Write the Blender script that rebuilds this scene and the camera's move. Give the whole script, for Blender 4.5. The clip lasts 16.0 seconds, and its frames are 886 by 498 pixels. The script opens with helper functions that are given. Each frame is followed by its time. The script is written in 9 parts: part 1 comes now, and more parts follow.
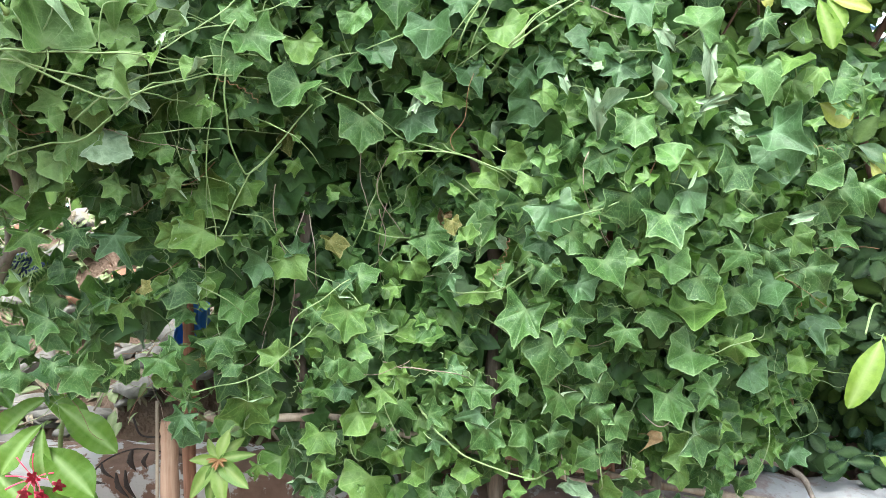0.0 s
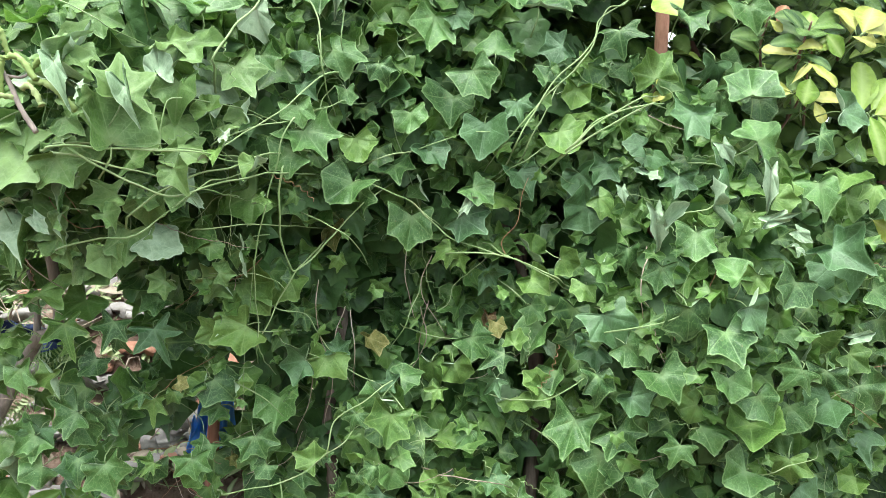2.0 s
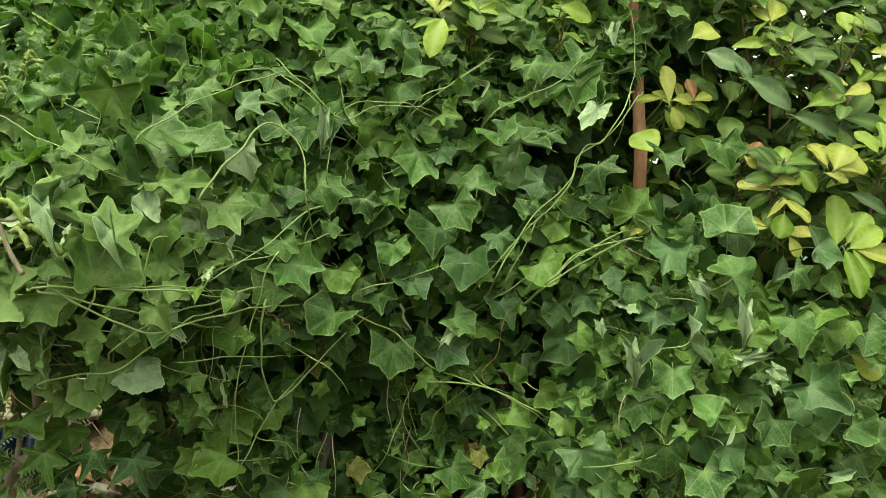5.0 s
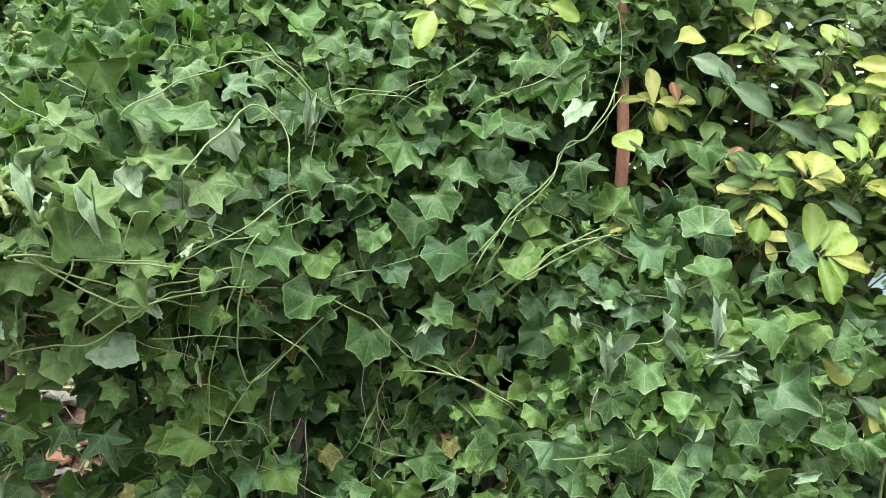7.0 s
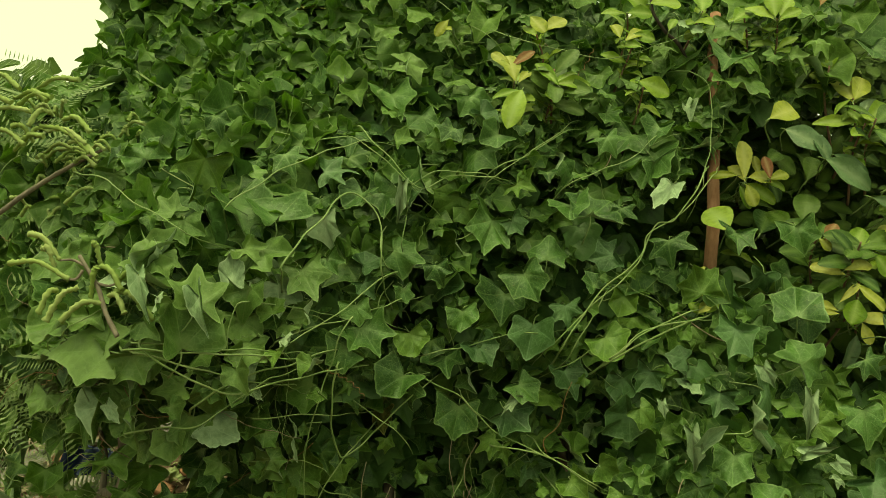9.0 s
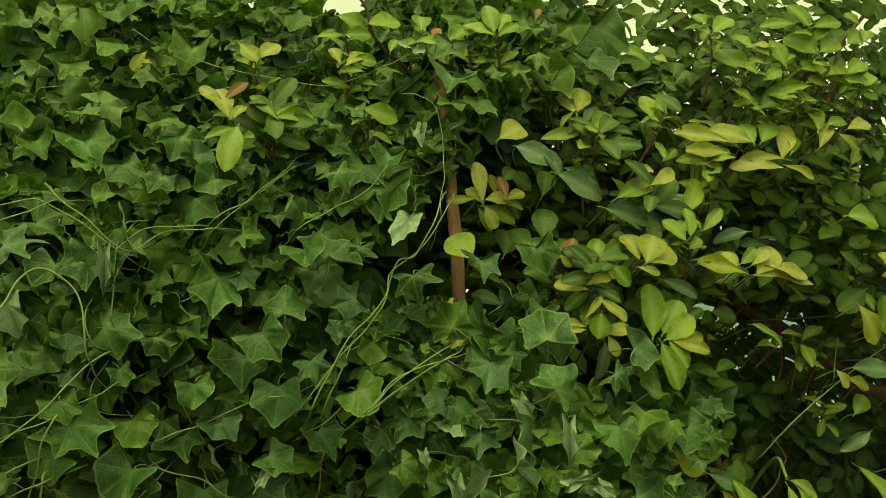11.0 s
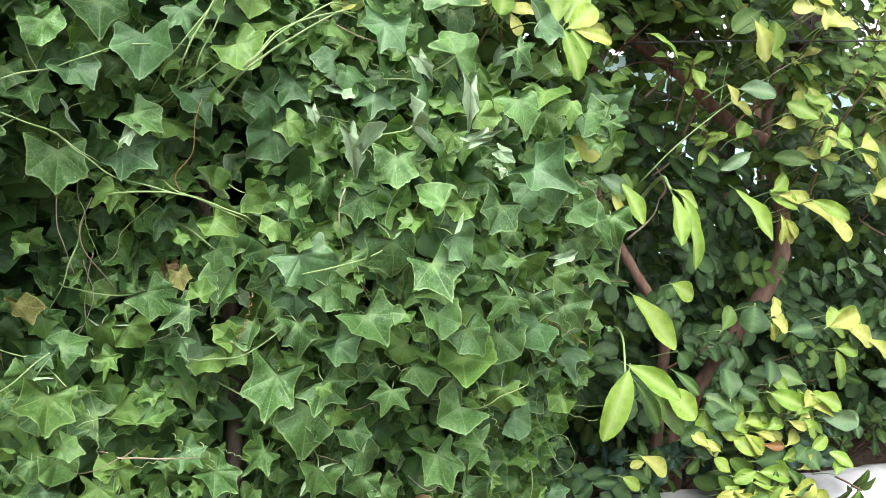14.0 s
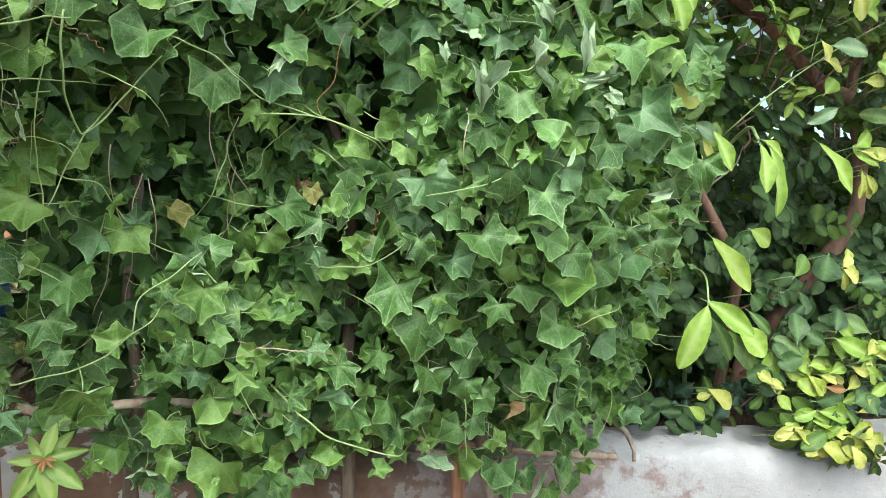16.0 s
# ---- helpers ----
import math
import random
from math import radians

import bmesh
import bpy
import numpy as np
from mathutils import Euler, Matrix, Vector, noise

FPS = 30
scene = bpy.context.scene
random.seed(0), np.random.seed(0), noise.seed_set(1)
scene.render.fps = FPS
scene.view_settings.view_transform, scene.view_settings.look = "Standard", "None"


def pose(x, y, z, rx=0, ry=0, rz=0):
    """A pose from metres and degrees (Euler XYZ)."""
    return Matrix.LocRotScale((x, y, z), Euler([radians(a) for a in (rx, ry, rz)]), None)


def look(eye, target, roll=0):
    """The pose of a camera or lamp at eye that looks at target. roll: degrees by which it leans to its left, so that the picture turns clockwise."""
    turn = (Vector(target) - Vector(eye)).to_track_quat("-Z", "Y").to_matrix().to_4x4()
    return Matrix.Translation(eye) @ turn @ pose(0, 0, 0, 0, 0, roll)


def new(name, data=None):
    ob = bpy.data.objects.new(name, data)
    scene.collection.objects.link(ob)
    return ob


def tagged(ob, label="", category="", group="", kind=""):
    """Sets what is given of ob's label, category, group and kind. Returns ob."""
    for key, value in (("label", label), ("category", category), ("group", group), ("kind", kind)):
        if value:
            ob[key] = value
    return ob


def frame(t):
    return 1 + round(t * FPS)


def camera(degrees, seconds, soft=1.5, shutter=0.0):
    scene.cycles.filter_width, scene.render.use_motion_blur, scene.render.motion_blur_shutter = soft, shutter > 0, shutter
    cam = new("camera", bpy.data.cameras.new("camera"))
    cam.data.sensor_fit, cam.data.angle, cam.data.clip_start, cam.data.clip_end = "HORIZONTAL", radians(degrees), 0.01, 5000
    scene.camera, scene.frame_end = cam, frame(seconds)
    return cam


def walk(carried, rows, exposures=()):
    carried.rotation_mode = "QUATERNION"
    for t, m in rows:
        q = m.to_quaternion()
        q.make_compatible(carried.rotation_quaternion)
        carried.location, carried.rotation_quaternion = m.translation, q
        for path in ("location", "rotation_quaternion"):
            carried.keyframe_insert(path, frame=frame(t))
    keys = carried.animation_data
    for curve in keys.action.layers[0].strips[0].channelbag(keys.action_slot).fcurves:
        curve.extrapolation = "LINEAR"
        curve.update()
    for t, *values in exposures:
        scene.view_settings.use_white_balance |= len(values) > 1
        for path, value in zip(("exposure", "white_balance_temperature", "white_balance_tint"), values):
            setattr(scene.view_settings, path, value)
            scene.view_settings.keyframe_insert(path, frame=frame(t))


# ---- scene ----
cam = camera(55.1, 16.0, soft=0.5)
# seconds, eye in metres, turn in degrees as pose() takes it
ROWS = [
    (0.0, 0.0699, -0.0028, 1.2200, 86.749, -0.038, 2.823),
    (0.5, 0.0902, 0.0063, 1.2438, 86.921, -0.218, 2.205),
    (1.0, 0.0776, 0.0022, 1.2609, 87.349, -0.799, 1.795),
    (1.5, 0.0214, 0.0261, 1.2676, 88.885, -1.530, 1.528),
    (2.0, -0.0356, 0.0224, 1.2793, 90.979, -2.124, 1.628),
    (2.5, -0.0447, 0.0075, 1.2973, 92.917, -2.438, 1.438),
    (3.0, -0.0038, -0.0016, 1.2947, 94.586, -2.785, 2.432),
    (3.5, 0.0106, -0.0038, 1.3084, 94.727, -2.864, 1.968),
    (4.0, 0.0126, 0.0094, 1.3361, 94.023, -2.684, 1.567),
    (4.5, -0.0126, -0.0015, 1.3337, 94.351, -2.515, 1.389),
    (5.0, -0.0015, -0.0012, 1.3500, 96.670, -2.643, 1.933),
    (5.2, -0.0010, 0.0001, 1.3644, 96.786, -2.600, 1.306),
    (7.3, 0.0080, -0.0090, 1.3200, 97.269, -5.158, 0.903),
    (7.5, -0.0210, -0.0240, 1.3400, 97.042, -5.360, 1.274),
    (8.0, -0.0520, -0.0550, 1.3380, 97.224, -6.250, 4.762),
    (8.2, -0.0140, -0.0560, 1.3510, 96.730, -6.456, 6.583),
    (10.3, 0.0098, 0.0133, 1.5522, 97.210, -0.042, 1.273),
    (10.5, 0.0234, 0.0319, 1.5553, 96.749, 0.278, -2.364),
    (11.0, 0.0500, 0.0573, 1.5268, 97.385, 2.405, -7.929),
    (11.5, 0.0468, 0.0884, 1.5315, 95.100, 3.091, -10.597),
    (12.0, 0.0733, 0.1234, 1.4496, 93.704, 3.437, -13.486),
    (12.5, 0.0782, 0.1674, 1.3946, 89.763, 3.595, -16.284),
    (13.0, 0.0436, 0.1593, 1.3510, 89.537, 3.508, -17.233),
    (13.5, 0.0517, 0.1588, 1.3348, 88.904, 3.007, -17.393),
    (14.0, 0.0239, 0.1737, 1.2815, 86.598, 1.116, -17.023),
    (14.5, -0.0176, 0.1628, 1.2453, 85.573, -0.688, -15.861),
    (15.0, -0.0210, 0.1684, 1.2217, 84.751, -1.012, -15.138),
    (15.5, -0.0513, 0.1617, 1.2167, 84.165, -2.725, -14.043),
    (16.0, -0.0950, 0.0797, 1.2652, 82.815, -1.906, -13.481),
]
EXPOSURES = [(0, 2.65, 6190, 4), (2, 2.5, 6190, 6), (2.5, 2.4, 6230, 10), (3.5, 2.12, 6280, 13), (4.4, 2.1, 6280, 13), (5, 1.57, 8900, -18), (5.2, 0.95, 10000, -28), (7.3, 2.17, 6250, 9), (7.5, 2.03, 6400, 8), (7.8, 1.52, 8200, -12), (8, 1.3, 11000, -32), (8.2, 1.2, 11500, -34), (10.3, 0.49, 20000, -26), (10.7, 0.54, 19000, -30), (11.1, 0.59, 17500, -36), (11.6, 0.63, 17500, -36), (11.8, 1.45, 10200, -20), (12, 2.02, 8900, -15), (12.2, 2.25, 6600, 4), (12.5, 2.28, 6380, 11), (13, 2.43, 6480, 10), (14.5, 2.38, 6520, 4), (16, 2.36, 6500, 1)]
walk(cam, [(t, pose(x, y, z, rx, ry, rz)) for t, x, y, z, rx, ry, rz in ROWS], EXPOSURES)

# ---- world and light: a bright, hazy overcast day ----
world = bpy.data.worlds.new("overcast")
scene.world = world
world.use_nodes = True
wn = world.node_tree.nodes
sky = wn.new("ShaderNodeTexSky")
sky.sky_type, sky.sun_disc = "NISHITA", False
sky.sun_elevation, sky.sun_rotation = radians(67), radians(199)
sky.air_density, sky.dust_density, sky.ozone_density = 1.0, 4.0, 1.0
wn["Background"].inputs["Strength"].default_value = 0.17
haze = wn.new("ShaderNodeHueSaturation")
haze.inputs["Saturation"].default_value = 0.22
world.node_tree.links.new(sky.outputs[0], haze.inputs["Color"])
cloud = wn.new("ShaderNodeMix")      # an even layer of cloud over the whole sky
cloud.data_type = "RGBA"
cloud.inputs[0].default_value, cloud.inputs[7].default_value = 0.45, (4.0, 4.1, 4.2, 1)
world.node_tree.links.new(haze.outputs[0], cloud.inputs[6])
world.node_tree.links.new(cloud.outputs[2], wn["Background"].inputs["Color"])
sun = new("sun", bpy.data.lights.new("sun", "SUN"))
sun.data.energy, sun.data.angle, sun.data.color = 0.8, radians(28), (1.0, 0.96, 0.9)
sun.matrix_world = look((-0.6, -1.7, 4.2), (0, 0, 0))

# ---- materials ----
def material(name, rough=0.6, spec=0.3):
    m = bpy.data.materials.new(name)
    m.use_nodes = True
    b = m.node_tree.nodes["Principled BSDF"]
    b.inputs["Roughness"].default_value = rough
    b.inputs["Specular IOR Level"].default_value = spec
    return m, m.node_tree.nodes, m.node_tree.links, b


def mixer(n, l, fac, a, b, blend="MIX"):
    """A colour mix node; fac, a and b are sockets or values."""
    x = n.new("ShaderNodeMix")
    x.data_type, x.blend_type = "RGBA", blend
    for socket, value in ((x.inputs[0], fac), (x.inputs[6], a), (x.inputs[7], b)):
        if isinstance(value, bpy.types.NodeSocket):
            l.new(value, socket)
        else:
            socket.default_value = value if isinstance(value, float) else (*value, 1)
    return x.outputs[2]


def ramp(n, l, value, lo, hi):
    r = n.new("ShaderNodeMapRange")
    r.inputs[1].default_value, r.inputs[2].default_value = lo, hi
    l.new(value, r.inputs[0])
    return r.outputs[0]


def texture(n, l, scale, detail=4.0, coord="Object", rough=0.6):
    c = n.new("ShaderNodeTexCoord")
    t = n.new("ShaderNodeTexNoise")
    t.inputs["Scale"].default_value, t.inputs["Detail"].default_value, t.inputs["Roughness"].default_value = scale, detail, rough
    l.new(c.outputs[coord], t.inputs["Vector"])
    return t.outputs[0]


def relief(n, l, b, height, strength, distance):
    bump = n.new("ShaderNodeBump")
    bump.inputs["Strength"].default_value, bump.inputs["Distance"].default_value = strength, distance
    l.new(height, bump.inputs["Height"])
    l.new(bump.outputs[0], b.inputs["Normal"])


def leaf_material(name, dark, light, vein, rough=0.42, through_light=0.22, island=False, spots=0.0, spec=0.34, net=0.25, blotch=0.6):
    """A leaf blade: colour varies leaf by leaf, with paler veins and margin, a fine net of veins, blotches and flecks, and some light passing through.
    Single leaves are built at unit length, joined ones in metres, so the grain is scaled to suit."""
    m, n, l, b = material(name, rough, spec)
    if island:
        r, k = n.new("ShaderNodeNewGeometry").outputs["Random Per Island"], 14.0
    else:
        r, k = n.new("ShaderNodeObjectInfo").outputs["Random"], 1.0
    col = mixer(n, l, r, dark, light)
    col = mixer(n, l, ramp(n, l, texture(n, l, 4.5 * k, 5.0), 0.38, 0.68), col, mixer(n, l, 1.0, col, (blotch, blotch + 0.06, blotch - 0.02), "MULTIPLY"))
    c = n.new("ShaderNodeTexCoord")
    v = n.new("ShaderNodeTexVoronoi")
    v.feature = "DISTANCE_TO_EDGE"
    v.inputs["Scale"].default_value = 8.0 * k
    l.new(c.outputs["Object"], v.inputs["Vector"])

    def scaled(value, by):
        f = n.new("ShaderNodeMath")
        f.operation = "MULTIPLY"
        f.inputs[1].default_value = by
        l.new(value, f.inputs[0])
        return f.outputs[0]

    edge = ramp(n, l, v.outputs["Distance"], 0.07, 0.0)
    col = mixer(n, l, scaled(edge, net), col, vein)
    if spots:
        col = mixer(n, l, scaled(ramp(n, l, texture(n, l, 22.0 * k, 2.0), 0.63, 0.7), spots), col, vein)
        col = mixer(n, l, scaled(ramp(n, l, texture(n, l, 9.0 * k, 3.0), 0.68, 0.72), spots * 0.8), col, (0.16, 0.13, 0.05))
    a = n.new("ShaderNodeAttribute")
    a.attribute_name = "vein"
    col = mixer(n, l, scaled(a.outputs["Fac"], 0.8), col, vein)
    l.new(col, b.inputs["Base Color"])
    relief(n, l, b, texture(n, l, 9.0 * k, 4.0), 0.6, 0.0034)
    tr = n.new("ShaderNodeBsdfTranslucent")
    l.new(mixer(n, l, 1.0, col, (1.0, 1.15, 0.6), "MULTIPLY"), tr.inputs["Color"])
    mix = n.new("ShaderNodeMixShader")
    mix.inputs[0].default_value = through_light
    l.new(b.outputs[0], mix.inputs[1])
    l.new(tr.outputs[0], mix.inputs[2])
    l.new(mix.outputs[0], n["Material Output"].inputs[0])
    return m


IVY = leaf_material("vine leaf", (0.041, 0.099, 0.026), (0.088, 0.185, 0.044), (0.22, 0.34, 0.14), spots=0.6)
IVY_NEW = leaf_material("young vine leaf", (0.088, 0.175, 0.036), (0.155, 0.265, 0.06), (0.24, 0.36, 0.12), spots=0.3, through_light=0.3)
IVY_TRAIL = leaf_material("trailing vine leaf", (0.12, 0.22, 0.06), (0.2, 0.31, 0.1), (0.25, 0.36, 0.15), spots=0.3, through_light=0.36)
IVY_BLUE = leaf_material("bluish vine leaf", (0.049, 0.108, 0.038), (0.086, 0.172, 0.062), (0.17, 0.28, 0.15))
IVY_UNDER = leaf_material("vine leaf underside", (0.24, 0.345, 0.2), (0.34, 0.44, 0.29), (0.42, 0.52, 0.36), rough=0.6, spec=0.2)
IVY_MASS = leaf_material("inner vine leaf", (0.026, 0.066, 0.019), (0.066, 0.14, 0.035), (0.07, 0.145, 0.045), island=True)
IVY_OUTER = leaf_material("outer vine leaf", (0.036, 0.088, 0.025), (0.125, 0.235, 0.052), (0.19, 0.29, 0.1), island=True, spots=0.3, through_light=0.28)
IVY_YELLOW = leaf_material("yellowing leaf", (0.12, 0.15, 0.035), (0.21, 0.2, 0.055), (0.425, 0.383, 0.170), rough=0.6, spots=0.6)
DRY = leaf_material("dry leaf", (0.13, 0.075, 0.03), (0.3, 0.2, 0.105), (0.4, 0.31, 0.18), rough=0.75, through_light=0.1, spots=0.5)
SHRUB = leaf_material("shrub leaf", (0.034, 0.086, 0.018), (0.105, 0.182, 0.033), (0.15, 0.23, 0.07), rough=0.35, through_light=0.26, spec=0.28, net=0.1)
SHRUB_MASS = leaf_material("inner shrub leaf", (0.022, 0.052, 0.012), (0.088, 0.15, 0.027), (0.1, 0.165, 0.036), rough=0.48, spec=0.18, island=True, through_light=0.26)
# Darker copies of the shrub leaf: the lower shrub's shade put into colour.
SHRUB_SHADED = leaf_material("shrub leaf with shade in its colour", (0.016, 0.043, 0.015), (0.046, 0.094, 0.028), (0.09, 0.155, 0.06), rough=0.36, through_light=0.12, spec=0.22, net=0.08)
SHRUB_SHADED_MASS = leaf_material("inner shrub leaf with shade in its colour", (0.014, 0.037, 0.012), (0.04, 0.084, 0.024), (0.055, 0.1, 0.034), rough=0.44, spec=0.18, island=True, through_light=0.12)
SHRUB_UNDER = leaf_material("shrub leaf underside", (0.089, 0.178, 0.074), (0.133, 0.229, 0.096), (0.148, 0.252, 0.111), rough=0.6)
GLOSSY = leaf_material("pale glossy leaf", (0.085, 0.16, 0.07), (0.13, 0.22, 0.1), (0.2, 0.28, 0.15), rough=0.33, spec=0.5, net=0.05)
FRESH = leaf_material("fresh shrub leaf", (0.3, 0.35, 0.05), (0.5, 0.49, 0.14), (0.48, 0.48, 0.18), rough=0.4, through_light=0.35, net=0.07)
LEMON = leaf_material("pale young leaf", (0.17, 0.3, 0.035), (0.34, 0.45, 0.08), (0.36, 0.46, 0.16), rough=0.42, through_light=0.35, net=0.07)
PALE = leaf_material("pale rosette leaf", (0.1, 0.18, 0.035), (0.19, 0.27, 0.06), (0.24, 0.3, 0.1), rough=0.45, net=0.08, blotch=0.75)
COPPER = leaf_material("copper young leaf", (0.22, 0.07, 0.03), (0.31, 0.16, 0.06), (0.330, 0.220, 0.110), rough=0.5, through_light=0.3)
BROAD = leaf_material("broad garden leaf", (0.1, 0.2, 0.026), (0.17, 0.29, 0.045), (0.3, 0.42, 0.15), rough=0.42, through_light=0.3, net=0.06, blotch=0.78)
DEEP = leaf_material("round dark leaf", (0.016, 0.05, 0.026), (0.036, 0.09, 0.042), (0.1, 0.18, 0.13), rough=0.3, spec=0.4)
FEATHER = leaf_material("feathery leaflet", (0.14, 0.21, 0.08), (0.26, 0.34, 0.15), (0.26, 0.33, 0.14), island=True)
LITTER_GREEN = leaf_material("wilted clipping", (0.1, 0.15, 0.05), (0.27, 0.33, 0.15), (0.3, 0.34, 0.18), island=True, rough=0.6)
LITTER_DRY = leaf_material("dry litter", (0.11, 0.075, 0.045), (0.3, 0.25, 0.19), (0.3, 0.25, 0.18), island=True, rough=0.8, through_light=0.05)
SPIKE = leaf_material("catkin", (0.27, 0.36, 0.11), (0.37, 0.43, 0.19), (0.42, 0.46, 0.25), rough=0.8, through_light=0.15)


def bark_material(name, dark, light, scale=30.0, rough=0.85, stretch=0.12):
    m, n, l, b = material(name, rough, 0.2)
    c = n.new("ShaderNodeTexCoord")
    mp = n.new("ShaderNodeMapping")
    mp.inputs["Scale"].default_value = (1, 1, stretch)
    l.new(c.outputs["Object"], mp.inputs[0])
    t = n.new("ShaderNodeTexNoise")
    t.inputs["Scale"].default_value, t.inputs["Detail"].default_value, t.inputs["Roughness"].default_value = scale, 6, 0.7
    l.new(mp.outputs[0], t.inputs["Vector"])
    big = texture(n, l, 7.0, 3.0)
    col = mixer(n, l, ramp(n, l, t.outputs[0], 0.3, 0.7), dark, light)
    col = mixer(n, l, ramp(n, l, big, 0.4, 0.7), col, mixer(n, l, 1.0, col, (0.65, 0.6, 0.58), "MULTIPLY"))
    l.new(col, b.inputs["Base Color"])
    relief(n, l, b, t.outputs[0], 0.6, 0.004)
    return m


STAKE = bark_material("weathered reddish wood", (0.2, 0.095, 0.06), (0.4, 0.215, 0.15), 90.0, 0.8, 0.05)
PALEWOOD = bark_material("split pale wood", (0.3, 0.18, 0.12), (0.52, 0.36, 0.27), 80.0, 0.8, 0.04)
RAIL = bark_material("dry grey-brown branch", (0.2, 0.15, 0.11), (0.5, 0.42, 0.34), 60.0)
TRUNK = bark_material("dark vine bark", (0.06, 0.045, 0.035), (0.2, 0.16, 0.13), 70.0)
LIMB = bark_material("reddish shrub bark", (0.13, 0.075, 0.055), (0.33, 0.2, 0.16), 50.0)
DARKLIMB = bark_material("dark trunk bark", (0.03, 0.024, 0.022), (0.1, 0.08, 0.075), 40.0)
GREYLIMB = bark_material("grey branch bark", (0.12, 0.1, 0.085), (0.34, 0.29, 0.25), 60.0)


def plain_material(name, a, b_, scale, rough=0.6, spec=0.3, bump=0.2, depth=0.002):
    m, n, l, b = material(name, rough, spec)
    t = texture(n, l, scale)
    fine = texture(n, l, scale * 9)
    col = mixer(n, l, ramp(n, l, t, 0.3, 0.7), a, b_)
    col = mixer(n, l, ramp(n, l, fine, 0.35, 0.8), col, mixer(n, l, 1.0, col, (0.75, 0.74, 0.73), "MULTIPLY"))
    l.new(col, b.inputs["Base Color"])
    relief(n, l, b, fine, bump, depth)
    return m


STALK = plain_material("green stalk", (0.15, 0.24, 0.085), (0.27, 0.35, 0.16), 20.0, 0.5)
STALK_RED = plain_material("reddish stalk", (0.2, 0.085, 0.05), (0.3, 0.17, 0.09), 20.0, 0.5)
SOIL = plain_material("brown soil", (0.12, 0.08, 0.058), (0.19, 0.132, 0.1), 7.0, 0.95, 0.1, 0.8, 0.02)
STONE = plain_material("pale stone", (0.12, 0.11, 0.1), (0.32, 0.3, 0.27), 9.0, 0.9, 0.2, 0.6, 0.006)
NAVY = plain_material("dusty dark blue plastic", (0.015, 0.03, 0.09), (0.04, 0.07, 0.17), 6.0, 0.5, 0.4, 0.1)
BLUE = plain_material("blue plastic", (0.08, 0.32, 0.8), (0.14, 0.42, 0.88), 6.0, 0.35, 0.5, 0.1)
CLAY = plain_material("orange clay", (0.22, 0.1, 0.06), (0.32, 0.17, 0.11), 12.0, 0.85)
PETAL = plain_material("red petal", (0.78, 0.05, 0.13), (0.88, 0.14, 0.24), 40.0, 0.5)
CABLE = plain_material("black cable", (0.02, 0.025, 0.025), (0.05, 0.055, 0.05), 30.0, 0.5)
TEAL = plain_material("pale teal render", (0.36, 0.56, 0.58), (0.5, 0.68, 0.7), 0.8, 0.85, 0.2, 0.2, 0.01)
ROOF = plain_material("blue roofing sheet", (0.12, 0.3, 0.5), (0.2, 0.4, 0.6), 1.0, 0.5)


def wall_material():
    """Whitewash, worn to brown cement towards the wall's left end, with grey lichen specks."""
    m, n, l, b = material("worn whitewash", 0.9, 0.15)
    white = mixer(n, l, ramp(n, l, texture(n, l, 14.0, 5.0), 0.3, 0.8), (0.29, 0.288, 0.3), (0.385, 0.383, 0.4))
    white = mixer(n, l, ramp(n, l, texture(n, l, 70.0, 2.0), 0.68, 0.74), white, (0.24, 0.22, 0.21))
    white = mixer(n, l, ramp(n, l, texture(n, l, 7.0, 9.0, rough=0.8), 0.6, 0.72), white, (0.27, 0.24, 0.235))
    pink = mixer(n, l, ramp(n, l, texture(n, l, 40.0, 4.0), 0.35, 0.7), (0.19, 0.14, 0.138), (0.31, 0.265, 0.265))
    brown = mixer(n, l, ramp(n, l, texture(n, l, 18.0, 5.0), 0.3, 0.75), (0.13, 0.08, 0.06), (0.24, 0.15, 0.115))
    c = n.new("ShaderNodeTexCoord")
    s = n.new("ShaderNodeSeparateXYZ")
    l.new(c.outputs["Object"], s.inputs[0])
    patch = texture(n, l, 5.5, 6.0)

    def worn(lo, hi, weight):
        a = n.new("ShaderNodeMath")
        a.operation = "MULTIPLY_ADD"
        a.inputs[1].default_value = weight
        l.new(patch, a.inputs[0])
        l.new(s.outputs[0], a.inputs[2])
        return ramp(n, l, a.outputs[0], lo, hi)

    flake = n.new("ShaderNodeMath")
    flake.operation = "MULTIPLY_ADD"
    flake.inputs[1].default_value = 0.55
    l.new(texture(n, l, 26.0, 6.0), flake.inputs[0])
    l.new(patch, flake.inputs[2])
    patch = flake.outputs[0]
    col = mixer(n, l, worn(1.74, 1.86, 1.4), pink, white)
    left = mixer(n, l, ramp(n, l, patch, 0.77, 0.8), brown, (0.42, 0.395, 0.39))
    col = mixer(n, l, worn(0.95, 1.4, 1.2), left, col)
    l.new(col, b.inputs["Base Color"])
    relief(n, l, b, texture(n, l, 45.0, 8.0, rough=0.75), 0.7, 0.007)
    return m


WALL = wall_material()


# ---- building helpers ----
def mesh_of(name, bm, *mats):
    me = bpy.data.meshes.new(name)
    bm.to_mesh(me)
    bm.free()
    for m in mats:
        me.materials.append(m)
    return me


def part(name, bm, mat, parent=None, label=""):
    """Links a bmesh as one mesh object under a thing or a part."""
    ob = new(name, mesh_of(name, bm, mat))
    ob.parent = parent
    return tagged(ob, label)


def thing(name, label, category, group="", kind="", at=(0, 0, 0)):
    ob = new(name)
    ob.empty_display_size = 0.05
    ob.location = at
    return tagged(ob, label, category, group, kind)


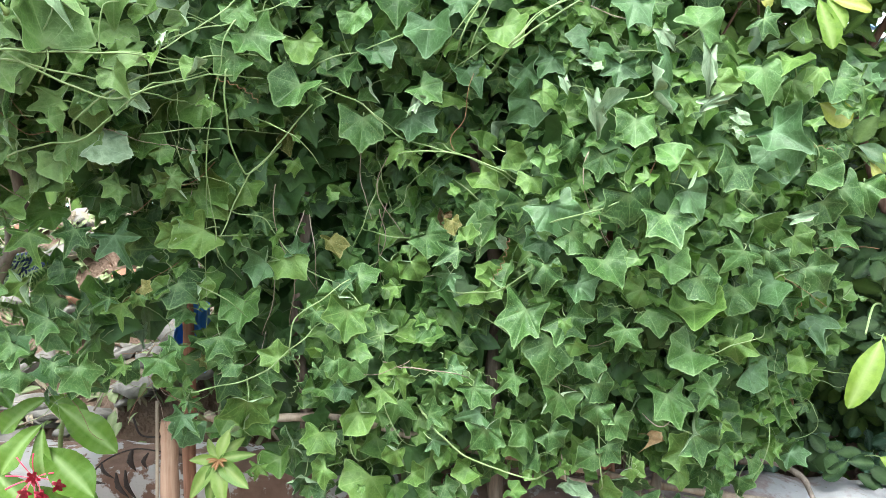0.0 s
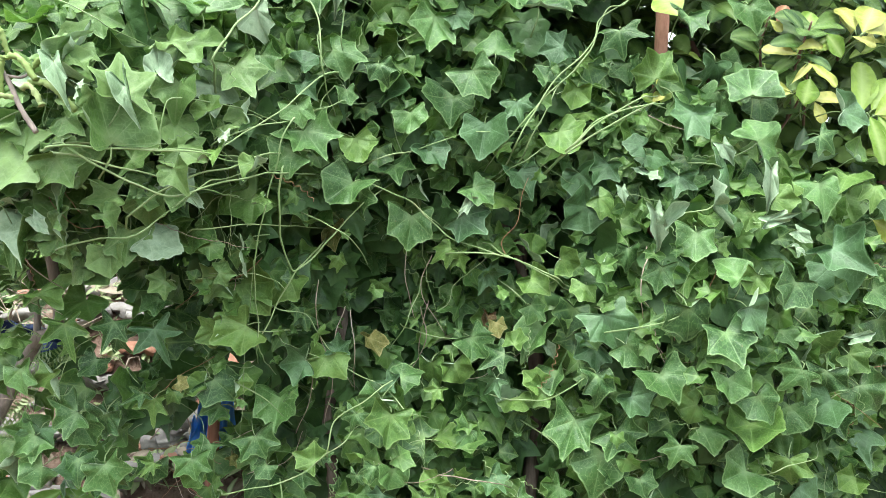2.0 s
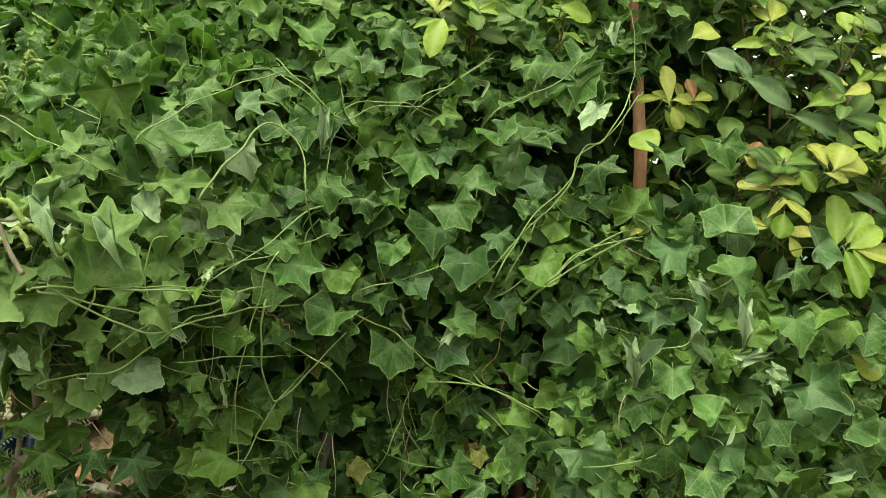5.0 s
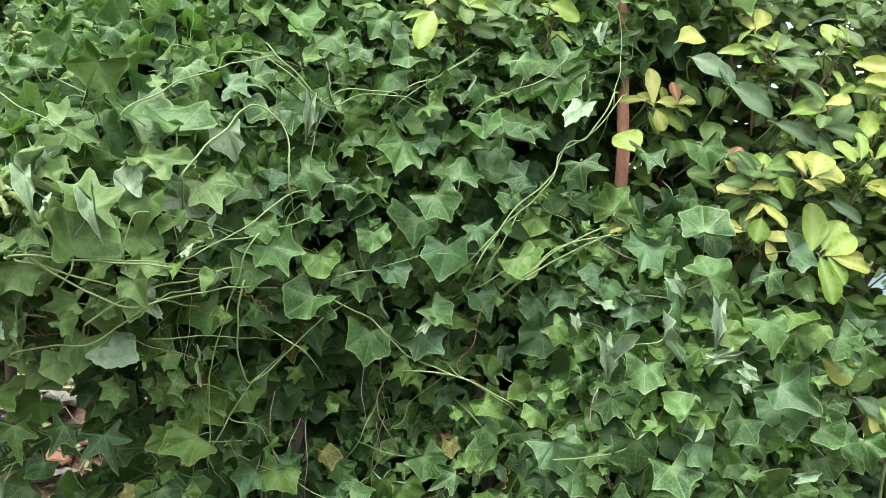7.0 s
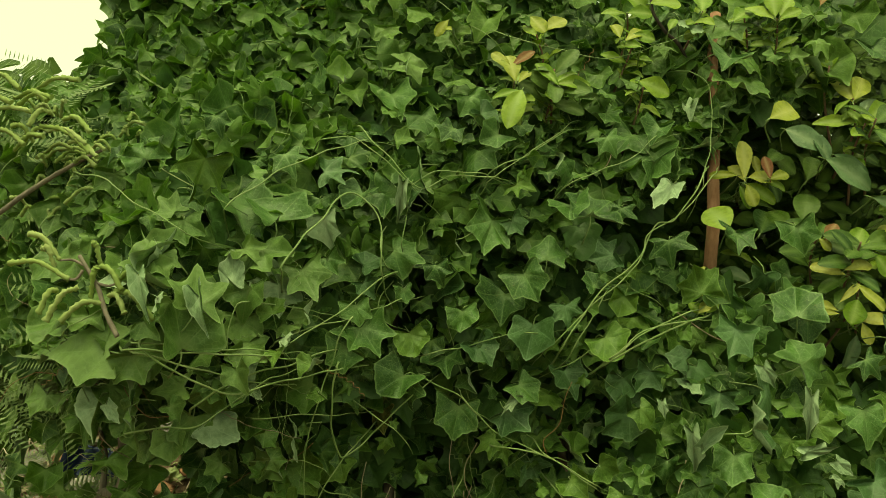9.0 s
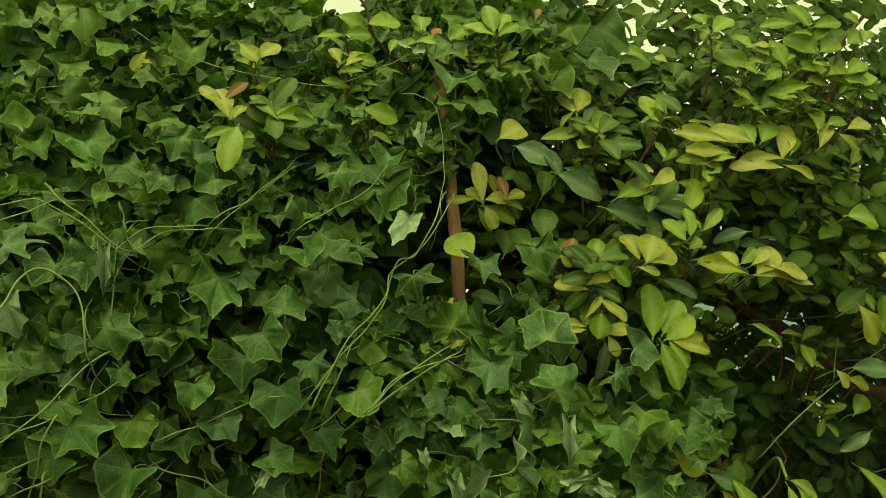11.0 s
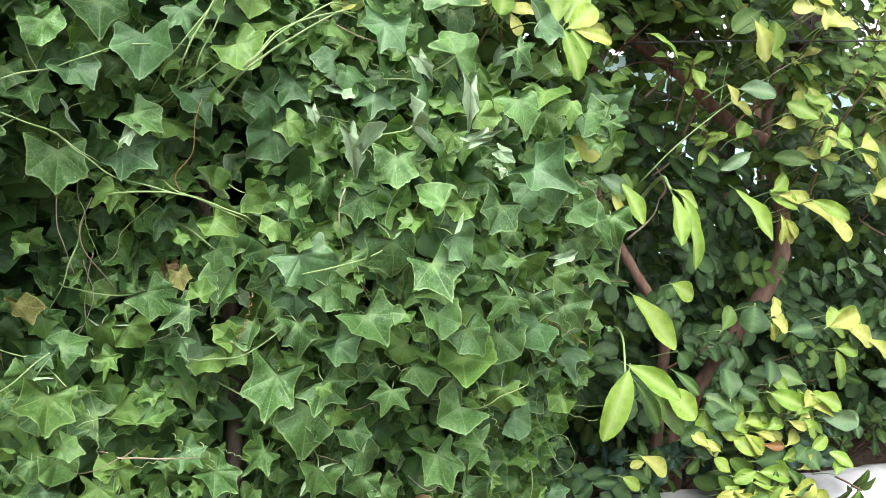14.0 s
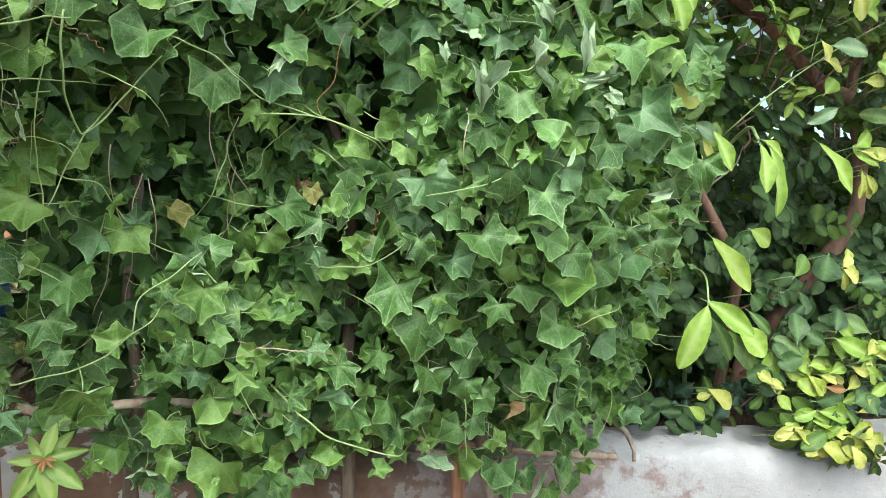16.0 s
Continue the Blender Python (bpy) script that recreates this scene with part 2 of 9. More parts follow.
def smooth_line(pts, steps=6):
    """Catmull-Rom points through pts."""
    p = [Vector(q) for q in pts]
    p = [p[0] * 2 - p[1], *p, p[-1] * 2 - p[-2]]
    out = []
    for a, b, c, d in zip(p, p[1:], p[2:], p[3:]):
        for i in range(steps):
            t = i / steps
            out.append(0.5 * (2 * b + (c - a) * t + (2 * a - 5 * b + 4 * c - d) * t * t + (3 * b - a - 3 * c + d) * t ** 3))
    return out + [p[-2]]


def tube(bm, pts, r0, r1, sides=6, rough=0.0, seed=0, cap=True):
    """Sweeps a tapering, slightly uneven round section along pts."""
    rings, rnd = [], random.Random(seed)
    side = Vector((0.3, -0.9, 0.2))
    for i, p in enumerate(pts):
        way = (pts[min(i + 1, len(pts) - 1)] - pts[max(i - 1, 0)]).normalized()
        side = (side - way * side.dot(way)).normalized()
        up = way.cross(side)
        r = r0 + (r1 - r0) * i / max(1, len(pts) - 1)
        rings.append([bm.verts.new(p + (side * math.cos(a) + up * math.sin(a)) * r * (1 + rough * rnd.uniform(-1, 1)))
                      for a in (2 * math.pi * k / sides for k in range(sides))])
    for a, b in zip(rings, rings[1:]):
        for k in range(sides):
            f = bm.faces.new((a[k], a[(k + 1) % sides], b[(k + 1) % sides], b[k]))
            f.smooth = True
    if cap:
        bm.faces.new(rings[0][::-1])
        bm.faces.new(rings[-1])
    return bm


def stem(name, pts, r0, r1, mat, parent, sides=6, rough=0.0, steps=6, label="", seed=0):
    return part(name, tube(bmesh.new(), smooth_line(pts, steps), r0, r1, sides, rough, seed), mat, parent, label)


def box_rough(bm, lo, hi, cuts, jitter, seed):
    """A box with uneven faces and rounded edges."""
    rnd = random.Random(seed)
    made = bmesh.ops.create_cube(bm, size=1.0)
    bmesh.ops.subdivide_edges(bm, edges=bm.edges[:], cuts=cuts, use_grid_fill=True)
    size = Vector(hi) - Vector(lo)
    for v in bm.verts:
        u = v.co.copy()
        e = sorted((0.5 - abs(c)) * s for c, s in zip(u, size))
        v.co = Vector(lo) + Vector(((u.x + 0.5) * size.x, (u.y + 0.5) * size.y, (u.z + 0.5) * size.z))
        if e[1] < 1e-5:
            v.co -= Vector((math.copysign(1, u.x), math.copysign(1, u.y), math.copysign(1, u.z))) * jitter * rnd.uniform(0.3, 1.2)
        else:
            v.co += Vector([rnd.uniform(-1, 1) for _ in range(3)]) * jitter * 0.4
    for f in bm.faces:
        f.smooth = True
    return bm


# ---- leaves ----
def blade(tips, depth, bend, cup, curl, petiole, seed, fold=0.02, centre=0.14, thick=0.011, vee=0.0, roll=0.0, rings=(0.4, 0.72, 0.93, 1.0), steps=(0.0, 0.05, 0.12, 0.21, 0.31, 0.43, 0.57, 0.69, 0.79, 0.88, 0.95)):
    """A lobed leaf of about unit width. tips: the lobes' (angle, radius) round the stalk's end, from the left base to the right; depth: how far the edge
    sinks between them; vee: how far the halves fold up along the midrib; roll: how far the margin turns up. The blade swells between the veins, its margin
    is pale, and it has an underside. Slots: 0 upper side, 1 underside, 2 stalk."""
    rnd = random.Random(seed)
    ends = [Vector((r * math.sin(radians(a)), r * math.cos(radians(a)))) for a, r in tips]
    rim = [(Vector((-0.004, -0.012)), 0.5)]
    for k, (a, b) in enumerate(zip([rim[0][0], *ends], [*ends, Vector((0.004, -0.012))])):
        d = depth + 0.05 * rnd.uniform(-1, 1)
        outer = k in (0, len(ends))
        for f in steps:
            if outer and f == 0.0 and k == 0:
                continue
            p = a.lerp(b, f)
            if outer:
                p += Vector((math.copysign(1, p.x), -1)) * 0.08 * math.sin(math.pi * f)
            else:
                tooth = sum(math.exp(-((f - c) / 0.09) ** 2) for c in (0.13, 0.87))
                p *= 1 - d * math.sin(math.pi * f) ** 1.2 + tooth * rnd.uniform(0.015, 0.085) + rnd.uniform(-0.028, 0.028) * math.sin(math.pi * f)
                if f == 0.0:
                    p *= 1.03
            rim.append((p, min(f, 1 - f) * 2 if not outer else (1 - f if k == 0 else f)))
    rim.append((Vector((0.004, -0.012)), 0.5))
    bm = bmesh.new()
    layer = bm.verts.layers.float.new("vein")
    p1, p2, p3 = (rnd.uniform(0, 6.28) for _ in range(3))
    lean = rnd.uniform(-0.5, 0.5)
    for side in (0, 1):
        z0 = -side * thick
        c = bm.verts.new((0, centre, z0 * 0.5))
        c[layer] = 1.0
        grid = []
        for q, between in rim:
            row = []
            ang = math.atan2(q.x, q.y)
            for f in rings:
                x, y = q.x * f, q.y * f
                u = min(1, between * 1.6)
                z = fold * f * u * u * (3 - 2 * u) + curl * f ** 3 * (math.sin(ang * 3 + p1) + 0.6 * math.sin(ang * 7 + p2)) + 0.6 * curl * math.sin(x * 9 + p3) * math.sin(y * 8 + p1)
                z -= bend * max(0, y) ** 2 + 0.25 * bend * min(0, y) ** 2 + cup * x * x
                z += vee * (1 + lean * math.copysign(1, x)) * (math.sqrt(x * x + 0.003) - 0.055) + roll * max(0, f - 0.45) ** 2 * (0.55 + 0.45 * math.sin(ang * 2 + p2))
                v = bm.verts.new((x, centre - y, z + (z0 if f < 0.95 else z0 * 0.3)))
                v[layer] = 1.0 if f == 1.0 else (0.9 - 0.55 * f if between == 0 else 0.0)
                row.append(v)
            grid.append(row)
        for p, q in zip(grid, grid[1:]):
            for f in [(c, p[0], q[0])] + [t for k in range(len(rings) - 1) for t in ((p[k], p[k + 1], q[k + 1]), (p[k], q[k + 1], q[k]))]:
                fc = bm.faces.new(f if side == 0 else f[::-1])
                fc.smooth, fc.material_index = True, side
    if petiole:
        n0 = len(bm.faces)
        tube(bm, smooth_line([(0, centre - 0.02, -0.01), (0.01, centre + petiole * 0.4, -0.12), (0.06, centre + petiole * 0.75, -0.55)], 2), 0.016, 0.018, 3)
        bm.faces.ensure_lookup_table()
        for f in bm.faces[n0:]:
            f.material_index = 2
    bm.transform(Matrix.Diagonal((-1, -1, 1, 1)))
    bm.normal_update()
    if sum(f.normal.z for f in bm.faces if f.material_index == 0) < 0:
        bmesh.ops.reverse_faces(bm, faces=[f for f in bm.faces if f.material_index < 2])
    return bm


def ivy_meshes(name, mats, count, seed, **shape):
    out = []
    for i in range(count):
        rnd = random.Random(seed + i)
        broad = rnd.uniform(0.9, 1.08)
        tips = [(-rnd.uniform(102, 122), rnd.uniform(0.46, 0.62) * broad), (-rnd.uniform(44, 62), rnd.uniform(0.6, 0.76) * broad), (rnd.uniform(-8, 8), rnd.uniform(0.66, 0.86)),
                (rnd.uniform(44, 62), rnd.uniform(0.6, 0.76) * broad), (rnd.uniform(102, 122), rnd.uniform(0.46, 0.62) * broad)]
        depth = (-0.01, 0.07, 0.12, -0.04, 0.18, 0.03, 0.1, 0.33, 0.0, 0.08, 0.02, 0.22)[i % 12]
        vee = (0.1, 0.3, -0.15, 0.5, 0.1, 0.0, 0.35, 0.1, 0.2, -0.25, 0.6, 0.15)[i % 12]
        out.append(mesh_of(name, blade(tips, depth, rnd.uniform(-0.25, 0.95), rnd.uniform(-0.5, 0.6), rnd.uniform(0.045, 0.1), 0.45, seed + i, rnd.uniform(0.015, 0.04), vee=vee, roll=rnd.uniform(-0.4, 1.1), **shape), *mats))
    return out


def simple_leaf(length, width, widest, tip, bend, cup, curl, seed, thick=0.008, teeth=0.0, rows=7, petiole=0.12, across=(-1, -0.55, 0, 0.55, 1)):
    """An undivided leaf along +y from its foot: ribs on both sides of a midrib fold. Slots as for blade()."""
    rnd = random.Random(seed)
    bm = bmesh.new()
    layer = bm.verts.layers.float.new("vein")
    p1 = rnd.uniform(0, 6.28)
    for side in (0, 1):
        prev = None
        for k in range(rows + 1):
            f = k / rows if rows >= 10 else 0.5 - 0.5 * math.cos(math.pi * (0.12 + 0.88 * k / rows)) if k else 0.0
            g = min(1, f ** (math.log(0.5) / math.log(widest)))
            w = width * 0.5 * max(0.0, math.sin(math.pi * g)) ** (0.75 if f < widest else tip) * (1 + teeth * (k % 2)) + 0.006
            row = []
            for u in across:
                x, y = u * w, (f + (0.11 * abs(u) * math.sin(math.pi * f) if rows >= 10 else 0)) * length
                z = cup * abs(u) * w + curl * abs(u) ** 2 * math.sin(f * 9 + p1 + u) * w - bend * f * f * length - side * thick * (1 if abs(u) < 1 else 0.2)
                v = bm.verts.new((x, y, z))
                v[layer] = 1.0 if u == 0 else (0.2 - 0.1 * abs(u) if rows >= 10 and k % 3 == 1 else 0.0)
                row.append(v)
            if prev:
                for a in range(len(across) - 1):
                    for q in ((prev[a], prev[a + 1], row[a + 1]), (prev[a], row[a + 1], row[a])):
                        fc = bm.faces.new(q if side == 0 else q[::-1])
                        fc.smooth, fc.material_index = True, side
            prev = row
    if petiole:
        n0 = len(bm.faces)
        tube(bm, [Vector((0, 0.01, -0.004)), Vector((0, -petiole, -0.04))], 0.014, 0.016, 3)
        bm.faces.ensure_lookup_table()
        for f in bm.faces[n0:]:
            f.material_index = 2
    return bm


def simple_meshes(name, mats, count, seed, width, widest, tip, bend, cup=0.25, curl=0.1, teeth=0.0, rows=7, petiole=0.12, across=(-1, -0.55, 0, 0.55, 1)):
    out = []
    for i in range(count):
        r = random.Random(seed + i)
        out.append(mesh_of(name, simple_leaf(1.0, width * r.uniform(0.88, 1.12), widest, tip, bend * r.uniform(0.3, 1.6), cup * r.uniform(0.4, 1.5), curl, seed + i, teeth=teeth, rows=rows, petiole=petiole, across=across), *mats))
    return out


def facing(place, normal, tip, size):
    """The pose of a leaf at place whose upper side looks along normal and whose tip points along tip."""
    n = Vector(normal).normalized()
    y = Vector(tip)
    y = (y - n * y.dot(n)).normalized()
    m = Matrix((y.cross(n), y, n)).transposed().to_4x4()
    return Matrix.Translation(place) @ m @ Matrix.Diagonal((size, size, size, 1))


def put_leaf(mesh, parent, m, name="leaf", label=""):
    ob = new(name, mesh)
    ob.parent = parent
    ob.matrix_local = m
    return tagged(ob, label)


def mass(name, parent, meshes, poses, mat):
    """Many leaves too deep in the plant to be told apart, as one mesh."""
    verts, faces, veins, base = [], [], [], 0
    shapes = []
    for me in meshes:
        co = np.array([v.co[:] for v in me.vertices])
        shapes.append((co, [tuple(p.vertices) for p in me.polygons if p.material_index == 0], [d.value for d in me.attributes["vein"].data]))
    for k, m in enumerate(poses):
        co, fs, vs = shapes[k % len(shapes)]
        veins.extend(vs)
        a = np.array(m)
        verts.append(co @ a[:3, :3].T + a[:3, 3])
        faces.extend(tuple(i + base for i in f) for f in fs)
        base += len(co)
    me = bpy.data.meshes.new(name)
    me.from_pydata(np.concatenate(verts).tolist(), [], faces)
    me.polygons.foreach_set("use_smooth", [True] * len(me.polygons))
    me.attributes.new("vein", "FLOAT", "POINT").data.foreach_set("value", veins)
    me.materials.append(mat)
    ob = new(name, me)
    ob.parent = parent
    return tagged(ob, kind="stuff")


VINE_LEAVES = ivy_meshes("vine_leaf", (IVY, IVY_UNDER, STALK), 12, 100)
YOUNG_LEAVES = ivy_meshes("young_leaf", (IVY_NEW, IVY_UNDER, STALK), 12, 200)
BLUE_LEAVES = ivy_meshes("bluish_leaf", (IVY_BLUE, IVY_UNDER, STALK), 12, 304)
TRAILING_LEAVES = ivy_meshes("trailing_leaf", (IVY_TRAIL, IVY_UNDER, STALK), 12, 250)
TURNED_LEAVES = ivy_meshes("turned_leaf", (IVY_UNDER, IVY, STALK), 4, 400)
CUT_LEAVES = [mesh_of("cut_leaf", blade([(-112, 0.46), (-52, 0.62), (3, 0.86), (55, 0.64), (115, 0.44)], 0.34 + 0.05 * i, 0.3 * i, -0.2, 0.05, 0.45, 660 + i, 0.03, vee=0.15 * i, roll=0.3), (IVY, IVY_NEW, IVY_BLUE, IVY)[i], IVY_UNDER, STALK) for i in range(4)]
YELLOW_LEAVES = ivy_meshes("yellowing_leaf", (IVY_YELLOW, IVY_YELLOW, STALK), 3, 500)
DRY_LEAVES = [mesh_of("dry_leaf", blade([(-112, 0.42), (-55, 0.52), (0, 0.64), (55, 0.52), (112, 0.42)], 0.05, 1.2, -1.6, 0.2, 0.3, 600 + i, vee=0.8), DRY, DRY, STALK_RED) for i in range(3)]
ROUND_LEAVES = simple_meshes("shrub_leaf", (SHRUB, SHRUB_UNDER, STALK), 8, 700, 0.6, 0.56, 0.5, 0.2, 0.3, 0.2, rows=9)
SHADED_LEAVES = simple_meshes("mature_leaf", (SHRUB_SHADED, SHRUB_UNDER, STALK), 6, 740, 0.62, 0.56, 0.45, 0.2, 0.3, 0.2, rows=9)
PALE_LEAVES = simple_meshes("pale_leaf", (PALE, PALE, STALK), 4, 780, 0.42, 0.5, 0.8, 0.5, 0.4, 0.2, rows=8)
FRESH_LEAVES = simple_meshes("fresh_leaf", (FRESH, FRESH, STALK), 6, 800, 0.5, 0.62, 0.48, 0.2, 0.3, 0.2, rows=9)
BRIGHT_LEAVES = simple_meshes("bright_leaf", (LEMON, LEMON, STALK), 6, 830, 0.46, 0.56, 0.58, 0.25, 0.35, 0.2, rows=9)
COPPER_LEAVES = simple_meshes("copper_leaf", (COPPER, COPPER, STALK_RED), 2, 850, 0.4, 0.6, 0.7, 0.2)
PALE_GLOSSY = simple_meshes("pale_glossy_leaf", (GLOSSY, SHRUB_UNDER, STALK), 4, 890, 0.46, 0.55, 0.6, 0.3, 0.3, 0.15, rows=9)
LONG_LEAVES = simple_meshes("glossy_leaf", (SHRUB, SHRUB_UNDER, STALK), 4, 870, 0.46, 0.6, 0.5, 0.35, rows=8)
BROAD_LEAVES = simple_meshes("broad_leaf", (BROAD, BROAD, STALK), 4, 900, 0.4, 0.55, 0.7, 0.3, 0.5, 0.32, teeth=0.03, rows=24, across=(-1, -0.7, -0.35, 0, 0.35, 0.7, 1))
COARSE = (0.0, 0.2, 0.5, 0.8)
PLAIN_VINE = ivy_meshes("plain_vine_leaf", (IVY, IVY, STALK), 8, 130, steps=COARSE, rings=(0.55, 1.0))
MID_VINE = ivy_meshes("mid_vine_leaf", (IVY, IVY, STALK), 10, 160, steps=(0.0, 0.1, 0.3, 0.5, 0.7, 0.9), rings=(0.5, 0.95, 1.0))
PLAIN_ROUND = simple_meshes("plain_round_leaf", (SHRUB, SHRUB, STALK), 6, 720, 0.6, 0.56, 0.5, 0.2, 0.3, 0.15, rows=6, across=(-1, 0, 1))
PLAIN_LONG = simple_meshes("plain_long_leaf", (SHRUB, SHRUB, STALK), 4, 760, 0.42, 0.5, 0.9, 0.35, rows=4, across=(-1, 0, 1))
DISC_LEAVES = simple_meshes("round_leaf", (DEEP, DEEP, STALK), 3, 940, 0.85, 0.5, 0.5, 0.3, 0.25, 0.3, rows=7)

# ---- the large structure ----
def vine_y(x, z):
    """How far back the face of the vine stands."""
    def hill(cx, cz, sx, sz):
        return math.exp(-((x - cx) / sx) ** 2 - ((z - cz) / sz) ** 2)
    return (1.37 - 0.14 * hill(0.33, 1.2, 0.22, 0.28) + 0.1 * hill(-0.14, 1.18, 0.17, 0.2) - 0.29 * hill(-0.56, 1.48, 0.3, 0.3)
            - 0.1 * hill(-0.14, 1.02, 0.1, 0.1) + 0.17 * hill(0.74, 0.92, 0.17, 0.26) + 0.4 * max(0, z - 1.75))


def ground_z(x, y):
    """The soil's height: level in the yard, banked up behind the low wall, with a heap of rubble at one end."""
    bank = max(0, min(1, (y - 1.85) / 0.25)) * max(0, min(1, (8 - y) / 2)) * max(0, min(1, (4.5 - abs(x)) / 1))
    heap = 0.6 * math.exp(-((x + 1.2) / 0.62) ** 2 - ((y - 2.75) / 0.42) ** 2)
    heap += 0.22 * math.exp(-((x + 0.62) / 0.25) ** 2 - ((y - 2.2) / 0.2) ** 2)
    return (0.56 + heap) * bank + (0.05 * noise.noise((x * 2.3, y * 2.3, 0)) + 0.02 * noise.noise((x * 9, y * 9, 3))) * bank


def build_ground():
    bm = bmesh.new()
    xs = [-400, -60, -12] + [-4 + 0.2 * i for i in range(41)] + [12, 60, 400]
    ys = [-400, -60, -12, -4, -1, 0, 1] + [1.9 + 0.15 * i for i in range(21)] + [8, 14, 60, 400]
    grid = []
    for y in ys:
        row = []
        for x in xs:
            z = ground_z(x, y)
            row.append(bm.verts.new((x, y, z)))
        grid.append(row)
    for a, b in zip(grid, grid[1:]):
        for k in range(len(xs) - 1):
            bm.faces.new((a[k], a[k + 1], b[k + 1], b[k])).smooth = True
    tagged(part("ground", bm, SOIL), "bare brown soil, banked up behind the low wall", "ground", kind="structure")


def build_wall():
    bm = bmesh.new()
    xs = [-2.2 + 0.015 * i for i in range(406)]
    section = [(1.6, 0.0), (1.602, 0.3), (1.6, 0.5), (1.602, 0.59), (1.607, 0.625), (1.622, 0.648), (1.66, 0.657), (1.71, 0.66), (1.76, 0.658), (1.79, 0.648), (1.8, 0.62), (1.802, 0.4), (1.8, 0.0)]
    rows = []
    for x in xs:
        drop = -0.05 * max(0, min(1, (0.1 - x) / 0.5)) + 0.024 * max(0, min(1, (x - 0.6) / 0.5))
        wear = 0.008 + 0.014 * max(0, min(1, (0.9 - x) / 0.5))
        chip = 0.012 * max(0, noise.noise((x * 16, 7, 0)) + 0.5 * noise.noise((x * 45, 3, 0)) - 0.1)
        rows.append([bm.verts.new((x, y + wear * noise.noise((x * 9, y * 9, z * 9)), z - (drop if z > 0.35 else 0) + wear * noise.noise((x * 12, y * 7 + 4, z * 7)) * (z > 0.1) - (chip if 0.6 < z else 0))) for y, z in section])
    for a, b in zip(rows, rows[1:]):
        for k in range(len(section) - 1):
            bm.faces.new((a[k], b[k], b[k + 1], a[k + 1])).smooth = True
    bm.faces.new(rows[0])
    bm.faces.new(rows[-1][::-1])
    tagged(part("wall_low", bm, WALL), "low whitewashed garden wall, worn to brown cement at one end", "wall", kind="structure")


def build_building(name, x0, x1, y, h, mat, roof, label):
    house = thing(name, label, "building", at=(x0, y, 0))
    bm = bmesh.new()
    for lo, hi in (((0, 0, 0), (x1 - x0, 0.2, h)), ((0, 0.2, 0), (0.2, 4, h)), ((x1 - x0 - 0.2, 0.2, 0), (x1 - x0, 4, h))):
        c = bmesh.ops.create_cube(bm, size=1)["verts"]
        for v in c:
            v.co = Vector([a + (b - a) * (u + 0.5) for a, b, u in zip(lo, hi, v.co)])
    part("wall", bm, mat, house)
    bm = bmesh.new()
    for k in range(int((x1 - x0 + 0.6) / 0.12)):
        x = -0.3 + 0.12 * k
        q = [bm.verts.new(p) for p in ((x, -0.5, h), (x + 0.06, -0.5, h + 0.03), (x + 0.12, -0.5, h), (x + 0.12, 4.3, h + 0.9), (x + 0.06, 4.3, h + 0.93), (x, 4.3, h + 0.9))]
        bm.faces.new((q[0], q[1], q[4], q[5]))
        bm.faces.new((q[1], q[2], q[3], q[4]))
    part("roof", bm, roof, house, "blue corrugated roofing sheet")
    return house


build_ground()
build_wall()
# Unseen wall, added behind the camera to hold back low sky light.
bm = bmesh.new()
box_rough(bm, (-14, -5.3, 0), (14, -5.0, 2.8), 3, 0.01, 2)
tagged(part("wall_unseen", bm, TEAL), "plain rendered wall, added out of view to cut low sky light", "wall", kind="structure")
build_building("house", -9.0, -3.2, 8.5, 3.3, TEAL, ROOF, "pale teal rendered house with a blue sheet roof")
build_building("house", 3.2, 9.5, 8.0, 2.7, TEAL, ROOF, "pale teal rendered house far behind the shrubs")

# ---- stakes, rails and the cable ----
def build_stake(x, y, z0, z1, lean, r, seed, label):
    s = thing("garden_stake", label, "stake", "stakes in the hedge", at=(x, y, 0))
    rnd = random.Random(seed)
    line = [Vector((lean * f + 0.004 * rnd.uniform(-1, 1), 0.004 * rnd.uniform(-1, 1) + 0.25 * max(0, z0 + (z1 - z0) * f - 1.6) + 0.09 * max(0, min(1, (1.66 - z0 - (z1 - z0) * f) / 0.12)), z0 + (z1 - z0) * f)) for f in [i / 20 for i in range(21)]]
    part("pole", tube(bmesh.new(), line, r, r * 0.85, 8, 0.1, seed), STAKE, s)
    for f in (0.72, 0.9):
        p = line[int(20 * f)]
        bm = bmesh.new()
        bmesh.ops.create_icosphere(bm, subdivisions=1, radius=r * 0.5, matrix=Matrix.Translation(p + Vector((0, -r * 0.8, 0))) @ Matrix.Diagonal((0.9, 0.5, 1.4, 1)))
        part("knot", bm, LIMB, s, "dark knot in the wood")
    return s


build_stake(0.3, 1.4, 0.0, 2.12, -0.035, 0.0125, 3, "tall weathered reddish wooden stake standing in the vine")
build_stake(-0.486, 1.45, 0.0, 1.5, 0.008, 0.0125, 4, "split reddish wooden stake propping the vine over the wall")
stem("splint", [(-0.018, -0.012, 0.0), (-0.02, -0.013, 0.5), (-0.016, -0.011, 0.87)], 0.004, 0.003, RAIL, bpy.data.objects["garden_stake.001"], label="pale split sliver of wood")
stem("sleeve", [(0.0, -0.003, 0.0), (0.0, -0.003, 0.4), (0.002, -0.004, 0.75), (0.002, -0.004, 0.835)], 0.0175, 0.015, PALEWOOD, bpy.data.objects["garden_stake.001"], 9, 0.1, label="pale split half-round of wood bound to the stake")

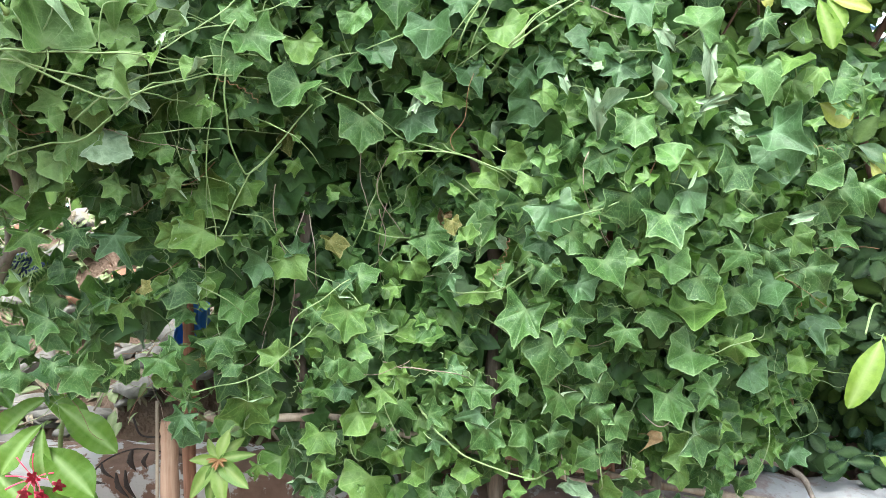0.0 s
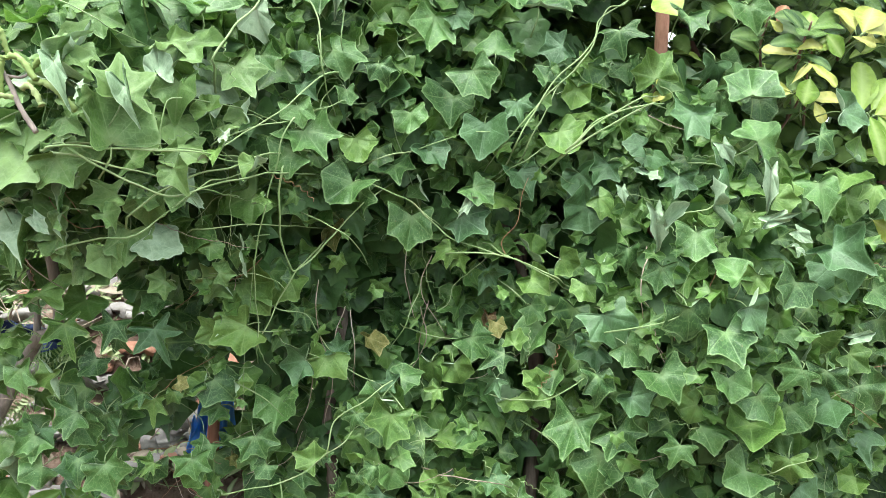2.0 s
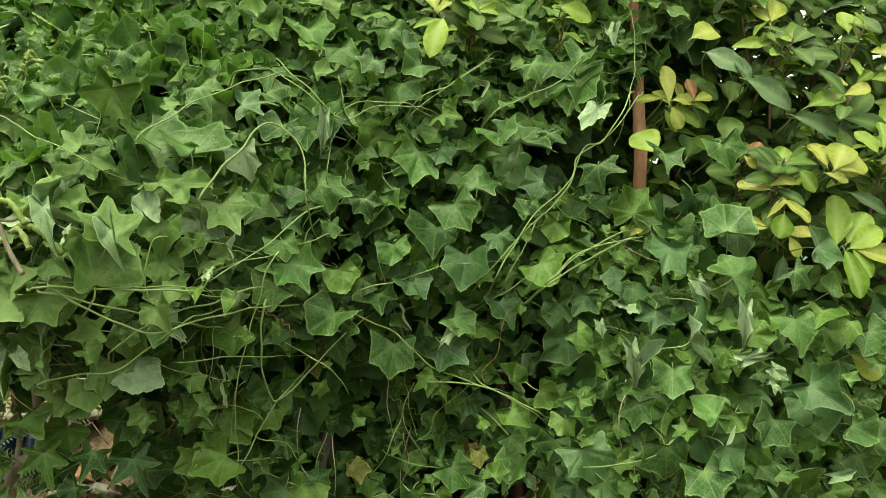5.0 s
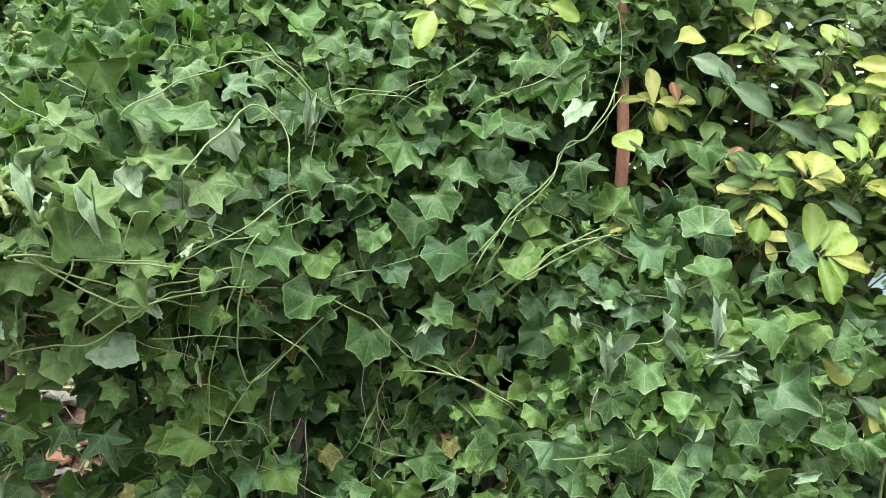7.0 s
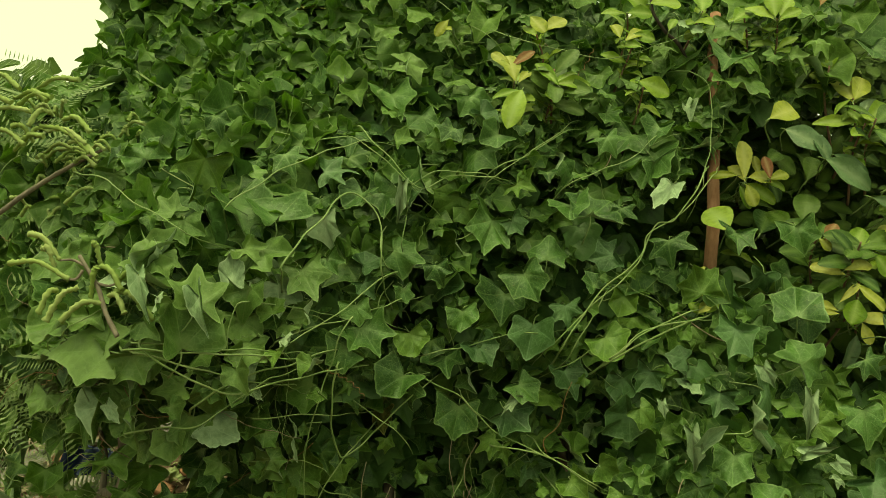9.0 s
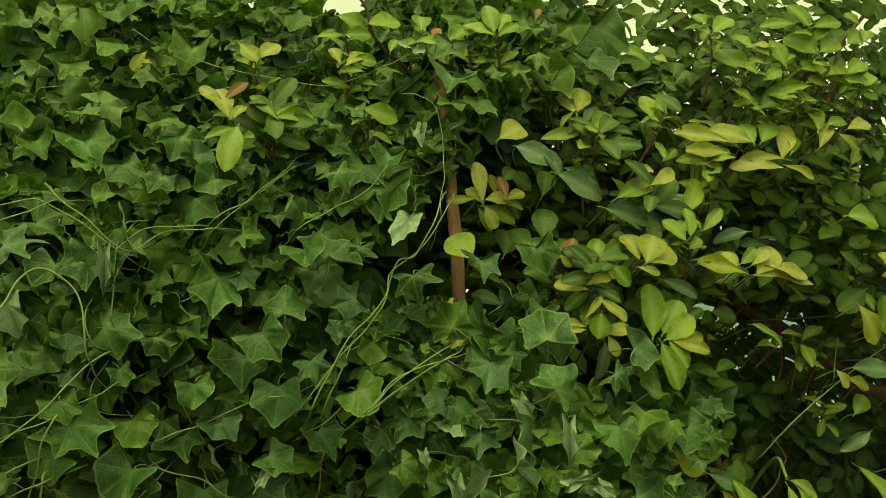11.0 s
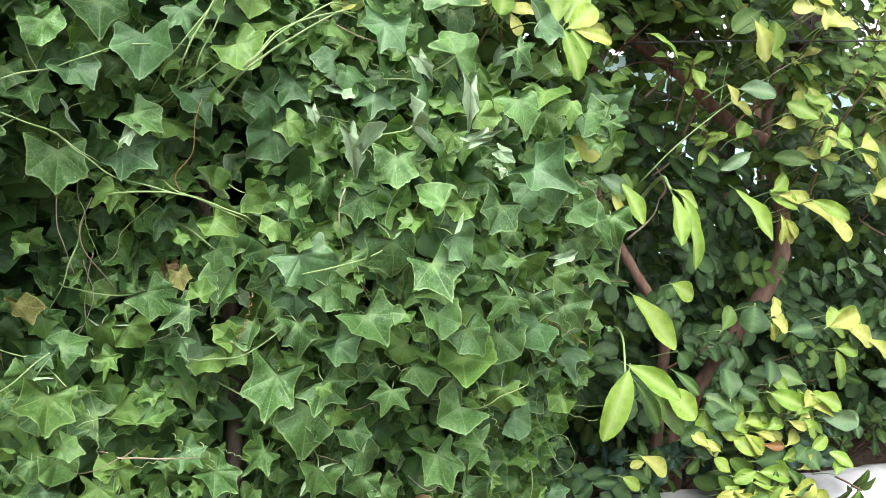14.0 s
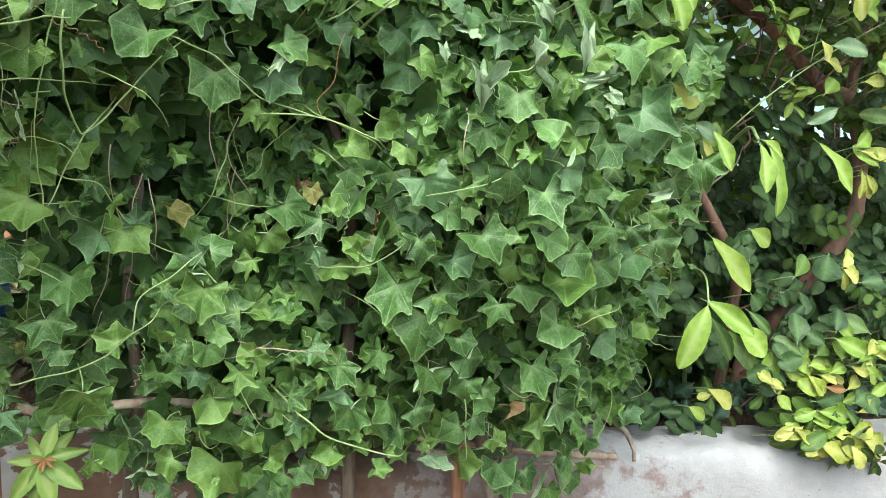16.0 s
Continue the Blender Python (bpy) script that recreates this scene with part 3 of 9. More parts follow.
rail = thing("fence_rail", "dry grey-brown branch laid across the vine as a rail", "rail")
stem("branch", [(-0.42, 1.46, 0.842), (-0.37, 1.43, 0.838), (-0.2, 1.43, 0.848), (-0.08, 1.43, 0.825), (0.0, 1.44, 0.8), (0.16, 1.44, 0.775), (0.377, 1.47, 0.725), (0.5, 1.49, 0.7), (0.6, 1.5, 0.686)], 0.0068, 0.0062, RAIL, rail, 8, 0.35)
stem("twig", [(0.2, 1.43, 0.75), (0.38, 1.45, 0.708), (0.58, 1.5, 0.668)], 0.0035, 0.0018, RAIL, rail, 5, 0.1)

cable = thing("cable", "thin black cable strung through the shrubs", "cable")
stem("wire", [(0.882, 1.730, 1.583), (0.882, 1.660, 1.576), (1.004, 1.630, 1.578), (1.136, 1.630, 1.583), (1.317, 1.630, 1.589), (1.510, 1.630, 1.597), (1.847, 1.730, 1.622)], 0.0022, 0.0022, CABLE, cable, 5)
far_cable = thing("cable", "black cable hanging far behind the hedge", "cable")
stem("wire", [(-5.5, 8.45, 3.1), (-2.5, 8.2, 3.0), (0.5, 8.1, 2.9), (3.3, 8.05, 2.6)], 0.012, 0.012, CABLE, far_cable, 5)

# ---- rubble and the blue plastic behind the wall ----
rnd = random.Random(11)
for i in range(230):
    x, y = rnd.uniform(-1.75, -0.35), rnd.uniform(1.95, 2.9)
    s = rnd.uniform(0.02, 0.085)
    bm = bmesh.new()
    box_rough(bm, (-s, -s * 0.7, -s * 0.3), (s, s * 0.7, s * 0.3), 2, s * 0.22, i)
    ob = part("rubble_stone", bm, STONE if i % 5 else CLAY)
    ob.matrix_basis = pose(x, y, ground_z(x, y) + s * 0.2, rnd.uniform(-20, 20), rnd.uniform(-20, 20), rnd.uniform(0, 180))
    tagged(ob, "broken orange clay tile lying on the soil" if i % 5 == 0 else "pale flat broken stone lying on the soil", "stone", "rubble behind the wall")


def build_litter():
    """Fallen leaves, clippings and dead twigs strewn over the heap."""
    litter = thing("leaf_litter", "green clippings, dry leaves and dead twigs strewn over the rubble", "leaf litter", kind="stuff")
    rnd = random.Random(29)
    for name, meshes, mat, count in (("clipping", PLAIN_LONG, LITTER_GREEN, 1500), ("dry_leaf", PLAIN_LONG, LITTER_DRY, 700)):
        poses = []
        for _ in range(count):
            x, y = rnd.uniform(-2.0, -0.4), rnd.uniform(1.9, 2.95)
            a = rnd.uniform(0, 6.28)
            poses.append(facing((x, y, ground_z(x, y) + rnd.uniform(0.0, 0.03)), (rnd.gauss(0, 0.5), -0.5 + rnd.gauss(0, 0.4), 1), (math.cos(a), math.sin(a), rnd.uniform(-0.3, 0.3)), rnd.uniform(0.03, 0.075)))
        mass(name, litter, meshes, poses, mat)
    bm = bmesh.new()
    for k in range(150):
        x, y, a = rnd.uniform(-1.9, -0.45), rnd.uniform(1.9, 2.9), rnd.uniform(0, 6.28)
        n = rnd.uniform(0.08, 0.3)
        line = [Vector((x + math.cos(a) * n * f, y + 0.4 * math.sin(a) * n * f, ground_z(x, y) + 0.01 + rnd.uniform(0, 0.05) + 0.06 * math.sin(f * 3))) for f in (0, 0.35, 0.7, 1.0)]
        tube(bm, line, rnd.uniform(0.0015, 0.004), 0.001, 5, 0.1, k)
    tagged(part("twigs", bm, RAIL, litter), kind="stuff")


build_litter()


def build_blue(x, y, z0, z1, w, label, seed, mat=BLUE):
    """A folded sheet of blue plastic hanging down to the rubble."""
    bm = bmesh.new()
    grid, n = [], 24
    for j in range(11):
        row = []
        for i in range(n + 1):
            u, v = i / n, j / 10
            row.append(bm.verts.new(((u - 0.5) * w * (0.8 + 0.3 * v), 0.03 * math.sin(u * 19 + seed) * (0.4 + v) + 0.03 * noise.noise((u * 6, v * 3, seed)), (z1 - z0) * (1 - v) + 0.05 * noise.noise((u * 4 + seed, v * 2, 0)))))
        grid.append(row)
    for a, b in zip(grid, grid[1:]):
        for k in range(n):
            bm.faces.new((a[k], a[k + 1], b[k + 1], b[k])).smooth = True
    bmesh.ops.solidify(bm, geom=bm.faces[:], thickness=0.003)
    ob = part("plastic_sheet", bm, mat)
    ob.location = (x, y, z0)
    tagged(ob, label, "plastic sheet", "blue plastic sheets")


build_blue(-0.505, 1.62, 0.93, 1.03, 0.075, "bright blue plastic sheet caught behind the stake", 1)
build_blue(-0.56, 1.75, 0.86, 0.93, 0.07, "bright blue plastic scrap lying on the rubble", 3)
build_blue(-1.16, 2.22, 1.0, 1.07, 0.24, "dusty dark blue plastic sheet heaped on the rubble", 5, NAVY)

# ---- the climbing vines ----
VINE_LABELS = ("climbing vine with broad pale lobed leaves trailing over the hedge", "climbing vine with lobed green leaves spilling over a dry branch", "climbing vine with a dark gnarled stem and lobed leaves", "dense climbing vine with overlapping pale-veined lobed leaves")
VINES = [thing("climbing_vine", t, "vine", "vines of the hedge", at=(x, 1.42, 0)) for t, x in zip(VINE_LABELS, (-0.7, -0.42, -0.05, 0.3))]


def vine_of(x):
    return VINES[0 if x < -0.56 else 1 if x < -0.3 else 2 if x < 0.12 else 3]


def local(parent, p):
    return Vector(p) - parent.location


def vine_stem(pts, r0, r1, mat, name="stem", rough=0.0, label=""):
    v = vine_of(pts[0][0])
    pts = [Vector(p) for p in pts]
    if name == "runner":     # both ends dip back among the leaves
        a, b = (pts[0] - pts[1]).normalized(), (pts[-1] - pts[-2]).normalized()
        pts = [pts[0] + a * 0.06 + Vector((0, 0.11, 0)), pts[0] + a * 0.02 + Vector((0, 0.025, 0)), *pts, pts[-1] + b * 0.02 + Vector((0, 0.025, 0)), pts[-1] + b * 0.06 + Vector((0, 0.11, 0))]
    line = smooth_line([local(v, p) for p in pts], 8)
    if r0 < 0.003:
        line = [p + 0.004 * noise.noise_vector(p * 22) for p in line]
        r0 *= 1.2 if name == "runner" else 1.0
        r1 = r0 * 0.6
    return part(name, tube(bmesh.new(), line, r0, r1, 6, rough), mat, v, label)


vine_stem([(-0.27, 1.42, 0.0), (-0.25, 1.47, 0.4), (-0.262, 1.48, 0.7), (-0.245, 1.475, 0.85), (-0.262, 1.47, 1.0), (-0.25, 1.5, 1.2), (-0.27, 1.47, 1.5)], 0.014, 0.009, TRUNK, "trunk", 0.25, "dark gnarled vine trunk")
vine_stem([(0.06, 1.43, 0.0), (0.09, 1.47, 0.5), (0.085, 1.47, 0.9), (0.09, 1.48, 1.1), (0.055, 1.46, 1.3), (0.06, 1.5, 1.7)], 0.015, 0.009, TRUNK, "trunk", 0.25, "dark gnarled vine trunk")
vine_stem([(0.34, 1.46, 0.0), (0.33, 1.45, 0.45), (0.345, 1.44, 0.62), (0.325, 1.45, 0.75), (0.34, 1.46, 1.0), (0.3, 1.5, 1.5)], 0.02, 0.01, GREYLIMB, "trunk", 0.2, "grey twisted vine trunk")
vine_stem([(0.39, 1.46, 0.0), (0.385, 1.45, 0.55), (0.36, 1.44, 0.7), (0.4, 1.46, 0.9)], 0.014, 0.008, GREYLIMB, "trunk", 0.2, "grey twisted vine trunk")
vine_stem([(-0.02, 1.5, 1.42), (0.03, 1.46, 1.34), (0.06, 1.44, 1.25), (0.04, 1.44, 1.18)], 0.009, 0.007, TRUNK, "trunk", 0.2)

# long bare runners, tendrils and leaf stalks
vine_stem([(-0.534, 1.038, 1.409), (-0.483, 1.052, 1.412), (-0.432, 1.082, 1.410), (-0.380, 1.120, 1.414)], 0.0011, 0.0009, STALK, "runner")
vine_stem([(-0.532, 1.034, 1.396), (-0.496, 1.047, 1.390), (-0.462, 1.067, 1.381), (-0.415, 1.101, 1.372)], 0.0014, 0.0010, STALK, "runner")
vine_stem([(-0.470, 1.103, 1.332), (-0.422, 1.108, 1.367), (-0.387, 1.125, 1.387), (-0.353, 1.148, 1.400), (-0.318, 1.173, 1.420)], 0.0014, 0.0010, STALK, "runner")
vine_stem([(-0.373, 1.141, 1.432), (-0.329, 1.174, 1.459), (-0.284, 1.211, 1.478), (-0.235, 1.246, 1.507)], 0.0010, 0.0008, STALK, "runner")
vine_stem([(-0.290, 1.197, 1.464), (-0.307, 1.196, 1.408), (-0.326, 1.212, 1.334), (-0.343, 1.241, 1.258), (-0.343, 1.278, 1.186), (-0.344, 1.294, 1.142)], 0.0011, 0.0009, STALK, "runner")
vine_stem([(-0.301, 1.196, 1.392), (-0.304, 1.226, 1.325), (-0.295, 1.263, 1.271), (-0.285, 1.278, 1.261), (-0.248, 1.288, 1.301), (-0.198, 1.291, 1.362)], 0.0014, 0.0010, STALK, "runner")
vine_stem([(-0.402, 1.173, 1.315), (-0.357, 1.202, 1.323), (-0.309, 1.241, 1.326)], 0.0009, 0.0007, STALK, "runner")
vine_stem([(-0.291, 1.283, 1.259), (-0.317, 1.287, 1.207), (-0.342, 1.289, 1.159)], 0.0011, 0.0009, STALK, "runner")
vine_stem([(-0.311, 1.305, 1.200), (-0.282, 1.329, 1.194), (-0.265, 1.349, 1.166), (-0.249, 1.359, 1.138)], 0.0009, 0.0007, STALK, "runner")
vine_stem([(-0.174, 1.294, 1.435), (-0.120, 1.311, 1.451), (-0.056, 1.319, 1.476), (-0.003, 1.321, 1.487)], 0.0010, 0.0008, STALK, "runner")
vine_stem([(-0.170, 1.303, 1.389), (-0.123, 1.328, 1.370), (-0.097, 1.343, 1.345), (-0.054, 1.351, 1.317), (0.023, 1.326, 1.295)], 0.0012, 0.0010, STALK, "runner")
vine_stem([(-0.054, 1.348, 1.297), (-0.013, 1.332, 1.298), (0.024, 1.316, 1.295), (0.090, 1.281, 1.266)], 0.0012, 0.0010, STALK, "runner")
vine_stem([(0.026, 1.315, 1.296), (0.063, 1.297, 1.276), (0.088, 1.282, 1.263)], 0.0010, 0.0008, STALK, "runner")
vine_stem([(0.050, 1.318, 1.466), (0.072, 1.317, 1.508), (0.088, 1.319, 1.544)], 0.0010, 0.0008, STALK, "runner")
vine_stem([(0.111, 1.297, 1.453), (0.162, 1.293, 1.490), (0.226, 1.290, 1.523)], 0.0015, 0.0011, STALK, "runner")
vine_stem([(0.188, 1.220, 1.195), (0.218, 1.203, 1.205), (0.246, 1.190, 1.215)], 0.0011, 0.0009, STALK, "runner")
vine_stem([(0.024, 1.325, 1.299), (0.018, 1.324, 1.321), (0.038, 1.314, 1.347), (0.045, 1.309, 1.389), (0.052, 1.307, 1.414)], 0.0007, 0.0006, STALK_RED, "tendril")
vine_stem([(-0.387, 1.316, 0.917), (-0.305, 1.320, 0.937), (-0.248, 1.312, 0.975), (-0.218, 1.297, 1.001)], 0.0011, 0.0009, STALK, "runner")
vine_stem([(-0.236, 1.307, 0.994), (-0.230, 1.311, 1.034), (-0.193, 1.309, 1.060), (-0.156, 1.328, 1.086)], 0.0012, 0.0010, STALK, "runner")
vine_stem([(0.001, 1.319, 0.846), (0.046, 1.317, 0.814), (0.091, 1.315, 0.799), (0.139, 1.313, 0.786)], 0.0015, 0.0011, STALK, "runner")
vine_stem([(0.246, 1.292, 0.862), (0.249, 1.300, 0.824), (0.254, 1.307, 0.782)], 0.0010, 0.0008, STALK, "runner")
vine_stem([(-0.119, 1.423, 1.166), (-0.080, 1.416, 1.159), (-0.031, 1.398, 1.158)], 0.0010, 0.0008, STALK, "runner")
vine_stem([(0.414, 1.259, 0.996), (0.439, 1.261, 1.008), (0.475, 1.271, 1.015)], 0.0008, 0.0006, STALK, "runner")
vine_stem([(0.046, 1.318, 1.075), (0.089, 1.297, 1.082), (0.127, 1.274, 1.106)], 0.0010, 0.0008, STALK, "runner")
vine_stem([(-0.351, 1.265, 1.259), (-0.365, 1.305, 1.163), (-0.378, 1.341, 0.997)], 0.0005, 0.0004, STALK, "runner")
vine_stem([(-0.161, 1.348, 1.501), (-0.131, 1.381, 1.408), (-0.082, 1.436, 1.292)], 0.0008, 0.0006, STALK, "runner")
vine_stem([(-0.309, 1.344, 1.143), (-0.244, 1.376, 1.114), (-0.165, 1.355, 1.084), (-0.124, 1.325, 1.055)], 0.0009, 0.0007, STALK, "runner")
vine_stem([(-0.369, 1.105, 1.541), (-0.341, 1.148, 1.607), (-0.311, 1.189, 1.662), (-0.276, 1.203, 1.647), (-0.257, 1.204, 1.612), (-0.251, 1.198, 1.556)], 0.0014, 0.0010, STALK, "runner")
vine_stem([(-0.320, 1.278, 1.783), (-0.266, 1.267, 1.737), (-0.213, 1.274, 1.693), (-0.170, 1.292, 1.722), (-0.107, 1.305, 1.729)], 0.0011, 0.0009, STALK, "runner")
vine_stem([(-0.461, 1.107, 1.614), (-0.435, 1.149, 1.659), (-0.405, 1.190, 1.699), (-0.318, 1.260, 1.760)], 0.0011, 0.0009, STALK, "runner")
vine_stem([(-0.251, 1.216, 1.538), (-0.294, 1.182, 1.487), (-0.328, 1.156, 1.454), (-0.374, 1.125, 1.416)], 0.0011, 0.0009, STALK, "runner")
vine_stem([(0.226, 1.308, 1.750), (0.191, 1.305, 1.684), (0.160, 1.305, 1.671), (0.131, 1.301, 1.602), (0.072, 1.299, 1.535), (0.024, 1.300, 1.478)], 0.0012, 0.0010, STALK, "runner")
vine_stem([(0.117, 1.287, 1.465), (0.159, 1.286, 1.505), (0.222, 1.280, 1.522)], 0.0012, 0.0010, STALK, "runner")
vine_stem([(-0.744, 1.179, 1.655), (-0.676, 1.135, 1.644), (-0.601, 1.083, 1.609), (-0.517, 1.061, 1.572)], 0.0010, 0.0008, STALK, "runner")
vine_stem([(-0.528, 1.003, 1.400), (-0.490, 1.014, 1.401), (-0.443, 1.038, 1.403), (-0.382, 1.081, 1.406)], 0.0014, 0.0010, STALK, "runner")
vine_stem([(-0.510, 1.008, 1.398), (-0.472, 1.035, 1.375), (-0.418, 1.079, 1.354), (-0.368, 1.109, 1.369), (-0.318, 1.144, 1.388)], 0.0014, 0.0010, STALK, "runner")
vine_stem([(-0.559, 1.103, 1.282), (-0.511, 1.098, 1.295), (-0.459, 1.107, 1.306), (-0.383, 1.117, 1.369)], 0.0012, 0.0010, STALK, "runner")
vine_stem([(-0.578, 1.131, 1.664), (-0.514, 1.114, 1.636), (-0.477, 1.115, 1.621)], 0.0009, 0.0007, STALK, "runner")
vine_stem([(-0.434, 1.102, 1.408), (-0.430, 1.091, 1.464), (-0.413, 1.103, 1.481), (-0.352, 1.153, 1.478)], 0.0010, 0.0008, STALK, "runner")
vine_stem([(-0.105, 1.326, 1.732), (-0.012, 1.365, 1.820), (0.007, 1.376, 1.844)], 0.0008, 0.0006, STALK, "runner")
vine_stem([(-0.370, 1.235, 1.752), (-0.335, 1.259, 1.765), (-0.277, 1.262, 1.735), (-0.230, 1.269, 1.697)], 0.0011, 0.0009, STALK, "runner")
vine_stem([(-0.230, 1.268, 1.695), (-0.231, 1.257, 1.649), (-0.230, 1.248, 1.606)], 0.0010, 0.0008, STALK, "runner")
vine_stem([(-0.230, 1.269, 1.697), (-0.196, 1.286, 1.725), (-0.129, 1.302, 1.732)], 0.0011, 0.0009, STALK, "runner")
vine_stem([(-0.131, 1.416, 2.018), (-0.041, 1.406, 1.992), (0.058, 1.399, 1.974), (0.123, 1.407, 1.993), (0.201, 1.424, 2.036)], 0.0008, 0.0006, STALK, "runner")
vine_stem([(0.027, 1.326, 1.733), (0.070, 1.331, 1.759), (0.114, 1.341, 1.782), (0.160, 1.363, 1.835)], 0.0009, 0.0007, STALK, "runner")
vine_stem([(-0.095, 1.319, 1.751), (-0.047, 1.336, 1.779), (0.003, 1.358, 1.827)], 0.0009, 0.0007, STALK, "runner")
vine_stem([(0.118, 1.287, 1.464), (0.159, 1.285, 1.502), (0.214, 1.284, 1.532)], 0.0012, 0.0010, STALK, "runner")
vine_stem([(0.038, 1.299, 1.475), (0.081, 1.300, 1.554), (0.140, 1.302, 1.617), (0.150, 1.304, 1.659), (0.198, 1.305, 1.692), (0.239, 1.308, 1.751)], 0.0012, 0.0010, STALK, "runner")
vine_stem([(0.213, 1.392, 1.955), (0.242, 1.379, 1.922), (0.242, 1.341, 1.829), (0.230, 1.308, 1.752)], 0.0008, 0.0006, STALK, "runner")
vine_stem([(-0.249, 1.476, 2.093), (-0.191, 1.457, 2.047), (-0.134, 1.442, 2.008)], 0.0007, 0.0006, STALK, "runner")


PLACED, PICKED = [], []      # where leaves stand already, so that the rest grow between them


def vine_leaf(x, z, off, size, turn, meshes=VINE_LEAVES, shape=None, lift=0.35, swing=0.0, y=None, name="leaf"):
    """One leaf on the face of the vine. off: metres before (-) or behind the face; turn: degrees from hanging straight down towards +x."""
    v = vine_of(x)
    if any(math.hypot(x - a, z - b) < 0.5 * s + 0.12 * size for a, b, s in PICKED):
        return None
    if off < -0.055:
        lift = 0.8
    if meshes in (YELLOW_LEAVES, DRY_LEAVES):
        size *= 0.75
    p = Vector((x, (vine_y(x, z) if y is None else y) + off, z))
    r = random.Random(round(x * 1000) * 7 + round(z * 1000))
    if x < -0.3 and 0.95 < z < 1.45:
        lift += 0.3
    lift += 0.5 * max(0, min(1, (z - 1.7) / 0.2))
    n = (math.tan(radians(max(-66, min(66, swing + r.gauss(0, 32))))), -1, lift + r.gauss(0.2, 0.5))
    a = radians(turn + (r.gauss(0, 20) if abs(turn) < 12 else 0))
    PLACED.append((x, z, size))
    if shape is None:
        shape = r.choice((1, 3, 5, 10, 2)) if size > 0.078 else r.randrange(len(meshes))
    me = meshes[shape % len(meshes)]
    wide = 0.5 if meshes is TURNED_LEAVES else r.uniform(0.85, 1.12)
    return put_leaf(me, v, facing(local(v, p), n, (math.sin(a), -0.1, -math.cos(a)), size) @ Matrix.Diagonal((wide, 1, 1, 1)), name)


def picked_leaf(x, z, off, size, turn, broad, meshes):
    """A leaf that can be told apart: it looks at the yard, or is turned about its midrib where it looks narrow."""
    v, r = vine_of(x), random.Random(round(x * 1000) * 11 + round(z * 1000))
    if x < -0.33 and 1.2 < z < 1.6 or z > 1.9:
        meshes = TRAILING_LEAVES if meshes in (YOUNG_LEAVES, BLUE_LEAVES) or meshes is VINE_LEAVES and x < -0.4 and r.random() < 0.6 else YOUNG_LEAVES if meshes is VINE_LEAVES else meshes
    swing = math.copysign(math.degrees(math.acos(min(1, broad))), r.uniform(-1, 1)) * 0.9 if meshes is not TURNED_LEAVES else 0
    n = (math.tan(radians(max(-68, min(68, swing + r.gauss(0, 14))))), -1, 0.3 + r.gauss(0.0, 0.25) + 0.45 * max(0, min(1, (z - 1.7) / 0.2)) + (0.3 if x < -0.35 and z > 1.3 else 0))
    a = radians(turn)
    PLACED.append((x, z, size))
    PICKED.append((x, z, size))
    wide = broad if meshes is TURNED_LEAVES else r.uniform(0.92, 1.1)
    if meshes is TURNED_LEAVES:
        size = min(size, 0.075)
    p = local(v, (x, vine_y(x, z) + off - (0.055 if meshes is TURNED_LEAVES else 0.035) + r.uniform(-0.01, 0.01), z))
    put_leaf(meshes[r.randrange(len(meshes))], v, facing(p, n, (math.sin(a), -0.1, -math.cos(a)), size * 0.88) @ Matrix.Diagonal((wide, 1, 1, 1)))


# full-grown green leaves: x, z, before or behind the face, size, turn, how broad it looks
for row in (
    (-0.707, 1.088, 0.00, 0.061, 14, 1.00),
    (-0.699, 0.985, 0.00, 0.068, -46, 1.00),
    (-0.684, 0.940, 0.00, 0.064, -53, 1.00),
    (-0.650, 1.041, 0.02, 0.047, 21, 1.00),
    (-0.635, 1.694, 0.00, 0.088, -149, 1.00),
    (-0.626, 1.028, 0.00, 0.072, -58, 1.00),
    (-0.618, 1.010, 0.00, 0.064, 35, 1.00),
    (-0.615, 0.955, -0.02, 0.062, 7, 1.00),
    (-0.607, 1.105, 0.05, 0.060, -23, 1.00),
    (-0.597, 0.931, 0.00, 0.062, 150, 1.00),
    (-0.582, 1.023, 0.00, 0.063, -11, 1.00),
    (-0.567, 0.949, -0.02, 0.071, 23, 1.00),
    (-0.563, 1.145, 0.06, 0.054, 37, 1.00),
    (-0.561, 0.940, 0.00, 0.050, 12, 1.00),
    (-0.550, 1.771, 0.00, 0.048, 24, 1.00),
    (-0.542, 1.599, 0.00, 0.055, -135, 1.00),
):
    picked_leaf(*row, VINE_LEAVES)
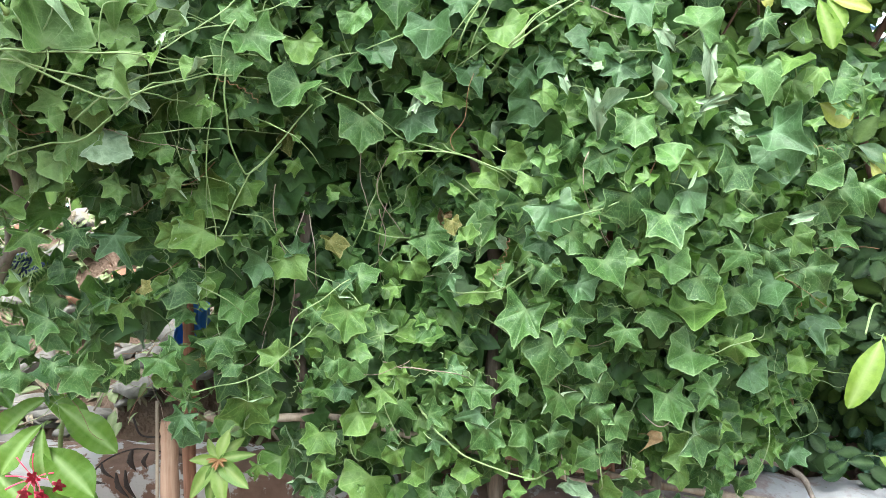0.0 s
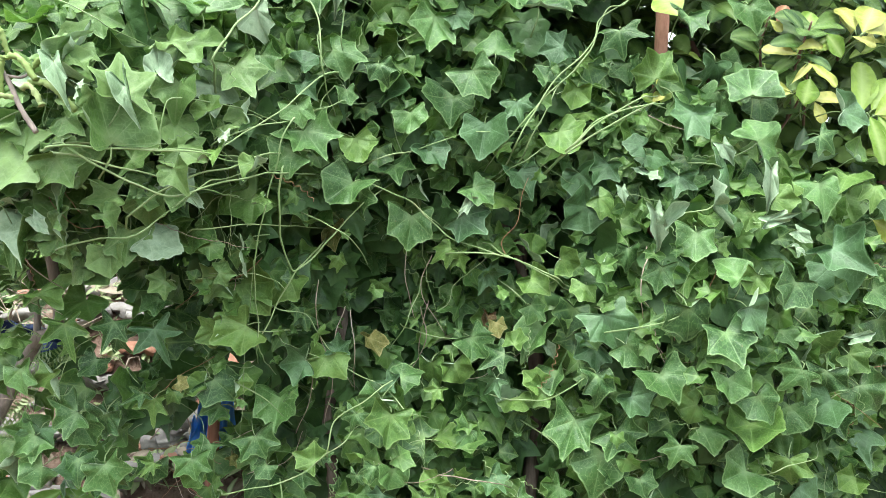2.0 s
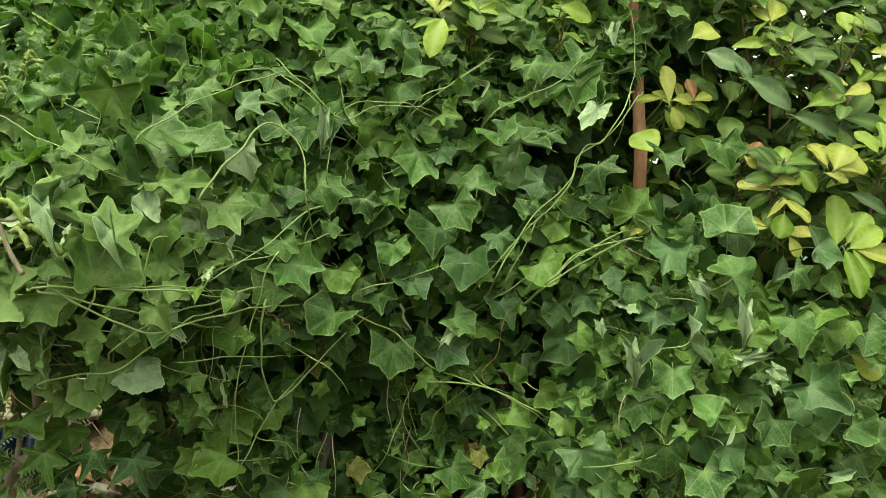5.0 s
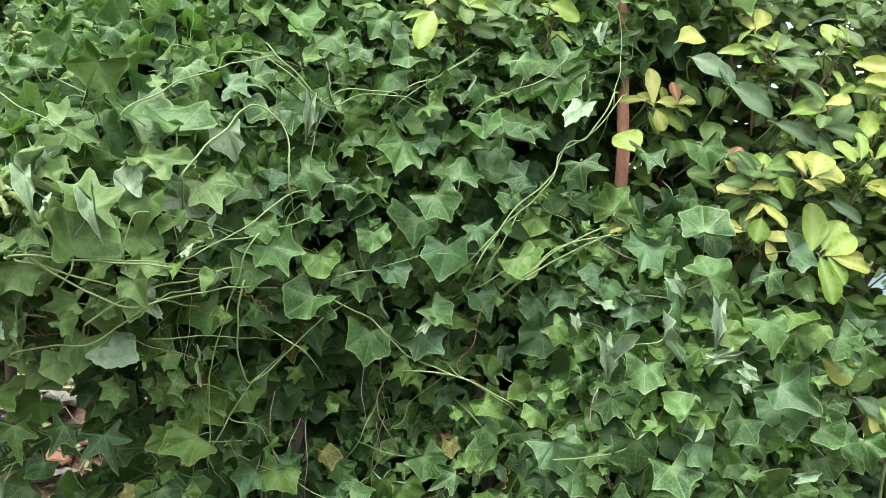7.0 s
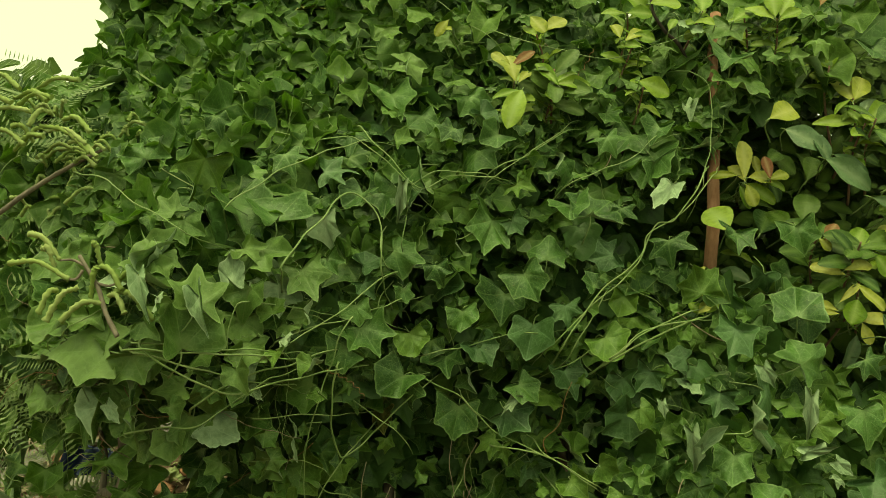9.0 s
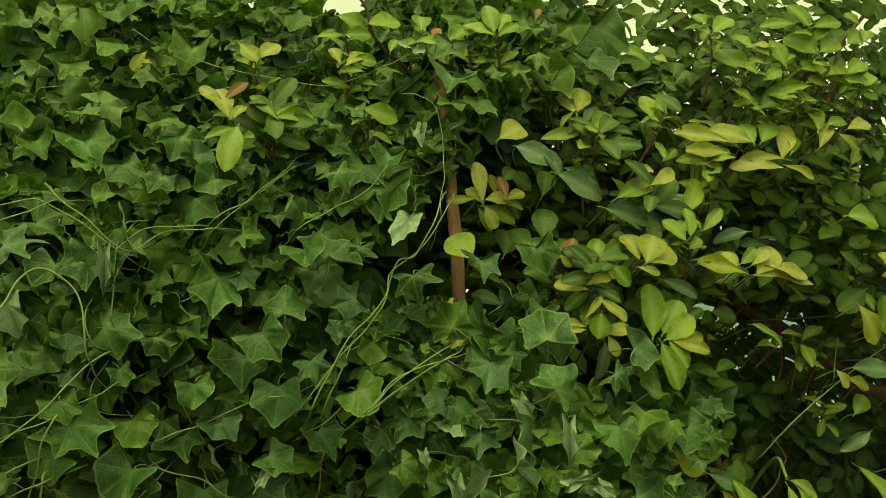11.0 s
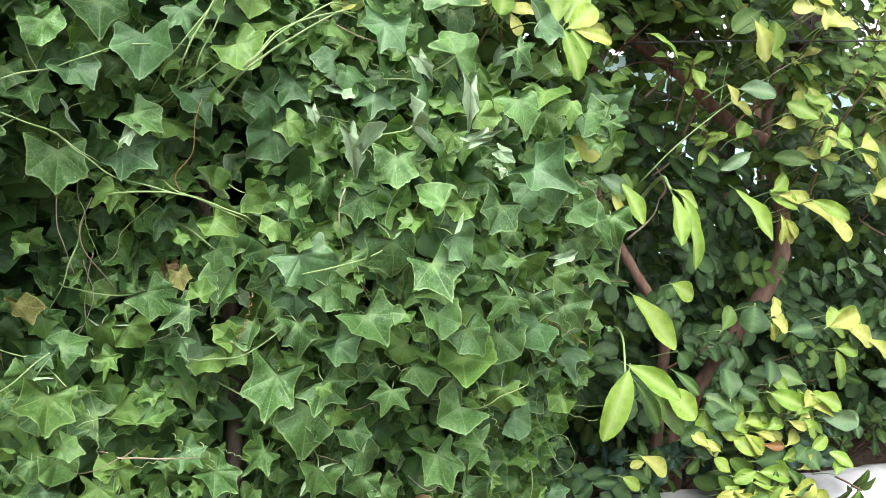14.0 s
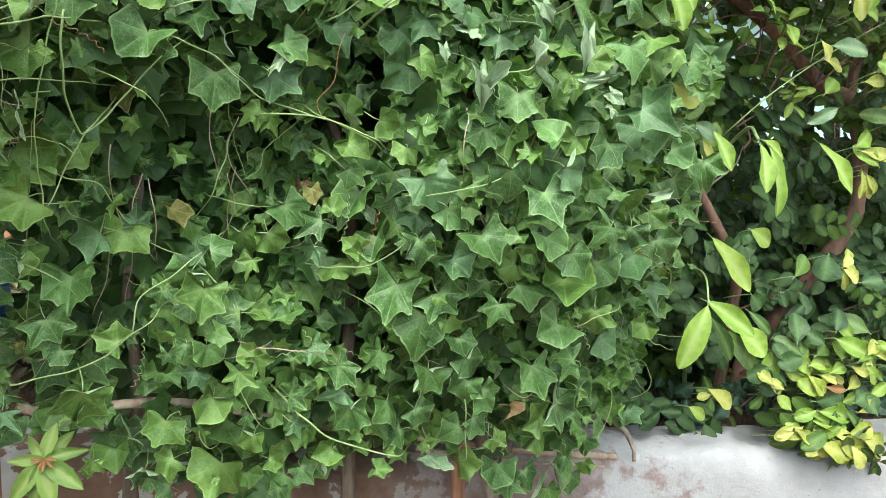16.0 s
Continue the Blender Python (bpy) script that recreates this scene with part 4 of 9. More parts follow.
# full-grown green leaves: x, z, before or behind the face, size, turn, how broad it looks
for row in (
    (-0.526, 1.523, 0.00, 0.053, 25, 1.00),
    (-0.516, 1.579, 0.00, 0.057, 19, 1.00),
    (-0.507, 0.948, 0.00, 0.049, 2, 0.50),
    (-0.490, 1.299, 0.00, 0.073, -1, 0.60),
    (-0.459, 1.237, 0.00, 0.047, -51, 1.00),
    (-0.459, 1.313, 0.06, 0.080, 45, 1.00),
    (-0.439, 0.964, -0.02, 0.056, 13, 1.00),
    (-0.433, 0.961, 0.00, 0.051, 135, 1.00),
    (-0.433, 2.114, 0.00, 0.061, -32, 1.00),
    (-0.423, 0.983, 0.00, 0.043, -22, 1.00),
    (-0.420, 1.713, 0.00, 0.069, 35, 1.00),
    (-0.417, 1.044, 0.03, 0.058, -65, 1.00),
    (-0.417, 1.493, 0.00, 0.070, -7, 1.00),
    (-0.409, 1.612, 0.00, 0.088, -159, 0.90),
    (-0.408, 1.084, 0.00, 0.067, 53, 1.00),
    (-0.403, 1.242, 0.02, 0.077, -83, 0.90),
):
    picked_leaf(*row, VINE_LEAVES)
# full-grown green leaves: x, z, before or behind the face, size, turn, how broad it looks
for row in (
    (-0.384, 1.471, 0.00, 0.045, -157, 1.00),
    (-0.378, 2.073, 0.00, 0.040, 33, 1.00),
    (-0.370, 1.230, 0.05, 0.085, 45, 1.00),
    (-0.351, 0.979, 0.00, 0.065, -135, 1.00),
    (-0.349, 0.996, 0.00, 0.065, 28, 1.00),
    (-0.339, 2.134, 0.00, 0.085, 12, 1.00),
    (-0.336, 0.953, 0.00, 0.043, -28, 1.00),
    (-0.335, 2.016, 0.00, 0.053, 14, 1.00),
    (-0.328, 1.555, 0.00, 0.050, 40, 1.00),
    (-0.304, 1.667, 0.00, 0.056, -30, 1.00),
    (-0.295, 1.867, 0.00, 0.088, 20, 1.00),
    (-0.294, 1.425, 0.00, 0.060, -52, 1.00),
    (-0.283, 2.130, 0.00, 0.053, 45, 1.00),
    (-0.282, 1.489, 0.00, 0.048, 16, 1.00),
    (-0.278, 2.059, 0.00, 0.069, 13, 1.00),
    (-0.275, 0.945, 0.00, 0.042, 52, 1.00),
):
    picked_leaf(*row, VINE_LEAVES)
# full-grown green leaves: x, z, before or behind the face, size, turn, how broad it looks
for row in (
    (-0.269, 1.454, 0.00, 0.088, 39, 1.00),
    (-0.267, 1.681, 0.00, 0.075, -4, 1.00),
    (-0.252, 1.679, 0.00, 0.076, -17, 1.00),
    (-0.246, 0.974, 0.00, 0.030, 126, 1.00),
    (-0.236, 1.587, 0.00, 0.075, 80, 1.00),
    (-0.234, 1.826, 0.00, 0.058, 26, 1.00),
    (-0.225, 1.721, 0.00, 0.078, 35, 0.60),
    (-0.222, 1.526, 0.00, 0.041, 27, 1.00),
    (-0.217, 1.390, 0.00, 0.072, -39, 1.00),
    (-0.202, 1.377, 0.00, 0.065, -1, 0.60),
    (-0.199, 2.157, 0.00, 0.050, -42, 1.00),
    (-0.198, 1.040, 0.00, 0.050, -18, 1.00),
    (-0.191, 0.953, 0.00, 0.031, -25, 1.00),
    (-0.184, 1.913, 0.00, 0.050, 14, 1.00),
    (-0.182, 1.808, 0.00, 0.050, -23, 1.00),
    (-0.176, 1.568, 0.00, 0.046, 17, 1.00),
):
    picked_leaf(*row, VINE_LEAVES)
# full-grown green leaves: x, z, before or behind the face, size, turn, how broad it looks
for row in (
    (-0.165, 0.966, 0.00, 0.039, -10, 1.00),
    (-0.163, 1.062, 0.00, 0.064, -28, 1.00),
    (-0.162, 1.879, 0.00, 0.068, 31, 1.00),
    (-0.156, 2.051, 0.00, 0.072, -14, 1.00),
    (-0.137, 0.962, 0.00, 0.045, -2, 1.00),
    (-0.129, 1.499, 0.00, 0.061, 13, 1.00),
    (-0.128, 1.101, 0.00, 0.055, 134, 1.00),
    (-0.126, 1.344, 0.00, 0.079, -2, 1.00),
    (-0.110, 1.806, 0.00, 0.056, -50, 1.00),
    (-0.100, 1.649, 0.00, 0.088, -17, 0.80),
    (-0.094, 0.977, 0.06, 0.040, 147, 1.00),
    (-0.064, 1.831, 0.00, 0.044, 43, 1.00),
    (-0.043, 2.112, 0.00, 0.050, -137, 1.00),
    (-0.034, 1.570, 0.00, 0.072, 34, 1.00),
    (-0.030, 1.904, 0.00, 0.046, 43, 1.00),
    (-0.025, 1.396, 0.00, 0.058, 58, 1.00),
):
    picked_leaf(*row, VINE_LEAVES)
# full-grown green leaves: x, z, before or behind the face, size, turn, how broad it looks
for row in (
    (-0.024, 1.009, 0.06, 0.054, -32, 1.00),
    (-0.020, 1.159, 0.00, 0.066, 50, 1.00),
    (-0.004, 1.611, 0.00, 0.077, -180, 1.00),
    (-0.003, 0.991, 0.05, 0.048, -20, 1.00),
    (0.017, 2.122, 0.00, 0.059, 35, 1.00),
    (0.026, 1.692, 0.00, 0.060, 13, 1.00),
    (0.057, 0.920, 0.00, 0.060, 38, 1.00),
    (0.057, 1.690, 0.00, 0.088, -179, 1.00),
    (0.061, 1.947, 0.00, 0.055, 25, 1.00),
    (0.068, 1.217, 0.00, 0.048, 46, 1.00),
    (0.073, 1.570, 0.00, 0.045, -156, 1.00),
    (0.074, 0.852, 0.00, 0.071, 9, 1.00),
    (0.078, 1.872, 0.00, 0.046, 43, 1.00),
    (0.081, 1.816, 0.00, 0.057, 38, 1.00),
    (0.107, 1.692, 0.00, 0.052, -4, 1.00),
    (0.130, 1.045, 0.00, 0.088, -19, 1.00),
):
    picked_leaf(*row, VINE_LEAVES)
# full-grown green leaves: x, z, before or behind the face, size, turn, how broad it looks
for row in (
    (0.160, 1.119, 0.00, 0.063, 2, 1.00),
    (0.160, 1.844, 0.00, 0.057, -24, 1.00),
    (0.165, 1.283, 0.00, 0.050, 39, 1.00),
    (0.172, 0.999, 0.00, 0.088, -11, 1.00),
    (0.176, 0.852, 0.00, 0.051, 45, 1.00),
    (0.183, 0.914, 0.00, 0.076, -12, 1.00),
    (0.196, 0.983, 0.00, 0.052, 21, 1.00),
    (0.198, 1.038, 0.00, 0.069, 41, 1.00),
    (0.200, 1.169, 0.00, 0.058, 49, 1.00),
    (0.230, 0.969, 0.00, 0.047, 16, 1.00),
    (0.236, 1.279, 0.00, 0.054, -13, 1.00),
    (0.240, 0.818, 0.00, 0.051, -61, 1.00),
    (0.242, 0.901, 0.00, 0.059, -12, 1.00),
    (0.244, 0.940, 0.00, 0.054, 36, 1.00),
    (0.247, 1.129, 0.00, 0.074, 26, 1.00),
    (0.265, 0.837, 0.00, 0.051, 45, 1.00),
):
    picked_leaf(*row, VINE_LEAVES)
# full-grown green leaves: x, z, before or behind the face, size, turn, how broad it looks
for row in (
    (0.272, 1.221, 0.00, 0.076, 12, 1.00),
    (0.273, 0.884, 0.00, 0.057, 36, 1.00),
    (0.275, 1.026, 0.00, 0.059, -21, 1.00),
    (0.284, 1.327, 0.00, 0.077, -1, 1.00),
    (0.292, 1.668, 0.00, 0.068, -5, 1.00),
    (0.310, 1.999, 0.00, 0.053, 66, 1.00),
    (0.325, 1.193, 0.00, 0.079, 24, 1.00),
    (0.329, 1.130, 0.00, 0.050, 4, 1.00),
    (0.335, 2.066, 0.00, 0.053, -45, 1.00),
    (0.336, 1.279, 0.00, 0.061, -162, 1.00),
    (0.351, 0.918, 0.00, 0.077, 13, 1.00),
    (0.370, 0.994, 0.00, 0.062, -56, 1.00),
    (0.376, 1.107, 0.00, 0.057, 35, 1.00),
    (0.382, 0.915, 0.00, 0.039, 37, 1.00),
    (0.382, 1.557, 0.00, 0.088, -171, 1.00),
    (0.383, 1.683, 0.00, 0.070, 17, 1.00),
):
    picked_leaf(*row, VINE_LEAVES)
# full-grown green leaves: x, z, before or behind the face, size, turn, how broad it looks
for row in (
    (0.394, 1.482, 0.00, 0.088, 133, 1.00),
    (0.398, 0.858, 0.00, 0.086, 70, 1.00),
    (0.407, 0.936, 0.00, 0.065, -101, 1.00),
    (0.424, 2.105, 0.00, 0.055, -46, 1.00),
    (0.428, 1.265, 0.00, 0.062, -27, 1.00),
    (0.435, 2.045, 0.00, 0.049, 36, 1.00),
    (0.438, 1.142, 0.00, 0.069, -39, 1.00),
    (0.481, 1.411, 0.00, 0.069, 9, 1.00),
    (0.486, 1.138, 0.00, 0.063, -6, 1.00),
    (0.493, 1.489, 0.00, 0.057, 50, 1.00),
    (0.507, 2.112, 0.00, 0.065, 10, 1.00),
    (0.576, 1.110, 0.00, 0.080, 43, 1.00),
    (0.577, 1.261, 0.00, 0.060, 67, 1.00),
    (0.590, 1.214, 0.00, 0.058, 35, 1.00),
    (0.613, 1.400, 0.00, 0.070, 41, 1.00),
):
    picked_leaf(*row, VINE_LEAVES)
# brighter young leaves: x, z, before or behind the face, size, turn, how broad it looks
for row in (
    (-0.609, 1.466, 0.00, 0.047, 55, 1.00),
    (-0.607, 1.375, 0.00, 0.077, 62, 1.00),
    (-0.599, 1.400, 0.00, 0.051, 37, 1.00),
    (-0.566, 1.277, -0.03, 0.042, 12, 1.00),
    (-0.563, 1.253, 0.00, 0.046, -51, 1.00),
    (-0.559, 1.670, 0.00, 0.035, -96, 1.00),
    (-0.554, 1.319, -0.03, 0.055, -28, 0.70),
    (-0.551, 1.524, 0.00, 0.080, 156, 0.40),
    (-0.550, 1.415, 0.00, 0.050, -150, 1.00),
    (-0.535, 1.384, -0.04, 0.071, 40, 1.00),
    (-0.534, 1.252, 0.00, 0.045, 41, 1.00),
    (-0.519, 1.434, -0.04, 0.049, 52, 0.80),
    (-0.508, 1.275, -0.03, 0.051, 7, 1.00),
    (-0.503, 1.667, -0.04, 0.088, -1, 0.45),
    (-0.471, 1.417, -0.05, 0.088, -163, 0.60),
    (-0.460, 1.745, 0.00, 0.056, -9, 0.60),
):
    picked_leaf(*row, YOUNG_LEAVES)
# brighter young leaves: x, z, before or behind the face, size, turn, how broad it looks
for row in (
    (-0.458, 1.346, 0.00, 0.065, -4, 1.00),
    (-0.456, 1.473, -0.05, 0.088, 165, 0.60),
    (-0.446, 0.935, 0.00, 0.042, -40, 1.00),
    (-0.430, 1.080, 0.00, 0.042, -70, 1.00),
    (-0.409, 1.413, 0.00, 0.070, 75, 1.00),
    (-0.407, 1.349, -0.03, 0.038, -18, 1.00),
    (-0.406, 1.166, 0.00, 0.060, -70, 1.00),
    (-0.403, 1.115, 0.00, 0.030, 36, 1.00),
    (-0.392, 2.000, 0.00, 0.057, -149, 1.00),
    (-0.380, 1.083, 0.00, 0.038, 38, 0.60),
    (-0.380, 1.254, -0.02, 0.041, 96, 1.00),
    (-0.379, 1.893, 0.00, 0.076, 153, 1.00),
    (-0.371, 1.171, 0.00, 0.088, -64, 1.00),
    (-0.369, 1.450, 0.00, 0.037, -27, 1.00),
    (-0.365, 1.865, 0.00, 0.062, -123, 1.00),
    (-0.357, 1.865, 0.00, 0.051, 27, 1.00),
):
    picked_leaf(*row, YOUNG_LEAVES)
# brighter young leaves: x, z, before or behind the face, size, turn, how broad it looks
for row in (
    (-0.355, 1.529, 0.00, 0.079, 30, 0.90),
    (-0.335, 1.947, 0.00, 0.088, 83, 0.40),
    (-0.320, 0.863, 0.00, 0.051, -152, 0.70),
    (-0.306, 0.892, -0.03, 0.088, -6, 1.00),
    (-0.302, 1.923, 0.00, 0.050, 43, 1.00),
    (-0.278, 1.944, 0.00, 0.071, 124, 0.50),
    (-0.266, 0.970, 0.00, 0.058, -119, 1.00),
    (-0.263, 1.777, 0.00, 0.050, 150, 1.00),
    (-0.252, 1.123, 0.00, 0.071, -20, 1.00),
    (-0.206, 1.455, 0.00, 0.066, 29, 1.00),
    (-0.199, 0.838, 0.00, 0.062, -16, 0.80),
    (-0.192, 0.784, 0.00, 0.056, -56, 1.00),
    (-0.142, 1.042, 0.00, 0.080, -15, 1.00),
    (-0.134, 0.878, 0.00, 0.058, -37, 1.00),
    (-0.092, 0.918, 0.00, 0.055, -14, 1.00),
    (-0.075, 0.947, 0.00, 0.036, -135, 1.00),
):
    picked_leaf(*row, YOUNG_LEAVES)
# brighter young leaves: x, z, before or behind the face, size, turn, how broad it looks
for row in (
    (-0.071, 0.814, 0.00, 0.044, -9, 1.00),
    (-0.067, 1.301, 0.00, 0.052, -56, 1.00),
    (-0.058, 1.721, 0.00, 0.059, 64, 1.00),
    (-0.048, 1.115, 0.00, 0.052, 22, 1.00),
    (-0.048, 1.287, 0.00, 0.049, 23, 1.00),
    (-0.042, 0.780, 0.00, 0.042, 73, 1.00),
    (0.041, 0.793, 0.00, 0.043, -68, 1.00),
    (0.043, 1.163, 0.00, 0.043, 168, 1.00),
    (0.067, 1.258, 0.00, 0.052, 50, 1.00),
    (0.074, 1.105, 0.00, 0.046, -126, 1.00),
    (0.084, 1.089, 0.00, 0.051, -39, 1.00),
    (0.104, 1.482, 0.00, 0.075, 47, 1.00),
    (0.109, 1.292, 0.00, 0.054, 76, 1.00),
    (0.122, 1.551, 0.00, 0.047, -13, 1.00),
    (0.130, 1.597, 0.00, 0.034, 85, 1.00),
    (0.138, 1.250, 0.00, 0.044, -20, 1.00),
):
    picked_leaf(*row, YOUNG_LEAVES)
# brighter young leaves: x, z, before or behind the face, size, turn, how broad it looks
for row in (
    (0.160, 1.381, 0.00, 0.049, 54, 1.00),
    (0.170, 2.019, 0.00, 0.043, -56, 1.00),
    (0.193, 0.797, 0.00, 0.035, 43, 1.00),
    (0.237, 1.580, 0.00, 0.072, -162, 1.00),
    (0.304, 0.799, 0.00, 0.040, 54, 1.00),
    (0.307, 1.358, 0.00, 0.040, 16, 1.00),
    (0.328, 1.470, 0.00, 0.042, 104, 0.70),
    (0.362, 1.362, 0.00, 0.044, -28, 1.00),
    (0.365, 1.275, 0.00, 0.040, -24, 1.00),
    (0.372, 0.832, 0.00, 0.059, -74, 1.00),
    (0.378, 0.793, 0.00, 0.047, 72, 1.00),
    (0.411, 1.390, 0.00, 0.052, 83, 1.00),
    (0.435, 0.875, 0.00, 0.042, -7, 0.60),
    (0.447, 1.004, 0.00, 0.063, 6, 1.00),
    (0.538, 1.163, 0.00, 0.056, 44, 1.00),
    (0.549, 1.463, 0.00, 0.049, 118, 1.00),
):
    picked_leaf(*row, YOUNG_LEAVES)
# brighter young leaves: x, z, before or behind the face, size, turn, how broad it looks
for row in (
    (0.569, 1.414, 0.00, 0.053, -8, 1.00),
    (0.582, 0.964, 0.00, 0.044, -52, 1.00),
):
    picked_leaf(*row, YOUNG_LEAVES)
# bluish older leaves: x, z, before or behind the face, size, turn, how broad it looks
for row in (
    (-0.691, 0.993, 0.00, 0.058, -17, 1.00),
    (-0.685, 1.688, 0.00, 0.038, -77, 1.00),
    (-0.625, 1.011, 0.03, 0.051, 28, 0.80),
    (-0.624, 0.940, 0.00, 0.062, -138, 1.00),
    (-0.577, 1.293, 0.00, 0.057, -33, 1.00),
    (-0.512, 1.455, -0.02, 0.049, 46, 1.00),
    (-0.498, 1.350, 0.00, 0.064, -72, 1.00),
    (-0.493, 1.323, -0.04, 0.037, 79, 0.70),
    (-0.407, 0.853, 0.00, 0.066, -23, 1.00),
    (-0.407, 1.382, -0.05, 0.048, 28, 1.00),
    (-0.391, 2.126, 0.00, 0.054, -66, 1.00),
    (-0.353, 1.702, 0.00, 0.075, 109, 1.00),
    (-0.348, 1.470, 0.00, 0.050, -82, 1.00),
    (-0.291, 1.118, 0.00, 0.071, -74, 1.00),
    (-0.279, 1.561, 0.00, 0.044, 136, 1.00),
    (-0.277, 1.527, 0.00, 0.041, 45, 1.00),
):
    picked_leaf(*row, BLUE_LEAVES)
# bluish older leaves: x, z, before or behind the face, size, turn, how broad it looks
for row in (
    (-0.237, 1.139, 0.00, 0.049, -174, 1.00),
    (-0.228, 1.668, 0.00, 0.066, 67, 0.70),
    (-0.224, 2.005, 0.00, 0.043, -71, 1.00),
    (-0.163, 1.548, 0.05, 0.078, 84, 0.80),
    (-0.154, 0.923, 0.00, 0.043, -30, 1.00),
    (-0.132, 1.846, 0.00, 0.057, 74, 1.00),
    (-0.096, 1.450, 0.00, 0.059, 43, 1.00),
    (-0.062, 1.658, 0.00, 0.044, 51, 1.00),
    (-0.039, 1.348, 0.00, 0.075, 52, 1.00),
    (-0.017, 1.486, 0.00, 0.086, -2, 1.00),
    (0.002, 1.266, 0.06, 0.064, 35, 1.00),
    (0.017, 0.946, 0.00, 0.064, 40, 1.00),
    (0.034, 1.526, 0.00, 0.057, 19, 1.00),
    (0.044, 1.902, 0.00, 0.042, -62, 1.00),
    (0.056, 0.881, 0.00, 0.064, -73, 1.00),
    (0.093, 1.620, 0.00, 0.059, -70, 1.00),
):
    picked_leaf(*row, BLUE_LEAVES)
# bluish older leaves: x, z, before or behind the face, size, turn, how broad it looks
for row in (
    (0.115, 1.931, 0.00, 0.046, 21, 1.00),
    (0.135, 1.365, 0.00, 0.072, -44, 1.00),
    (0.156, 1.162, 0.04, 0.063, -60, 1.00),
    (0.171, 1.204, 0.00, 0.083, 22, 1.00),
    (0.211, 1.094, 0.00, 0.052, 42, 1.00),
    (0.215, 1.467, 0.00, 0.048, -105, 1.00),
    (0.268, 1.413, 0.00, 0.063, -5, 1.00),
    (0.277, 2.060, 0.00, 0.084, -21, 1.00),
    (0.291, 1.512, 0.00, 0.075, -10, 1.00),
    (0.313, 1.382, 0.00, 0.074, 111, 0.50),
    (0.321, 1.945, 0.00, 0.072, 28, 1.00),
    (0.335, 1.427, 0.00, 0.088, 90, 0.50),
    (0.355, 1.227, 0.00, 0.069, 36, 1.00),
    (0.388, 2.008, 0.00, 0.056, 43, 1.00),
    (0.485, 1.317, -0.03, 0.088, 52, 0.50),
    (0.492, 1.098, 0.00, 0.070, -49, 1.00),
):
    picked_leaf(*row, BLUE_LEAVES)
# bluish older leaves: x, z, before or behind the face, size, turn, how broad it looks
for row in (
    (0.496, 0.948, 0.04, 0.062, 66, 1.00),
    (0.497, 1.288, 0.00, 0.088, 19, 1.00),
    (0.528, 1.527, 0.00, 0.074, 79, 1.00),
):
    picked_leaf(*row, BLUE_LEAVES)
# leaves turned to show their pale underside: x, z, before or behind the face, size, turn, how broad it looks
for row in (
    (-0.579, 1.315, -0.03, 0.049, 50, 0.40),
    (-0.518, 1.489, -0.04, 0.088, 24, 0.30),
    (-0.489, 1.465, -0.05, 0.047, 34, 0.30),
    (-0.446, 1.469, -0.06, 0.088, 24, 0.30),
    (-0.440, 1.512, 0.02, 0.061, -171, 0.60),
    (-0.352, 1.434, -0.04, 0.035, 43, 0.70),
    (-0.336, 1.610, 0.00, 0.064, 13, 0.80),
    (-0.236, 1.678, -0.03, 0.074, 1, 0.25),
    (-0.037, 1.372, 0.00, 0.053, -35, 0.30),
    (0.178, 1.731, 0.00, 0.071, -23, 0.60),
    (0.186, 1.395, 0.00, 0.031, 14, 0.50),
    (0.206, 1.888, 0.00, 0.039, 18, 0.60),
    (0.209, 2.064, 0.00, 0.088, 12, 0.50),
    (0.222, 1.353, -0.03, 0.082, 15, 0.35),
    (0.244, 1.353, -0.03, 0.066, 139, 0.25),
    (0.328, 1.461, 0.00, 0.044, 32, 0.50),
):
    picked_leaf(*row, TURNED_LEAVES)
# leaves turned to show their pale underside: x, z, before or behind the face, size, turn, how broad it looks
for row in (
    (0.382, 1.356, -0.02, 0.068, 107, 0.25),
    (0.389, 1.419, -0.02, 0.086, -2, 0.30),
    (0.430, 1.341, 0.00, 0.034, 50, 0.60),
    (0.526, 1.196, 0.00, 0.061, 104, 0.25),
):
    picked_leaf(*row, TURNED_LEAVES)
# yellowing leaves: x, z, before or behind the face, size, turn, how broad it looks
for row in (
    (-0.459, 1.086, 0.00, 0.027, 73, 1.00),
    (-0.251, 1.324, 0.08, 0.053, 11, 0.70),
):
    picked_leaf(*row, YELLOW_LEAVES)
# deeply cut leaves: x, z, before or behind the face, size, turn, how broad it looks
for row in (
    (-0.654, 1.082, 0.00, 0.088, -18, 1.00),
    (-0.616, 1.163, 0.00, 0.073, 15, 1.00),
    (-0.547, 1.170, 0.00, 0.066, -22, 1.00),
    (-0.518, 1.066, 0.00, 0.044, -64, 0.80),
    (-0.515, 0.952, 0.00, 0.050, -47, 1.00),
    (-0.502, 1.051, 0.00, 0.058, -7, 1.00),
    (-0.501, 0.959, -0.02, 0.036, -43, 1.00),
    (-0.488, 1.159, 0.00, 0.078, 24, 1.00),
    (-0.448, 0.955, 0.00, 0.057, -15, 1.00),
    (-0.414, 0.898, 0.00, 0.044, -107, 1.00),
    (-0.407, 0.877, -0.03, 0.055, -27, 1.00),
    (-0.406, 0.891, 0.00, 0.037, 58, 1.00),
    (-0.396, 0.865, -0.03, 0.041, 37, 1.00),
    (-0.299, 0.785, 0.00, 0.041, -13, 1.00),
    (-0.149, 1.090, 0.00, 0.043, -104, 1.00),
    (-0.082, 0.843, 0.00, 0.042, -25, 1.00),
):
    picked_leaf(*row, CUT_LEAVES)
